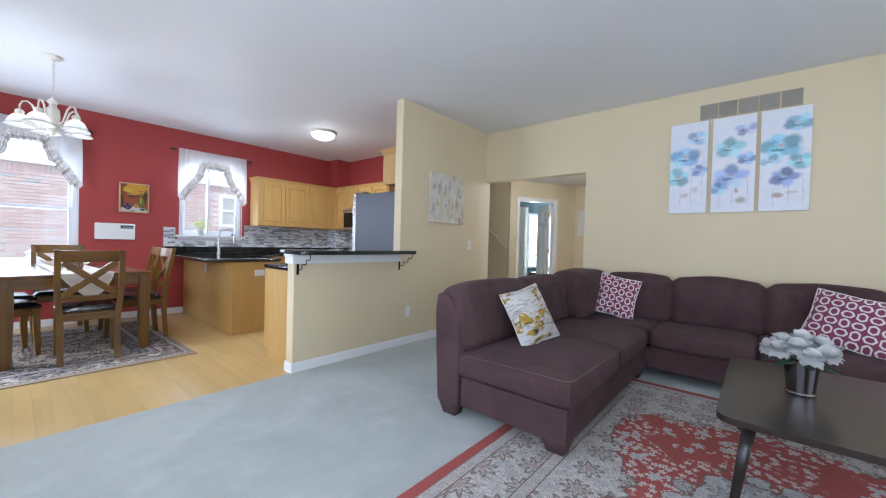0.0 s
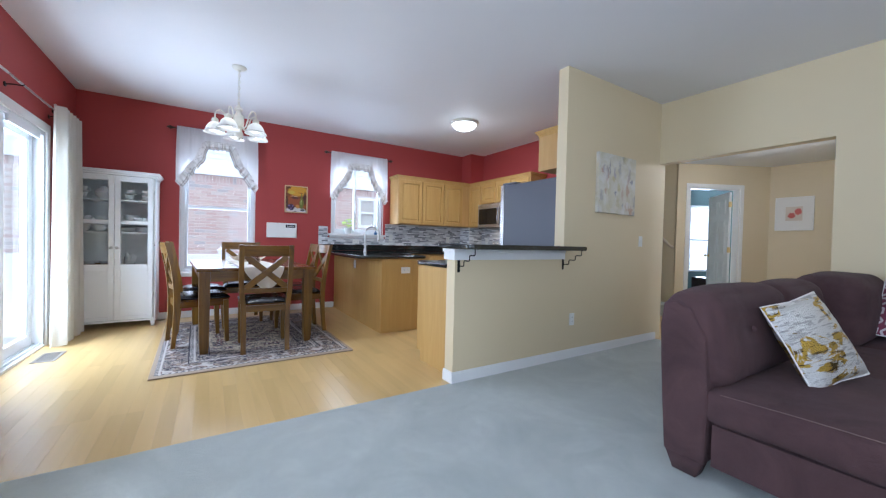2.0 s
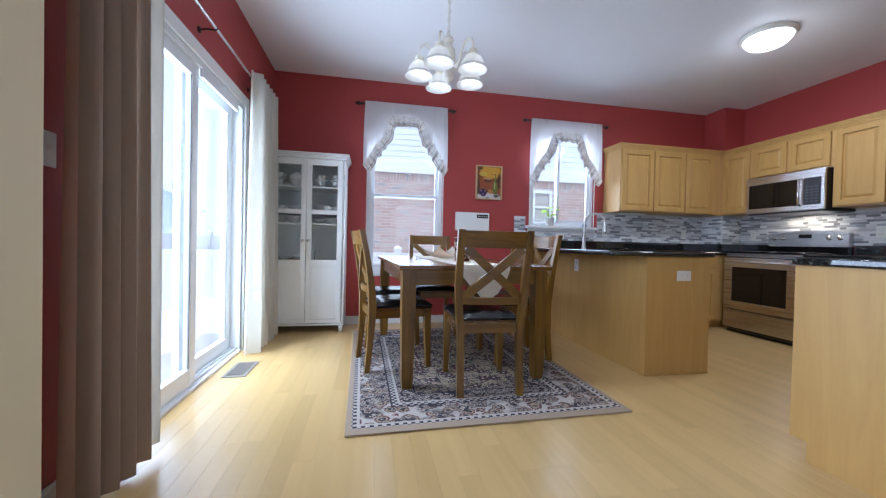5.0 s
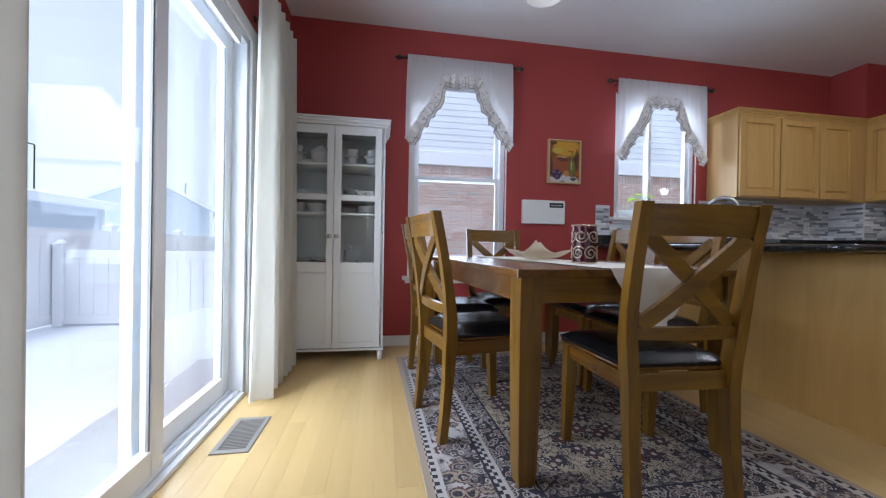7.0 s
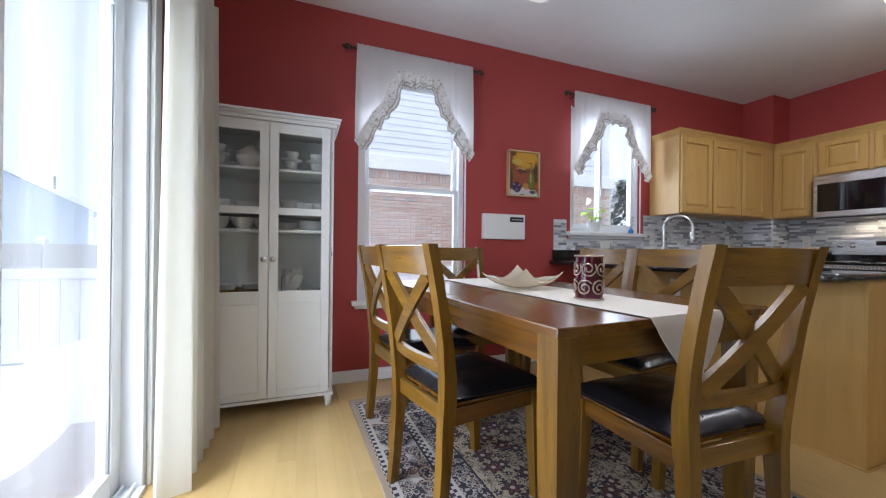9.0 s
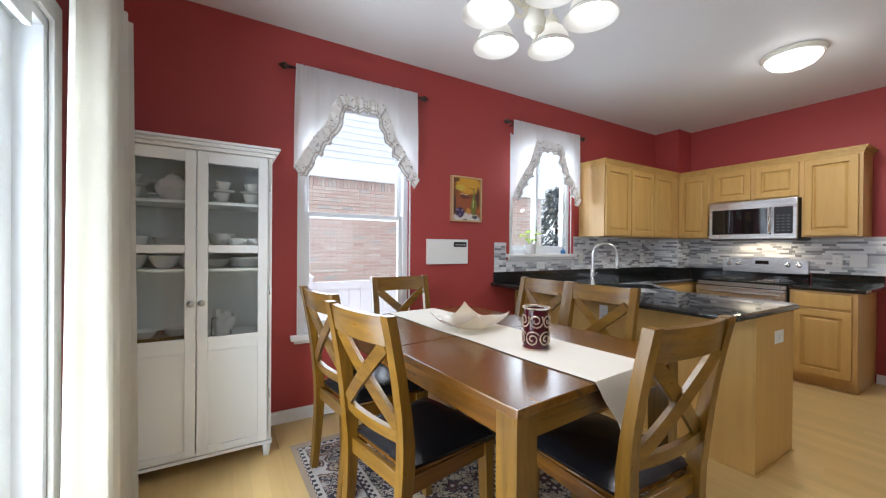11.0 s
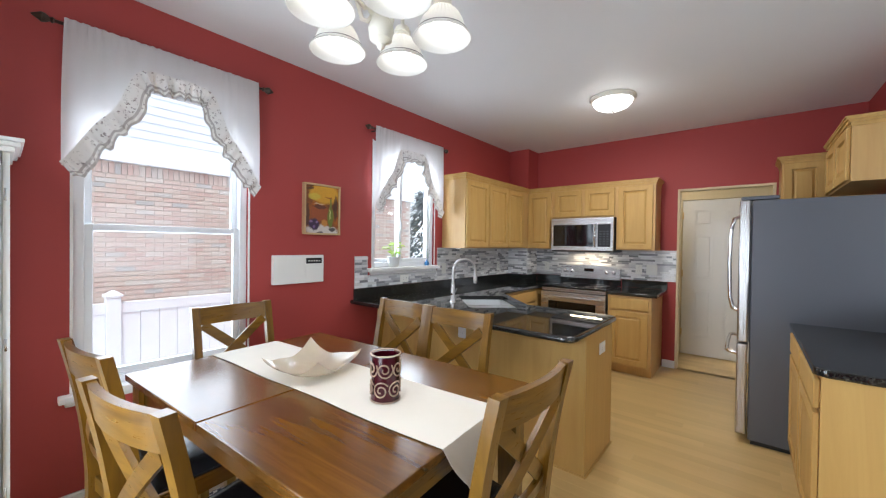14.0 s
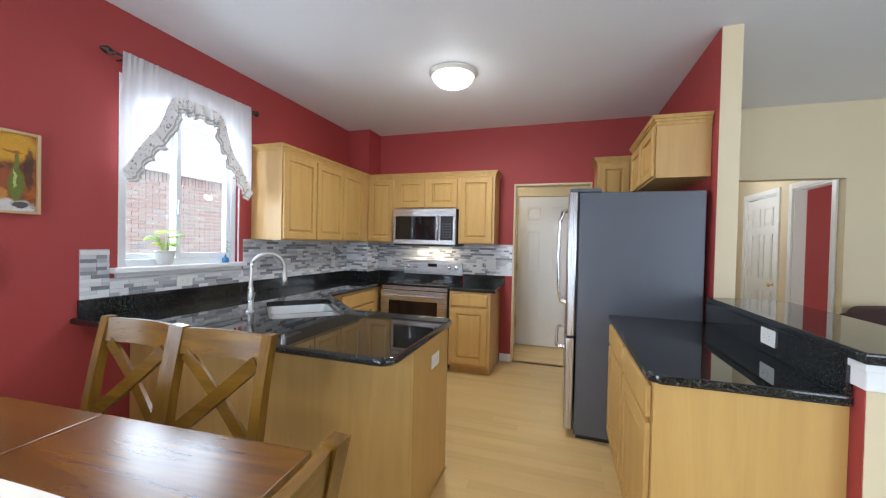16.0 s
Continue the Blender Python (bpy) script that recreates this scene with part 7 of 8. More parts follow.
for x0, x1 in ((-1.12, -0.50), (-0.495, 0.20), (0.205, 0.90), (0.905, 1.88)):
    bm = B()
    tuft = [(x0 + (x1 - x0) * k, 4.08, 0.70) for k in (0.3, 0.7)] if x0 < -1 or x0 > 0.1 else []
    cushion_block(bm, x0, 4.09, 0.43, x1, 4.31, 0.895, 0.03, 0.07, 14, seed=x0 * 5 + 1, tufts=tuft)
    leaning(bm, "X", (0, 4.12, 0.43), -6)
    part("back_cushion", bm, "sofa_fabric", sofa)
for x, y, z in ((-1.42, 1.93, 0.004), (-0.68, 1.95, RT), (-0.68, 3.58, RT), (-1.42, 4.25, 0.004), (1.8, 3.72, 0.004)):
    bm = B()
    bar(bm, [(x, y, z), (x, y, 0.10)], [0.10, 0.15], [0.07, 0.12])
    soften(bm, 0.006)
    part("foot", bm, "sofa_fabric", sofa, "fabric-covered block foot")


def lattice_print():
    n = Nodes("lattice_print")
    v = n.coords()
    sep = n.add("ShaderNodeSeparateXYZ")
    n.link(v, sep.inputs[0])
    pale, wine = (0.74, 0.68, 0.68), (0.17, 0.006, 0.045)
    gx, gz = n.math("MULTIPLY", sep.outputs[0], 14.0), n.math("MULTIPLY", sep.outputs[2], 14.0)
    par = n.math("GREATER_THAN", n.math("MODULO", n.math("ADD", n.math("ADD", n.math("FLOOR", gx), n.math("FLOOR", gz)), 100.0), 2.0), 0.5)
    fx = n.math("ABSOLUTE", n.math("SUBTRACT", n.math("FRACT", gx), 0.5))
    fz = n.math("ABSOLUTE", n.math("SUBTRACT", n.math("FRACT", gz), 0.5))
    a = n.math("ADD", fx, n.math("MULTIPLY", par, n.math("SUBTRACT", fz, fx)))
    b = n.math("SUBTRACT", n.math("ADD", fx, fz), a)
    hexa = n.math("MAXIMUM", n.math("DIVIDE", a, 0.40), n.math("DIVIDE", n.math("ADD", n.math("MULTIPLY", a, 0.75), b), 0.60))
    col = n.ramp(hexa, (0.0, wine), (0.55, wine), (0.60, pale), (0.90, pale), (0.95, wine))
    n.base(n.mix(n.math("MULTIPLY", n.noise(v, 400, 2), 0.3), col, (0.35, 0.2, 0.22)))
    n.set(Roughness=0.85, Sheen_Weight=0.2)
    n.bump(n.noise(v, 300, 3), 0.3, 0.002)


def sequin():
    n = Nodes("sequin")
    v = n.coords()
    vor = n.add("ShaderNodeTexVoronoi", Scale=150.0)
    n.link(v, vor.inputs["Vector"])
    f = n.ramp(n.noise(n.coords((0.6, 1, 1.2)), 7, 4, 0.65, 0.8), (0.52, (0, 0, 0)), (0.55, (1, 1, 1)))
    streak = n.ramp(n.noise(n.coords((6, 6, 30)), 2.2, 3, 0.6, 0.4), (0.52, (0, 0, 0)), (0.60, (1, 1, 1)))
    n.base(n.mix(n.math("MULTIPLY", streak, n.math("MULTIPLY_ADD", f, 0.5, 0.4)), n.mix(f, (0.78, 0.76, 0.72), (0.58, 0.38, 0.06)), (0.05, 0.035, 0.02)))
    n.set(Metallic=n.math("MULTIPLY_ADD", f, 0.3, 0.6), Roughness=0.28)
    n.bump(vor.outputs["Distance"], 0.9, 0.006)


lattice_print()
sequin()


def pillow(at, w, h, t, m, material, label, edge=None):
    p = tagged(new("throw_pillow"), label, "pillow", "throw pillows")
    p.matrix_world = Matrix.Translation(at) @ m
    n = 22
    bm = B()
    sides = []
    for s in (1, -1):
        g = []
        for i in range(n + 1):
            row = []
            for j in range(n + 1):
                u, v = -1 + 2 * i / n, -1 + 2 * j / n
                k = max(0, (1 - u * u)) ** 0.45 * max(0, (1 - v * v)) ** 0.45
                pin = 1 - 0.07 * (1 - abs(u)) * abs(v) ** 3 - 0.0
                pin2 = 1 - 0.07 * (1 - abs(v)) * abs(u) ** 3
                row.append((u * w / 2 * pin2, s * (t / 2 * k + 0.0005) + 0.004 * noise.noise((u * 3, v * 3, s)), (v * h / 2) * pin))
            g.append(row)
        sides.append(g)
    bv = [[[bm.verts.new(c) for c in row] for row in g] for g in sides]
    for g in bv:
        for i in range(n):
            for j in range(n):
                bm.faces.new((g[i][j], g[i + 1][j], g[i + 1][j + 1], g[i][j + 1]))
    bmesh.ops.remove_doubles(bm, verts=bm.verts[:], dist=0.009)
    part("cover", bm, material, p)
    if edge:
        bm = B()
        pts = [sides[0][i][0] for i in range(n)] + [sides[0][n][j] for j in range(n)] + [sides[0][n - i][n] for i in range(n)] + [sides[0][0][n - j] for j in range(n)]
        tube(bm, [(x, 0, z) for x, y, z in pts], 0.004, 6, True)
        part("piping", bm, edge, p)
    return p


pillow((-1.10, 2.40, 0.655), 0.36, 0.41, 0.13, pose(0, 0, 0, 0, 0, 66) @ pose(0, 0, 0, -26, 0, 0) @ pose(0, 0, 0, 0, -13, 0), "sequin", "gold and silver sequin pillow leaning on the sofa", "pillow_edge")
pillow((-0.935, 3.93, 0.675), 0.37, 0.41, 0.13, pose(0, 0, 0, 0, 0, 16) @ pose(0, 0, 0, -20, 0, 0) @ pose(0, 0, 0, 0, 12, 0), "lattice_print", "magenta and white lattice pillow on the sofa", "pillow_edge")
pillow((0.68, 3.93, 0.66), 0.50, 0.42, 0.14, pose(0, 0, 0, 0, 0, -12) @ pose(0, 0, 0, -26, 0, 0) @ pose(0, 0, 0, 0, 11, 0), "lattice_print", "large magenta and white lattice pillow on the sofa", "pillow_edge")

# coffee table
ct = thing("coffee_table", (0.40, 2.50, RT), "dark espresso wooden coffee table with splayed tapered legs", "coffee table")
bm = B()
ol = []
for sx, sy, a in ((1, 1, 0), (-1, 1, 90), (-1, -1, 180), (1, -1, 270)):
    ol += [(sx * 0.30 + 0.08 * math.cos(radians(a + 15 * i)), sy * 0.50 + 0.08 * math.sin(radians(a + 15 * i))) for i in range(7)]
prism(bm, ol, 0.415, 0.443)
soften(bm, 0.008)
part("tabletop", bm, "espresso", ct)
bm = B()
for s in (-1, 1):
    box(bm, s * 0.24 - 0.01, -0.42, 0.365, s * 0.24 + 0.01, 0.42, 0.4145, 0.002)
    box(bm, -0.229, s * 0.41 - 0.01, 0.365, 0.229, s * 0.41 + 0.01, 0.4145, 0.002)
part("apron", bm, "espresso", ct)
for sx in (-1, 1):
    for sy in (-1, 1):
        bm = B()
        bar(bm, [(sx * 0.315, sy * 0.515, 0), (sx * 0.262, sy * 0.435, 0.4145)], [0.028, 0.052], [0.028, 0.052])
        soften(bm, 0.005)
        part("leg", bm, "espresso", ct)
fl = thing("flower_pot", (0.32, 2.52, RT + 0.444), "white artificial flowers in a shiny dark metal pot", "flowers")
bm = B()
lathe(bm, [(0.0005, 0.0), (0.058, 0.0), (0.06, 0.006), (0.054, 0.014), (0.056, 0.03), (0.068, 0.15), (0.071, 0.165), (0.066, 0.165), (0.06, 0.15), (0.0005, 0.14)], steps=32)
part("pot", bm, "pot_steel", fl, "polished dark metal pot")
rnd = random.Random(11)
heads = [(0, 0, 0.262), (0.07, 0.02, 0.24), (-0.07, 0.01, 0.24), (0.02, 0.075, 0.235), (-0.02, -0.075, 0.235), (0.08, -0.06, 0.21), (-0.085, -0.06, 0.21), (-0.06, 0.07, 0.225), (0.10, 0.06, 0.205), (-0.115, 0.02, 0.195), (0.025, -0.105, 0.20)]
for hx, hy, hz in heads:
    bm = B()
    for ring in range(8):
        el = radians(-35 + 17 * ring)
        count = max(4, int(12 * math.cos(el)))
        for i in range(count):
            a = 2 * math.pi * i / count + ring * 0.45 + rnd.uniform(-0.2, 0.2)
            out = Vector((math.cos(a) * math.cos(el), math.sin(a) * math.cos(el), math.sin(el)))
            c = Vector((hx, hy, hz + 0.005))
            tip = c + out * rnd.uniform(0.044, 0.058) + Vector((0, 0, 0.006))
            leaf(bm, c + out * 0.012, tip, 0.026, rnd.uniform(0.004, 0.016))
    bmesh.ops.solidify(bm, geom=bm.faces[:], thickness=0.0012)
    part("blossom", bm, "petal_white", fl, "full white blossom")
for i in range(7):
    bm = B()
    a = 0.9 * i + 0.4
    leaf(bm, (0.04 * math.cos(a), 0.04 * math.sin(a), 0.16), (0.15 * math.cos(a), 0.15 * math.sin(a), 0.155 + 0.01 * (i % 3)), 0.028, 0.02)
    bmesh.ops.solidify(bm, geom=bm.faces[:], thickness=0.001)
    part("leaf", bm, "leaf_dark", fl, "dark green leaf")
bm = B()
for hx, hy, hz in heads:
    tube(bm, [(hx * 0.2, hy * 0.2, 0.13), (hx * 0.7, hy * 0.7, hz - 0.03)], 0.003, 5)
part("stems", bm, "leaf_dark", fl)

# wall art
W = (0.80, 0.79, 0.81)
blue, teal, slate, tan, stem = (0.16, 0.34, 0.55), (0.20, 0.45, 0.50), (0.12, 0.17, 0.36), (0.42, 0.34, 0.26), (0.42, 0.42, 0.46)


def blossoms(spec, stems):
    """Watery blooms: pale outer petals, fuller inner ones, dark strokes and a warm heart."""
    out = []
    for x, z0, z1 in stems:
        out.append((x, (z0 + z1) / 2, 0.0035, (z1 - z0) / 2, stem, 0.6))
    for x, z, r, c in spec:
        r *= 1.22
        turn = 40 * x + 25 * z
        for k in range(5):
            a = turn + 1.257 * k
            out.append((x + 0.58 * r * math.cos(a), z + 0.44 * r * math.sin(a), r * (0.52 + 0.12 * (k % 2)), r * (0.40 + 0.10 * (k % 3)), tone(c, (1.7, 1.0, 2.1, 1.3, 0.75)[k]), (0.65, 0.8, 0.6, 0.75, 0.8)[k]))
        out += [(x - r * 0.12, z - r * 0.22, r * 0.40, r * 0.09, tone(c, 0.4), 0.7), (x, z + r * 0.04, r * 0.17, r * 0.12, (0.45, 0.32, 0.28), 0.7)]
    return out


painting("flowers_a", (W, (0.72, 0.74, 0.79)), blossoms([(0.07, 0.29, 0.075, (0.30, 0.45, 0.66)), (-0.03, 0.11, 0.11, blue), (-0.09, -0.09, 0.095, teal), (0.09, -0.03, 0.06, (0.20, 0.28, 0.55))], [(0.12, -0.40, 0.2), (-0.06, -0.43, -0.16), (0.03, -0.42, 0.02)]) + [(-0.02, -0.27, 0.045, 0.03, (0.55, 0.48, 0.44), 0.7), (0.06, -0.22, 0.03, 0.035, (0.52, 0.50, 0.50), 0.6)], 0.10, 26, 0.04, 0.5)
painting("flowers_b", (W, (0.74, 0.76, 0.80)), blossoms([(0.09, 0.32, 0.07, (0.34, 0.38, 0.60)), (-0.03, 0.16, 0.095, teal), (0.10, 0.04, 0.062, (0.15, 0.28, 0.52)), (-0.02, -0.11, 0.11, (0.24, 0.33, 0.62)), (-0.11, -0.22, 0.06, blue)], [(0.11, -0.42, -0.05), (0.0, -0.43, -0.2), (-0.1, -0.43, -0.28)]) + [(0.06, -0.34, 0.045, 0.035, tan, 0.75), (0.03, -0.25, 0.018, 0.03, (0.25, 0.25, 0.32), 0.7)], 0.10, 26, 0.04, 0.5)
painting("flowers_c", (W, (0.73, 0.75, 0.79)), blossoms([(0.08, 0.31, 0.08, (0.16, 0.34, 0.45)), (-0.03, 0.12, 0.12, (0.13, 0.36, 0.46)), (0.10, -0.02, 0.075, teal), (-0.10, 0.0, 0.06, (0.34, 0.50, 0.58)), (0.0, -0.15, 0.085, slate)], [(0.12, -0.43, -0.1), (0.03, -0.43, -0.2), (-0.07, -0.43, -0.2)]) + [(-0.04, -0.31, 0.05, 0.032, tan, 0.85), (0.05, -0.29, 0.05, 0.015, (0.50, 0.46, 0.40), 0.6)], 0.10, 26, 0.04, 0.5)
for x, w, nm in ((-0.425, 0.315, "flowers_a"), (-0.07, 0.322, "flowers_b"), (0.288, 0.33, "flowers_c")):
    canvas("picture", w, 0.90, 0.03, Matrix.Translation((x, NY, 1.978)), nm, "tall white canvas painted with pale blue flowers")
rnd = random.Random(14)
DABS = ((0.62, 0.58, 0.44), (0.70, 0.68, 0.64), (0.24, 0.24, 0.27), (0.50, 0.44, 0.22), (0.34, 0.32, 0.36), (0.44, 0.26, 0.16), (0.66, 0.62, 0.52))
dabs = []
for i in range(46):
    x, z = rnd.uniform(-0.32, 0.32), rnd.uniform(-0.30, 0.30)
    c = DABS[5] if x > 0.17 and rnd.random() < 0.5 else rnd.choice(DABS)
    dabs.append((x, z, rnd.uniform(0.015, 0.05), rnd.uniform(0.03, 0.10), c, rnd.uniform(0.5, 0.85)))
painting("abstract_garden", ((0.56, 0.52, 0.38), (0.66, 0.64, 0.58)), dabs, 0.34, 20, 0.09, 0.5)
canvas("picture", 0.64, 0.60, 0.035, Matrix.Translation((HX1, 3.53, 1.715)) @ Matrix.Rotation(radians(90), 4, "Z"), "abstract_garden", "square abstract canvas in grey, green and rust")
vt = thing("wall_vent", (0.025, NY, 2.517), "row of five tan metal return air grilles", "wall vent")
for k in range(5):
    bm = B()
    x = -0.37 + k * 0.149
    for a, b, c, d2 in ((x, 0.0, 0.14, 0.010), (x, 0.137, 0.14, 0.147), (x, 0.010, 0.008, 0.137), (x + 0.132, 0.010, 0.008, 0.137)):
        box(bm, a, -0.008, b - 0.0735, a + c, -0.0005, d2 - 0.0735, 0.001, 1)
    gr = part("frame", bm, "register_tan", vt)
    bm = B()
    box(bm, x + 0.008, -0.003, -0.0635, x + 0.132, -0.0005, 0.0635)
    part("backing", bm, "slat_grey", gr, smooth=False)
    for i in range(10):
        bm = B()
        z = -0.06 + i * 0.0125
        box(bm, x + 0.008, -0.0075, z, x + 0.132, -0.0032, z + 0.006)
        part("slat", bm, "register_tan", gr, smooth=False)

# hall things
hr = thing("handrail", (-3.62, 6.345, 0), "pale wooden handrail on the stair wall", "handrail")
bm = B()
tube(bm, [(0.0, -0.06, 1.08), (-0.04, -0.06, 1.10), (-0.32, -0.06, 1.37), (-1.8, -0.06, 2.35)], 0.022, 10)
part("rail", bm, "rail_wood", hr)
for x, z in ((-0.2, 1.235), (-1.2, 1.93)):
    bm = B()
    tube(bm, [(x, -0.0005, z - 0.06), (x, -0.05, z - 0.06), (x, -0.06, z - 0.02)], 0.007, 6)
    part("bracket", bm, "brass", hr)
st = thing("staircase", (-3.60, 5.80, 0), "carpeted stairs rising beside the hall", "stairs")
for i in range(7):
    bm = B()
    box(bm, -0.27 * (i + 1), -0.50, 0.0, -0.27 * i, 0.54, 0.18 * (i + 1), 0.015, 2)
    part("step", bm, "carpet", st)
painting("red_coral", ((0.66, 0.58, 0.50), (0.70, 0.63, 0.55)), [(-0.03, -0.03, 0.05, 0.05, (0.50, 0.06, 0.05), 0.9), (0.05, 0.03, 0.05, 0.06, (0.55, 0.08, 0.07), 0.9)], 0.25, 30)
pm = Matrix.Translation((-2.54, 7.75, 1.66))
hp = canvas("picture", 0.43, 0.50, 0.02, pm, "mat_white", "white framed picture with a small red motif", "paint_white")
bm = B()
box(bm, -0.10, -0.0225, -0.11, 0.10, -0.0205, 0.11)
part("print", bm, "red_coral", hp, "small red coral print")
ot = thing("ottoman", (0, 0, 0), "dark brown leather ottoman in the den", "ottoman")
ot.matrix_world = DM @ pose(2.12, 1.75, 0.004)
bm = B()
cushion_block(bm, -0.26, -0.26, 0.09, 0.26, 0.26, 0.46, 0.012, 0.03, 8)
part("body", bm, "ottoman_leather", ot)
for sx in (-1, 1):
    for sy in (-1, 1):
        bm = B()
        bar(bm, [(sx * 0.2, sy * 0.2, 0), (sx * 0.2, sy * 0.2, 0.1)], [0.03, 0.045], [0.03, 0.045])
        part("foot", bm, "espresso", ot)
dc = thing("curtain", (0, 0, 0), "pale curtain panel beside the den window", "curtain")
dc.matrix_world = DM @ pose(1.9, 2.22, 0.0)
part("cloth", drape("cloth", -0.25, 0.02, 0.0, 0.03, 2.2, 3, 0.04, "curtain_white", 0.1, seed=12), "curtain_white", dc)
bm = B()
box(bm, -0.9, 0.11, -0.011, 3.5, 2.3, 0.004, m=DM)
structure("floor_den", bm, "carpet", "pale den carpet", "carpet")

# ---- outside ----
bm = B()
box(bm, -400, -400, -0.5, 400, 400, -0.28)
structure("ground", bm, "snow", "snow-covered ground around the house", "ground")
bm = B()
rows = []
for j in range(13):
    v = j / 12
    row = []
    for i in range(61):
        u = i / 60
        x = -16 + 18 * u
        y = -3.2 + 1.55 * v
        z = -0.06 + 0.05 * noise.noise((x * 0.9, y * 0.9, 0)) - 0.22 * max(0, v - 0.62) / 0.38 * (0.7 + 0.3 * noise.noise((x * 2.5, 3, 0)))
        row.append(bm.verts.new((x, y, z if 0 < j else -0.3)))
    rows.append(row)
for a, b in zip(rows, rows[1:]):
    for i in range(60):
        bm.faces.new((a[i], a[i + 1], b[i + 1], b[i]))
structure("snow_drift", bm, "snow", "drifted snow beside the patio", "snow", True)
plain("patio_concrete", (0.56, 0.57, 0.57), 0.8, 0, 0.15, 60, 0.3, 1.2)
bm = B()
box(bm, -6.6, -2.15, -0.28, -2.0, SY - 0.16, -0.10)
structure("patio", bm, "patio_concrete", "damp grey concrete patio cleared of snow", "patio")
bm = B()
box(bm, -6.9, -2.62, -0.28, -2.0, -2.16, -0.155)
structure("path", bm, "patio_concrete", "grey path showing through the snow", "path")


def vinyl_fence(at, length, rz, top, label, lattice=False, step=2.0):
    f = thing("fence", at, label, "fence", "garden fences", rz)
    k = 0
    x = 0.0
    while x < length:
        bm = B()
        box(bm, x - 0.06, -0.06, -0.28, x + 0.06, 0.06, top + 0.06, 0.006)
        p = part("post", bm, "fence_vinyl", f)
        bm = B()
        box(bm, x - 0.075, -0.075, top + 0.06, x + 0.075, 0.075, top + 0.09, 0.008)
        lathe(bm, [(0.06, 0), (0.05, 0.02), (0.0005, 0.045)], (x, 0, top + 0.09), steps=12)
        part("cap", bm, "snow", p, "snow-topped post cap")
        hi = top - (0.32 if lattice else 0.0)
        bm = B()
        for z0, z1 in ((-0.25, -0.13), (hi - 0.11, hi)):
            box(bm, x + 0.06, -0.03, z0, min(length, x + step) - 0.06, 0.03, z1, 0.004)
        if lattice:
            box(bm, x + 0.06, -0.03, top - 0.05, min(length, x + step) - 0.06, 0.03, top, 0.004)
        part("rail", bm, "fence_vinyl", f)
        n = int((step - 0.12) / 0.165)
        for i in range(n):
            bm = B()
            a = x + 0.06 + i * (step - 0.12) / n
            box(bm, a + 0.002, -0.018, -0.13, a + (step - 0.12) / n - 0.002, 0.018, hi - 0.11)
            part("board", bm, "fence_vinyl", f, smooth=False)
        if lattice:
            bm = B()
            i = 0
            while i * 0.09 < step:
                a = x + 0.06 + i * 0.09
                for s in (1, -1):
                    tube(bm, [(a, 0.008 * s, hi if s > 0 else top - 0.05), (min(a + 0.27, x + step - 0.06), 0.008 * s, top - 0.05 if s > 0 else hi)], 0.012, 4)
                i += 1
            part("lattice", bm, "fence_vinyl", f)
        x += step
        k += 1
    return f


vinyl_fence((-30.0, -4.9, 0), 32.0, 0, 1.02, "white vinyl privacy fence behind the snowy yard")
vinyl_fence((-8.95, -4.8, 0), 14.8, 90, 0.74, "low white vinyl fence between the houses", False, 2.4825)

nh = thing("neighbour_house", (-10.5, 0, 0), "neighbouring brick house with pale siding and snowy eaves", "house")
bm = B()
box(bm, -6.0, -3.2, -0.28, -0.012, 6.15, 2.47)
part("wall", bm, "mortar", nh)
bm = B()
box(bm, -0.11, -3.25, 2.47, 0.06, 6.2, 2.74, 0.01)
part("frieze", bm, "fence_vinyl", nh, "bright white frieze board")
for i in range(24):
    bm = B()
    z = 2.74 + i * 0.125
    vs = [bm.verts.new((x, y, zz)) for x, zz in ((-0.10, z), (-0.056, z), (-0.066, z + 0.127), (-0.10, z + 0.127)) for y in (-3.2, 6.15)]
    a = vs
    for q in ((0, 1, 3, 2), (2, 3, 5, 4), (4, 5, 7, 6), (6, 7, 1, 0), (0, 2, 4, 6), (1, 7, 5, 3)):
        bm.faces.new([a[t] for t in q])
    part("siding_board", bm, "siding_white", nh, smooth=False)
bm = B()
box(bm, -6.0, -3.6, 5.75, 0.3, 6.4, 5.95)
part("roof", bm, "roof_snowy", nh)
for y0 in (3.45,):
    bm = B()
    for a, b, z0, z1 in ((y0, y0 + 0.06, 1.42, 2.25), (y0 + 0.44, y0 + 0.5, 1.42, 2.25), (y0 + 0.06, y0 + 0.44, 1.42, 1.5), (y0 + 0.06, y0 + 0.44, 2.18, 2.25), (y0 + 0.06, y0 + 0.44, 1.82, 1.87)):
        box(bm, -0.03, a, z0, 0.03, b, z1, 0.004)
    w = part("window", bm, "fence_vinyl", nh, "white framed window")
    bm = B()
    box(bm, -0.009, y0 + 0.05, 1.49, -0.004, y0 + 0.45, 2.19)
    part("pane", bm, "glass_clear", w)


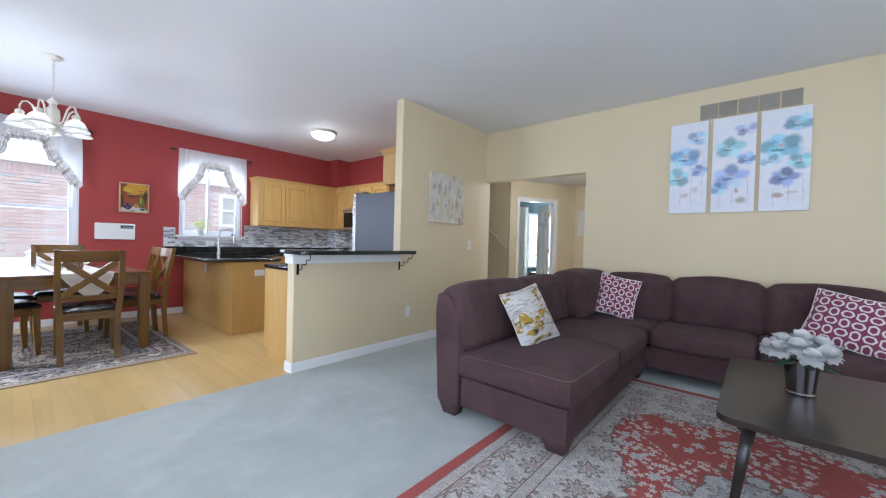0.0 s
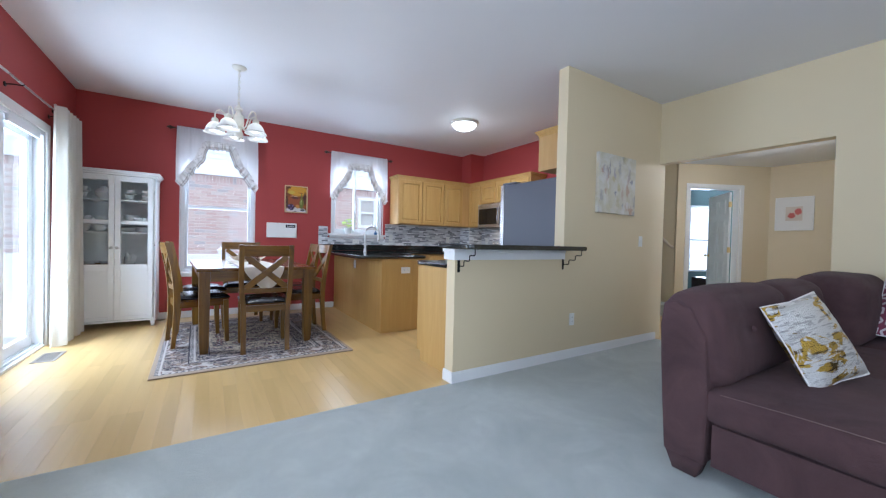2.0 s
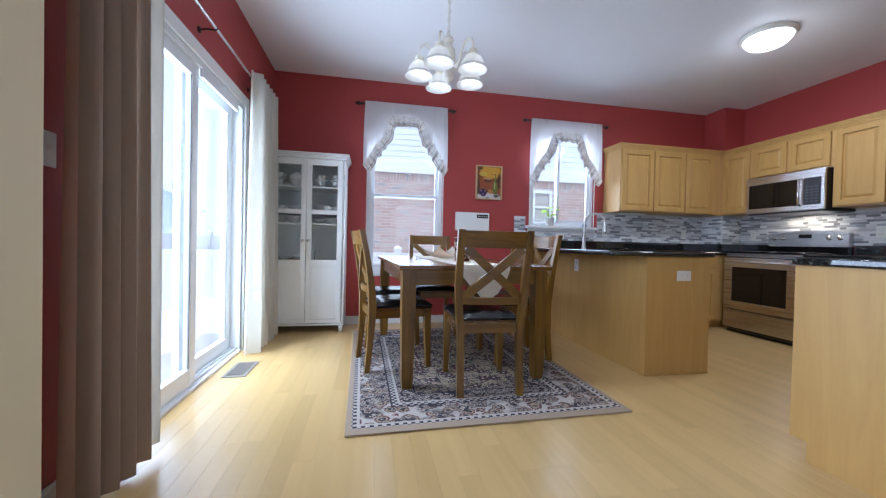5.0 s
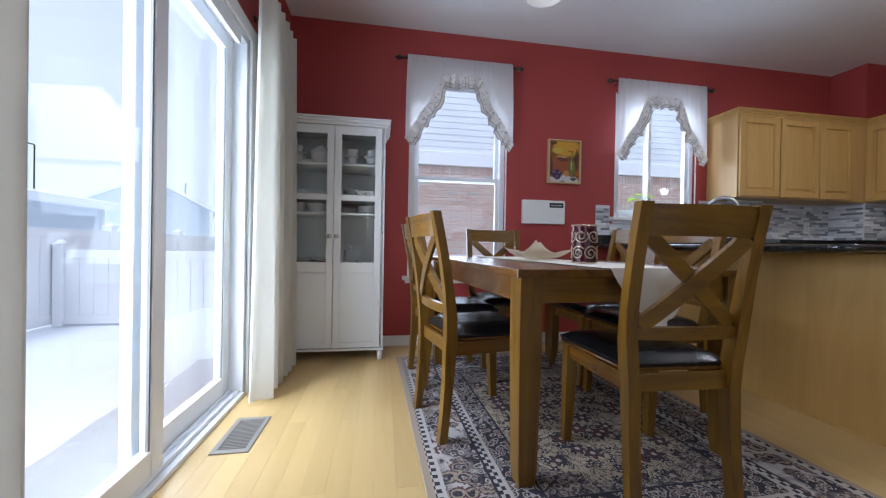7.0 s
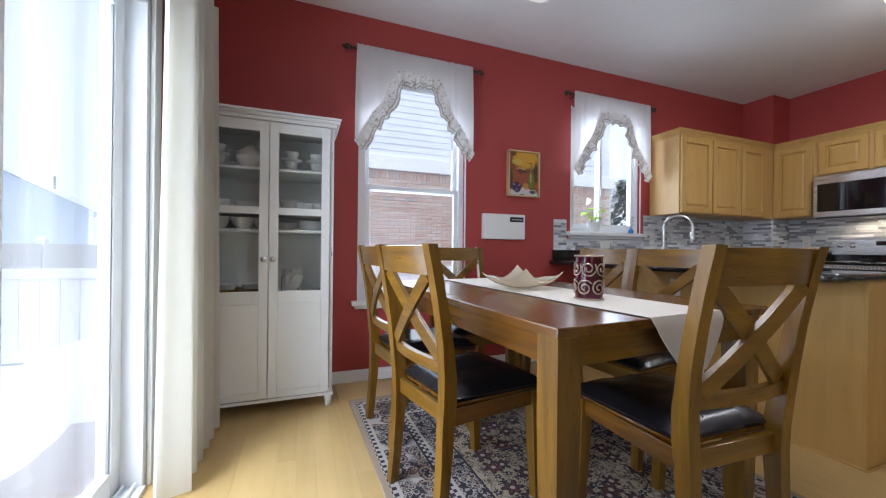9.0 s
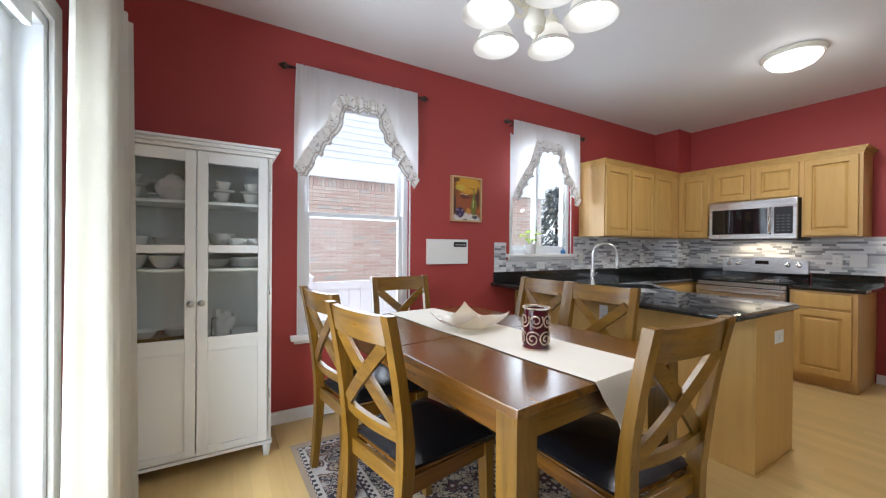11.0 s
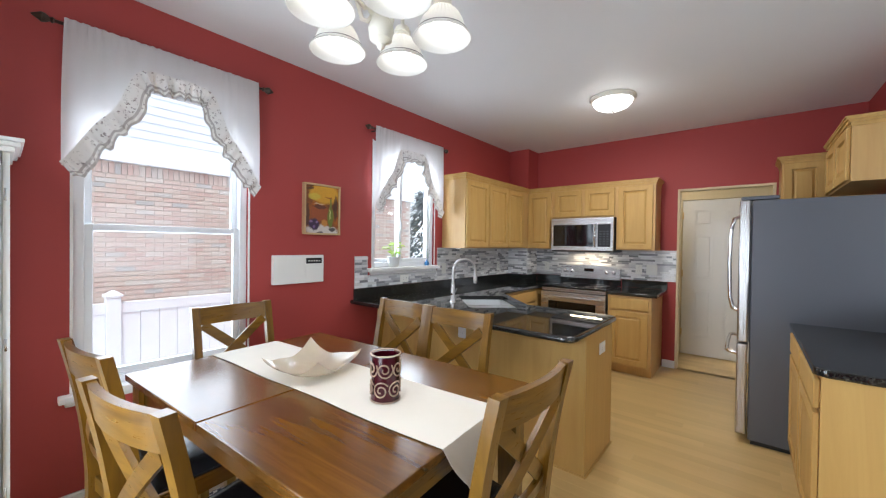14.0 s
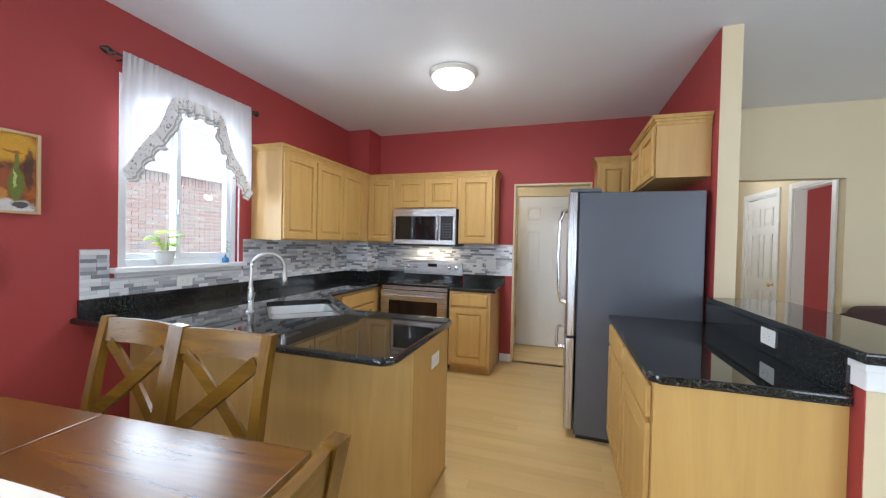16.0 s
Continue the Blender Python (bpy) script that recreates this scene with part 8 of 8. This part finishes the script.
def far_house(at, w, d, h, peak, label, rz=0.0):
    f = thing("house", at, label, "house", "far houses", rz)
    bm = B()
    box(bm, -w / 2, -d / 2, -0.3, w / 2, d / 2, h)
    vs = [(-w / 2, -d / 2, h), (w / 2, -d / 2, h), (0, -d / 2, peak), (-w / 2, d / 2, h), (w / 2, d / 2, h), (0, d / 2, peak)]
    q = [bm.verts.new(v) for v in vs]
    for t in ((0, 1, 2), (3, 5, 4), (0, 2, 5, 3), (1, 4, 5, 2)):
        bm.faces.new([q[k] for k in t])
    part("wall", bm, "siding_blue", f, smooth=False)
    for s in (-1, 1):
        bm = B()
        e = 0.5
        sl = (peak - h) / (w / 2)
        pts = [(s * (w / 2 + e), h - e * sl), (0, peak + 0.02), (0, peak + 0.25), (s * (w / 2 + e), h - e * sl + 0.22)]
        lo = [bm.verts.new((x, -d / 2 - e, z)) for x, z in pts]
        hi = [bm.verts.new((x, d / 2 + e, z)) for x, z in pts]
        bm.faces.new(lo)
        bm.faces.new(hi[::-1])
        for i in range(4):
            j = (i + 1) % 4
            bm.faces.new((lo[i], hi[i], hi[j], lo[j]))
        part("roof", bm, "roof_snowy", f, "snow-covered roof slope", smooth=False)
    bm = B()
    for s in (-1, 1):
        box(bm, s * (w / 2) - 0.12, d / 2 - 0.02, -0.3, s * (w / 2) + 0.12, d / 2 + 0.06, h, 0.01)
    part("corner_board", bm, "fence_vinyl", f)
    for x in (-w * 0.3, -w * 0.05, w * 0.2):
        bm = B()
        tube(bm, [(x, 0.4, h), (x, 0.4, peak + 0.35)], 0.06, 8)
        part("roof_vent", bm, "slat_grey", f)
    return f


far_house((-35.6, -18.6, 0), 7.6, 7.0, 3.3, 5.3, "distant blue-grey house with a snowy roof", -62)
far_house((-9.8, -11.5, 0), 5.0, 12.4, 1.85, 2.25, "long low blue-grey building behind the fence", 90)
ev = thing("evergreen_tree", (-11.6, 7.9, -0.28), "dark evergreen dusted with snow beyond the window", "tree")
bm = B()
tube(bm, [(0, 0, 0), (0, 0, 1.5), (0, 0, 3.4)], [0.07, 0.05, 0.01], 8)
part("trunk", bm, "espresso", ev)
rnd = random.Random(5)
bm = B()
for i in range(3200):
    z = 0.1 + 3.25 * rnd.random() ** 1.3
    r = 1.25 * (1 - (z / 3.6) ** 2.4) * rnd.uniform(0.35, 1.05) * (0.85 + 0.15 * math.sin(z * 14))
    a = rnd.uniform(0, 6.28)
    c = (r * math.cos(a), r * math.sin(a), z)
    leaf(bm, c, (c[0] + 0.16 * math.cos(a), c[1] + 0.16 * math.sin(a), z - 0.06 + rnd.uniform(-0.05, 0.1)), 0.035, 0.03)
part("crown", bm, "evergreen", ev)
cable = thing("utility_cable", (0, 0, 0), "thin black overhead cable tied to the low building", "cable")
bm = B()
tube(bm, [(-15.7, -10.5, 3.6), (-15.3, -10.9, 3.7), (-9, -15.5, 4.7), (-2, -20.5, 5.9)], 0.02, 5)
tube(bm, [(-15.7, -10.5, 3.6), (-15.7, -10.5, 2.0)], 0.02, 6)
part("wire", bm, "iron_black", cable)


# ---- floor boards, wall tiles and bricks ----
def plank_shapes(width, lengths):
    out = []
    for L in lengths:
        bm = B()
        box(bm, 0, 0, -0.012, L - 0.0003, width - 0.0003, 0.002, 0.0004, 1)
        out.append((L, one_mesh("plank", bm, "floor_maple")))
    return out


rnd = random.Random(21)
PW = 0.083
shapes = plank_shapes(PW, (0.55, 0.75, 0.95, 1.15, 1.4, 1.7))
y = SY
bm_rest = B()
count = 0
while y < NY - 0.01:
    x = CAR_X
    first_piece = True
    while x > WX + 0.02:
        L, me = rnd.choice(shapes)
        if first_piece:
            L, me = rnd.choice(shapes[:4])
            first_piece = False
        if x - L < WX - 0.15:
            fit_len = [s for s in shapes if x - s[0] >= WX - 0.15]
            if not fit_len:
                break
            L, me = fit_len[-1]
        if y < 2.3 and count < 300:
            piece("plank", me, floor, Matrix.Translation((x - L, y, 0)))
            count += 1
        else:
            box(bm_rest, x - L, y, -0.012, x - 0.0003, y + PW - 0.0003, 0.002)
        x -= L
    y += PW
yy = NY
while yy < 9.0:
    x = OPEN_X
    while x > -5.5:
        L = rnd.choice((0.75, 0.95, 1.15, 1.4))
        box(bm_rest, x - L, yy, -0.012, x - 0.0006, yy + PW - 0.0006, 0.002)
        x -= L
    yy += PW
n = MATS["floor_maple"].copy()
n.name = "floor_maple_far"
MATS["floor_maple_far"] = n
for node in list(n.node_tree.nodes):
    if node.bl_idname == "ShaderNodeObjectInfo":
        geo = n.node_tree.nodes.new("ShaderNodeNewGeometry")
        for l in list(n.node_tree.links):
            if l.from_node == node:
                n.node_tree.links.new(geo.outputs["Random Per Island"], l.to_socket)
rest = part("plank_field", bm_rest, "floor_maple_far", floor, smooth=False)
tagged(rest, kind="stuff")


def mosaic_material(name, source):
    n = Nodes(name)
    if source == "object":
        rnd_out = n.add("ShaderNodeObjectInfo").outputs["Random"]
    else:
        rnd_out = n.add("ShaderNodeNewGeometry").outputs["Random Per Island"]
    r = n.add("ShaderNodeValToRGB")
    r.color_ramp.interpolation = "CONSTANT"
    e = r.color_ramp.elements
    tones = ((0.78, 0.79, 0.80), (0.25, 0.26, 0.28), (0.62, 0.63, 0.64), (0.80, 0.80, 0.80), (0.17, 0.175, 0.19), (0.72, 0.72, 0.71), (0.36, 0.37, 0.39), (0.80, 0.81, 0.82), (0.48, 0.48, 0.50))
    while len(e) < len(tones):
        e.new(0.5)
    for i, (el, c) in enumerate(zip(e, tones)):
        el.position = i / len(tones)
        el.color = (*c, 1)
    n.link(rnd_out, r.inputs[0])
    v = n.coords()
    vein = n.noise(v, 30, 5, 0.6, 1.5)
    n.base(n.mix(n.math("MULTIPLY", vein, 0.3), r.outputs[0], (0.72, 0.72, 0.73)))
    n.set(Roughness=n.math("MULTIPLY_ADD", rnd_out, 0.3, 0.08))


mosaic_material("mosaic", "object")
mosaic_material("mosaic_field", "island")
TH_, TG = 0.0230, 0.0018
tile_lens = (0.052, 0.078, 0.104, 0.150)
tile_mesh = {}
for L in tile_lens:
    bm = B()
    box(bm, 0, 0, 0, 0.0055, L - TG, TH_ - TG, 0.0008, 1)
    tile_mesh[L] = one_mesh("tile", bm, "mosaic")

splash = structure("backsplash", B(), "tile_grout", "linear grey and white mosaic tile backsplash", "backsplash")
bm = B()
Z_A, Z_B = CT + 0.0965, 1.365
box(bm, WX + 0.0005, 1.40, Z_A, WX + 0.006, W2[0] - 0.057, 1.285)
box(bm, WX + 0.0005, W2[0] - 0.057, Z_A, WX + 0.006, W2[1] + 0.057, W2[2] - 0.06)
box(bm, WX + 0.0005, W2[1] + 0.057, Z_A, WX + 0.006, 4.098, Z_B)
box(bm, WX + 0.006, 4.0925, Z_A, -6.1895, 4.0995, Z_B)
box(bm, -6.1895, 4.0925, Z_A, -6.184, NY - 0.001, Z_B)
box(bm, -6.184, NY - 0.006, Z_A, -4.452, NY - 0.0005, Z_B)
part("grout_bed", bm, "tile_grout", splash, smooth=False)


def lay(z0, z1, a0, a1, m, rest_bm, parent, limit):
    """Rows of mosaic strips between a0 and a1 along the wall. m turns (out, along, up) into the place."""
    z = z0
    made = 0
    while z + TH_ <= z1 + 0.002:
        a = a0
        while a < a1 - 0.02:
            L = rnd.choice(tile_lens)
            L = min(L, a1 - a)
            if L in tile_mesh and made < limit:
                piece("tile", tile_mesh[L], parent, m @ Matrix.Translation((0.0062, a, z)))
                made += 1
            else:
                box(rest_bm, 0.0062, a, z, 0.0115, a + L - TG, z + TH_ - TG, m=m)
            a += L
        z += TH_
    return made


bm_t = B()
MW = Matrix.Translation((WX, 0, 0))
MN = Matrix.Translation((0, NY, 0)) @ Matrix.Rotation(radians(-90), 4, "Z")
MC = Matrix.Translation((0, 4.0985, 0)) @ Matrix.Rotation(radians(-90), 4, "Z")
MD = Matrix.Translation((-6.19, 0, 0))
lay(Z_A, 1.285, 1.40, W2[0] - 0.057, MW, bm_t, splash, 60)
lay(Z_A, W2[2] - 0.06, W2[0] - 0.057, W2[1] + 0.057, MW, bm_t, splash, 110)
lay(Z_A, Z_B, W2[1] + 0.057, 4.09, MW, bm_t, splash, 125)
lay(Z_A, Z_B, WX + 0.012, -6.19, MC, bm_t, splash, 0)
lay(Z_A, Z_B, 4.10, NY - 0.012, MD, bm_t, splash, 0)
lay(Z_A, Z_B, -6.178, -4.453, MN, bm_t, splash, 0)
tf = part("tile_field", bm_t, "mosaic_field", splash, smooth=False)
tagged(tf, kind="stuff")


def brick_material(name, source):
    n = Nodes(name)
    out = n.add("ShaderNodeObjectInfo").outputs["Random"] if source == "object" else n.add("ShaderNodeNewGeometry").outputs["Random Per Island"]
    c = n.ramp(out, (0.0, (0.50, 0.33, 0.28)), (0.3, (0.56, 0.42, 0.36)), (0.55, (0.60, 0.49, 0.42)), (0.75, (0.53, 0.38, 0.33)), (0.9, (0.63, 0.56, 0.50)), (1.0, (0.38, 0.37, 0.37)))
    v = n.coords()
    f = n.noise(v, 90, 4, 0.7)
    n.base(n.mix(n.math("MULTIPLY", f, 0.4), c, (0.66, 0.58, 0.51)))
    n.set(Roughness=0.9)
    n.bump(f, 0.5, 0.004)


brick_material("brick", "object")
brick_material("brick_field", "island")
bm = B()
box(bm, 0, 0, 0, 0.105, 0.203, 0.057, 0.003, 1)
brick_me = one_mesh("brick", bm, "brick")
house_wall = [o for o in nh.children if o.name.startswith("wall")][0]
bm_b = B()
z, row, made = 0.30, 0, 0
while z < 2.46:
    y = -3.2 + (0.107 if row % 2 else 0.0)
    soldier = z > 2.27
    while y < 5.93:
        if soldier:
            box(bm_b, -0.105, y, z, 0.004, y + 0.057, min(2.468, z + 0.19))
            y += 0.067
            continue
        if -0.6 < y < 2.2 and 1.0 < z and made < 300:
            piece("brick", brick_me, house_wall, Matrix.Translation((-0.105 + rnd.uniform(-0.002, 0.003), y, z)))
            made += 1
        elif not (3.25 < y < 3.95 and 1.37 < z < 2.27):
            box(bm_b, -0.105, y, z, 0.0, y + 0.203, z + 0.057)
        y += 0.2135
    z += 0.2 if soldier else 0.067
    row += 1
bf = part("brick_field", bm_b, "brick_field", house_wall, smooth=False)
tagged(bf, kind="stuff")
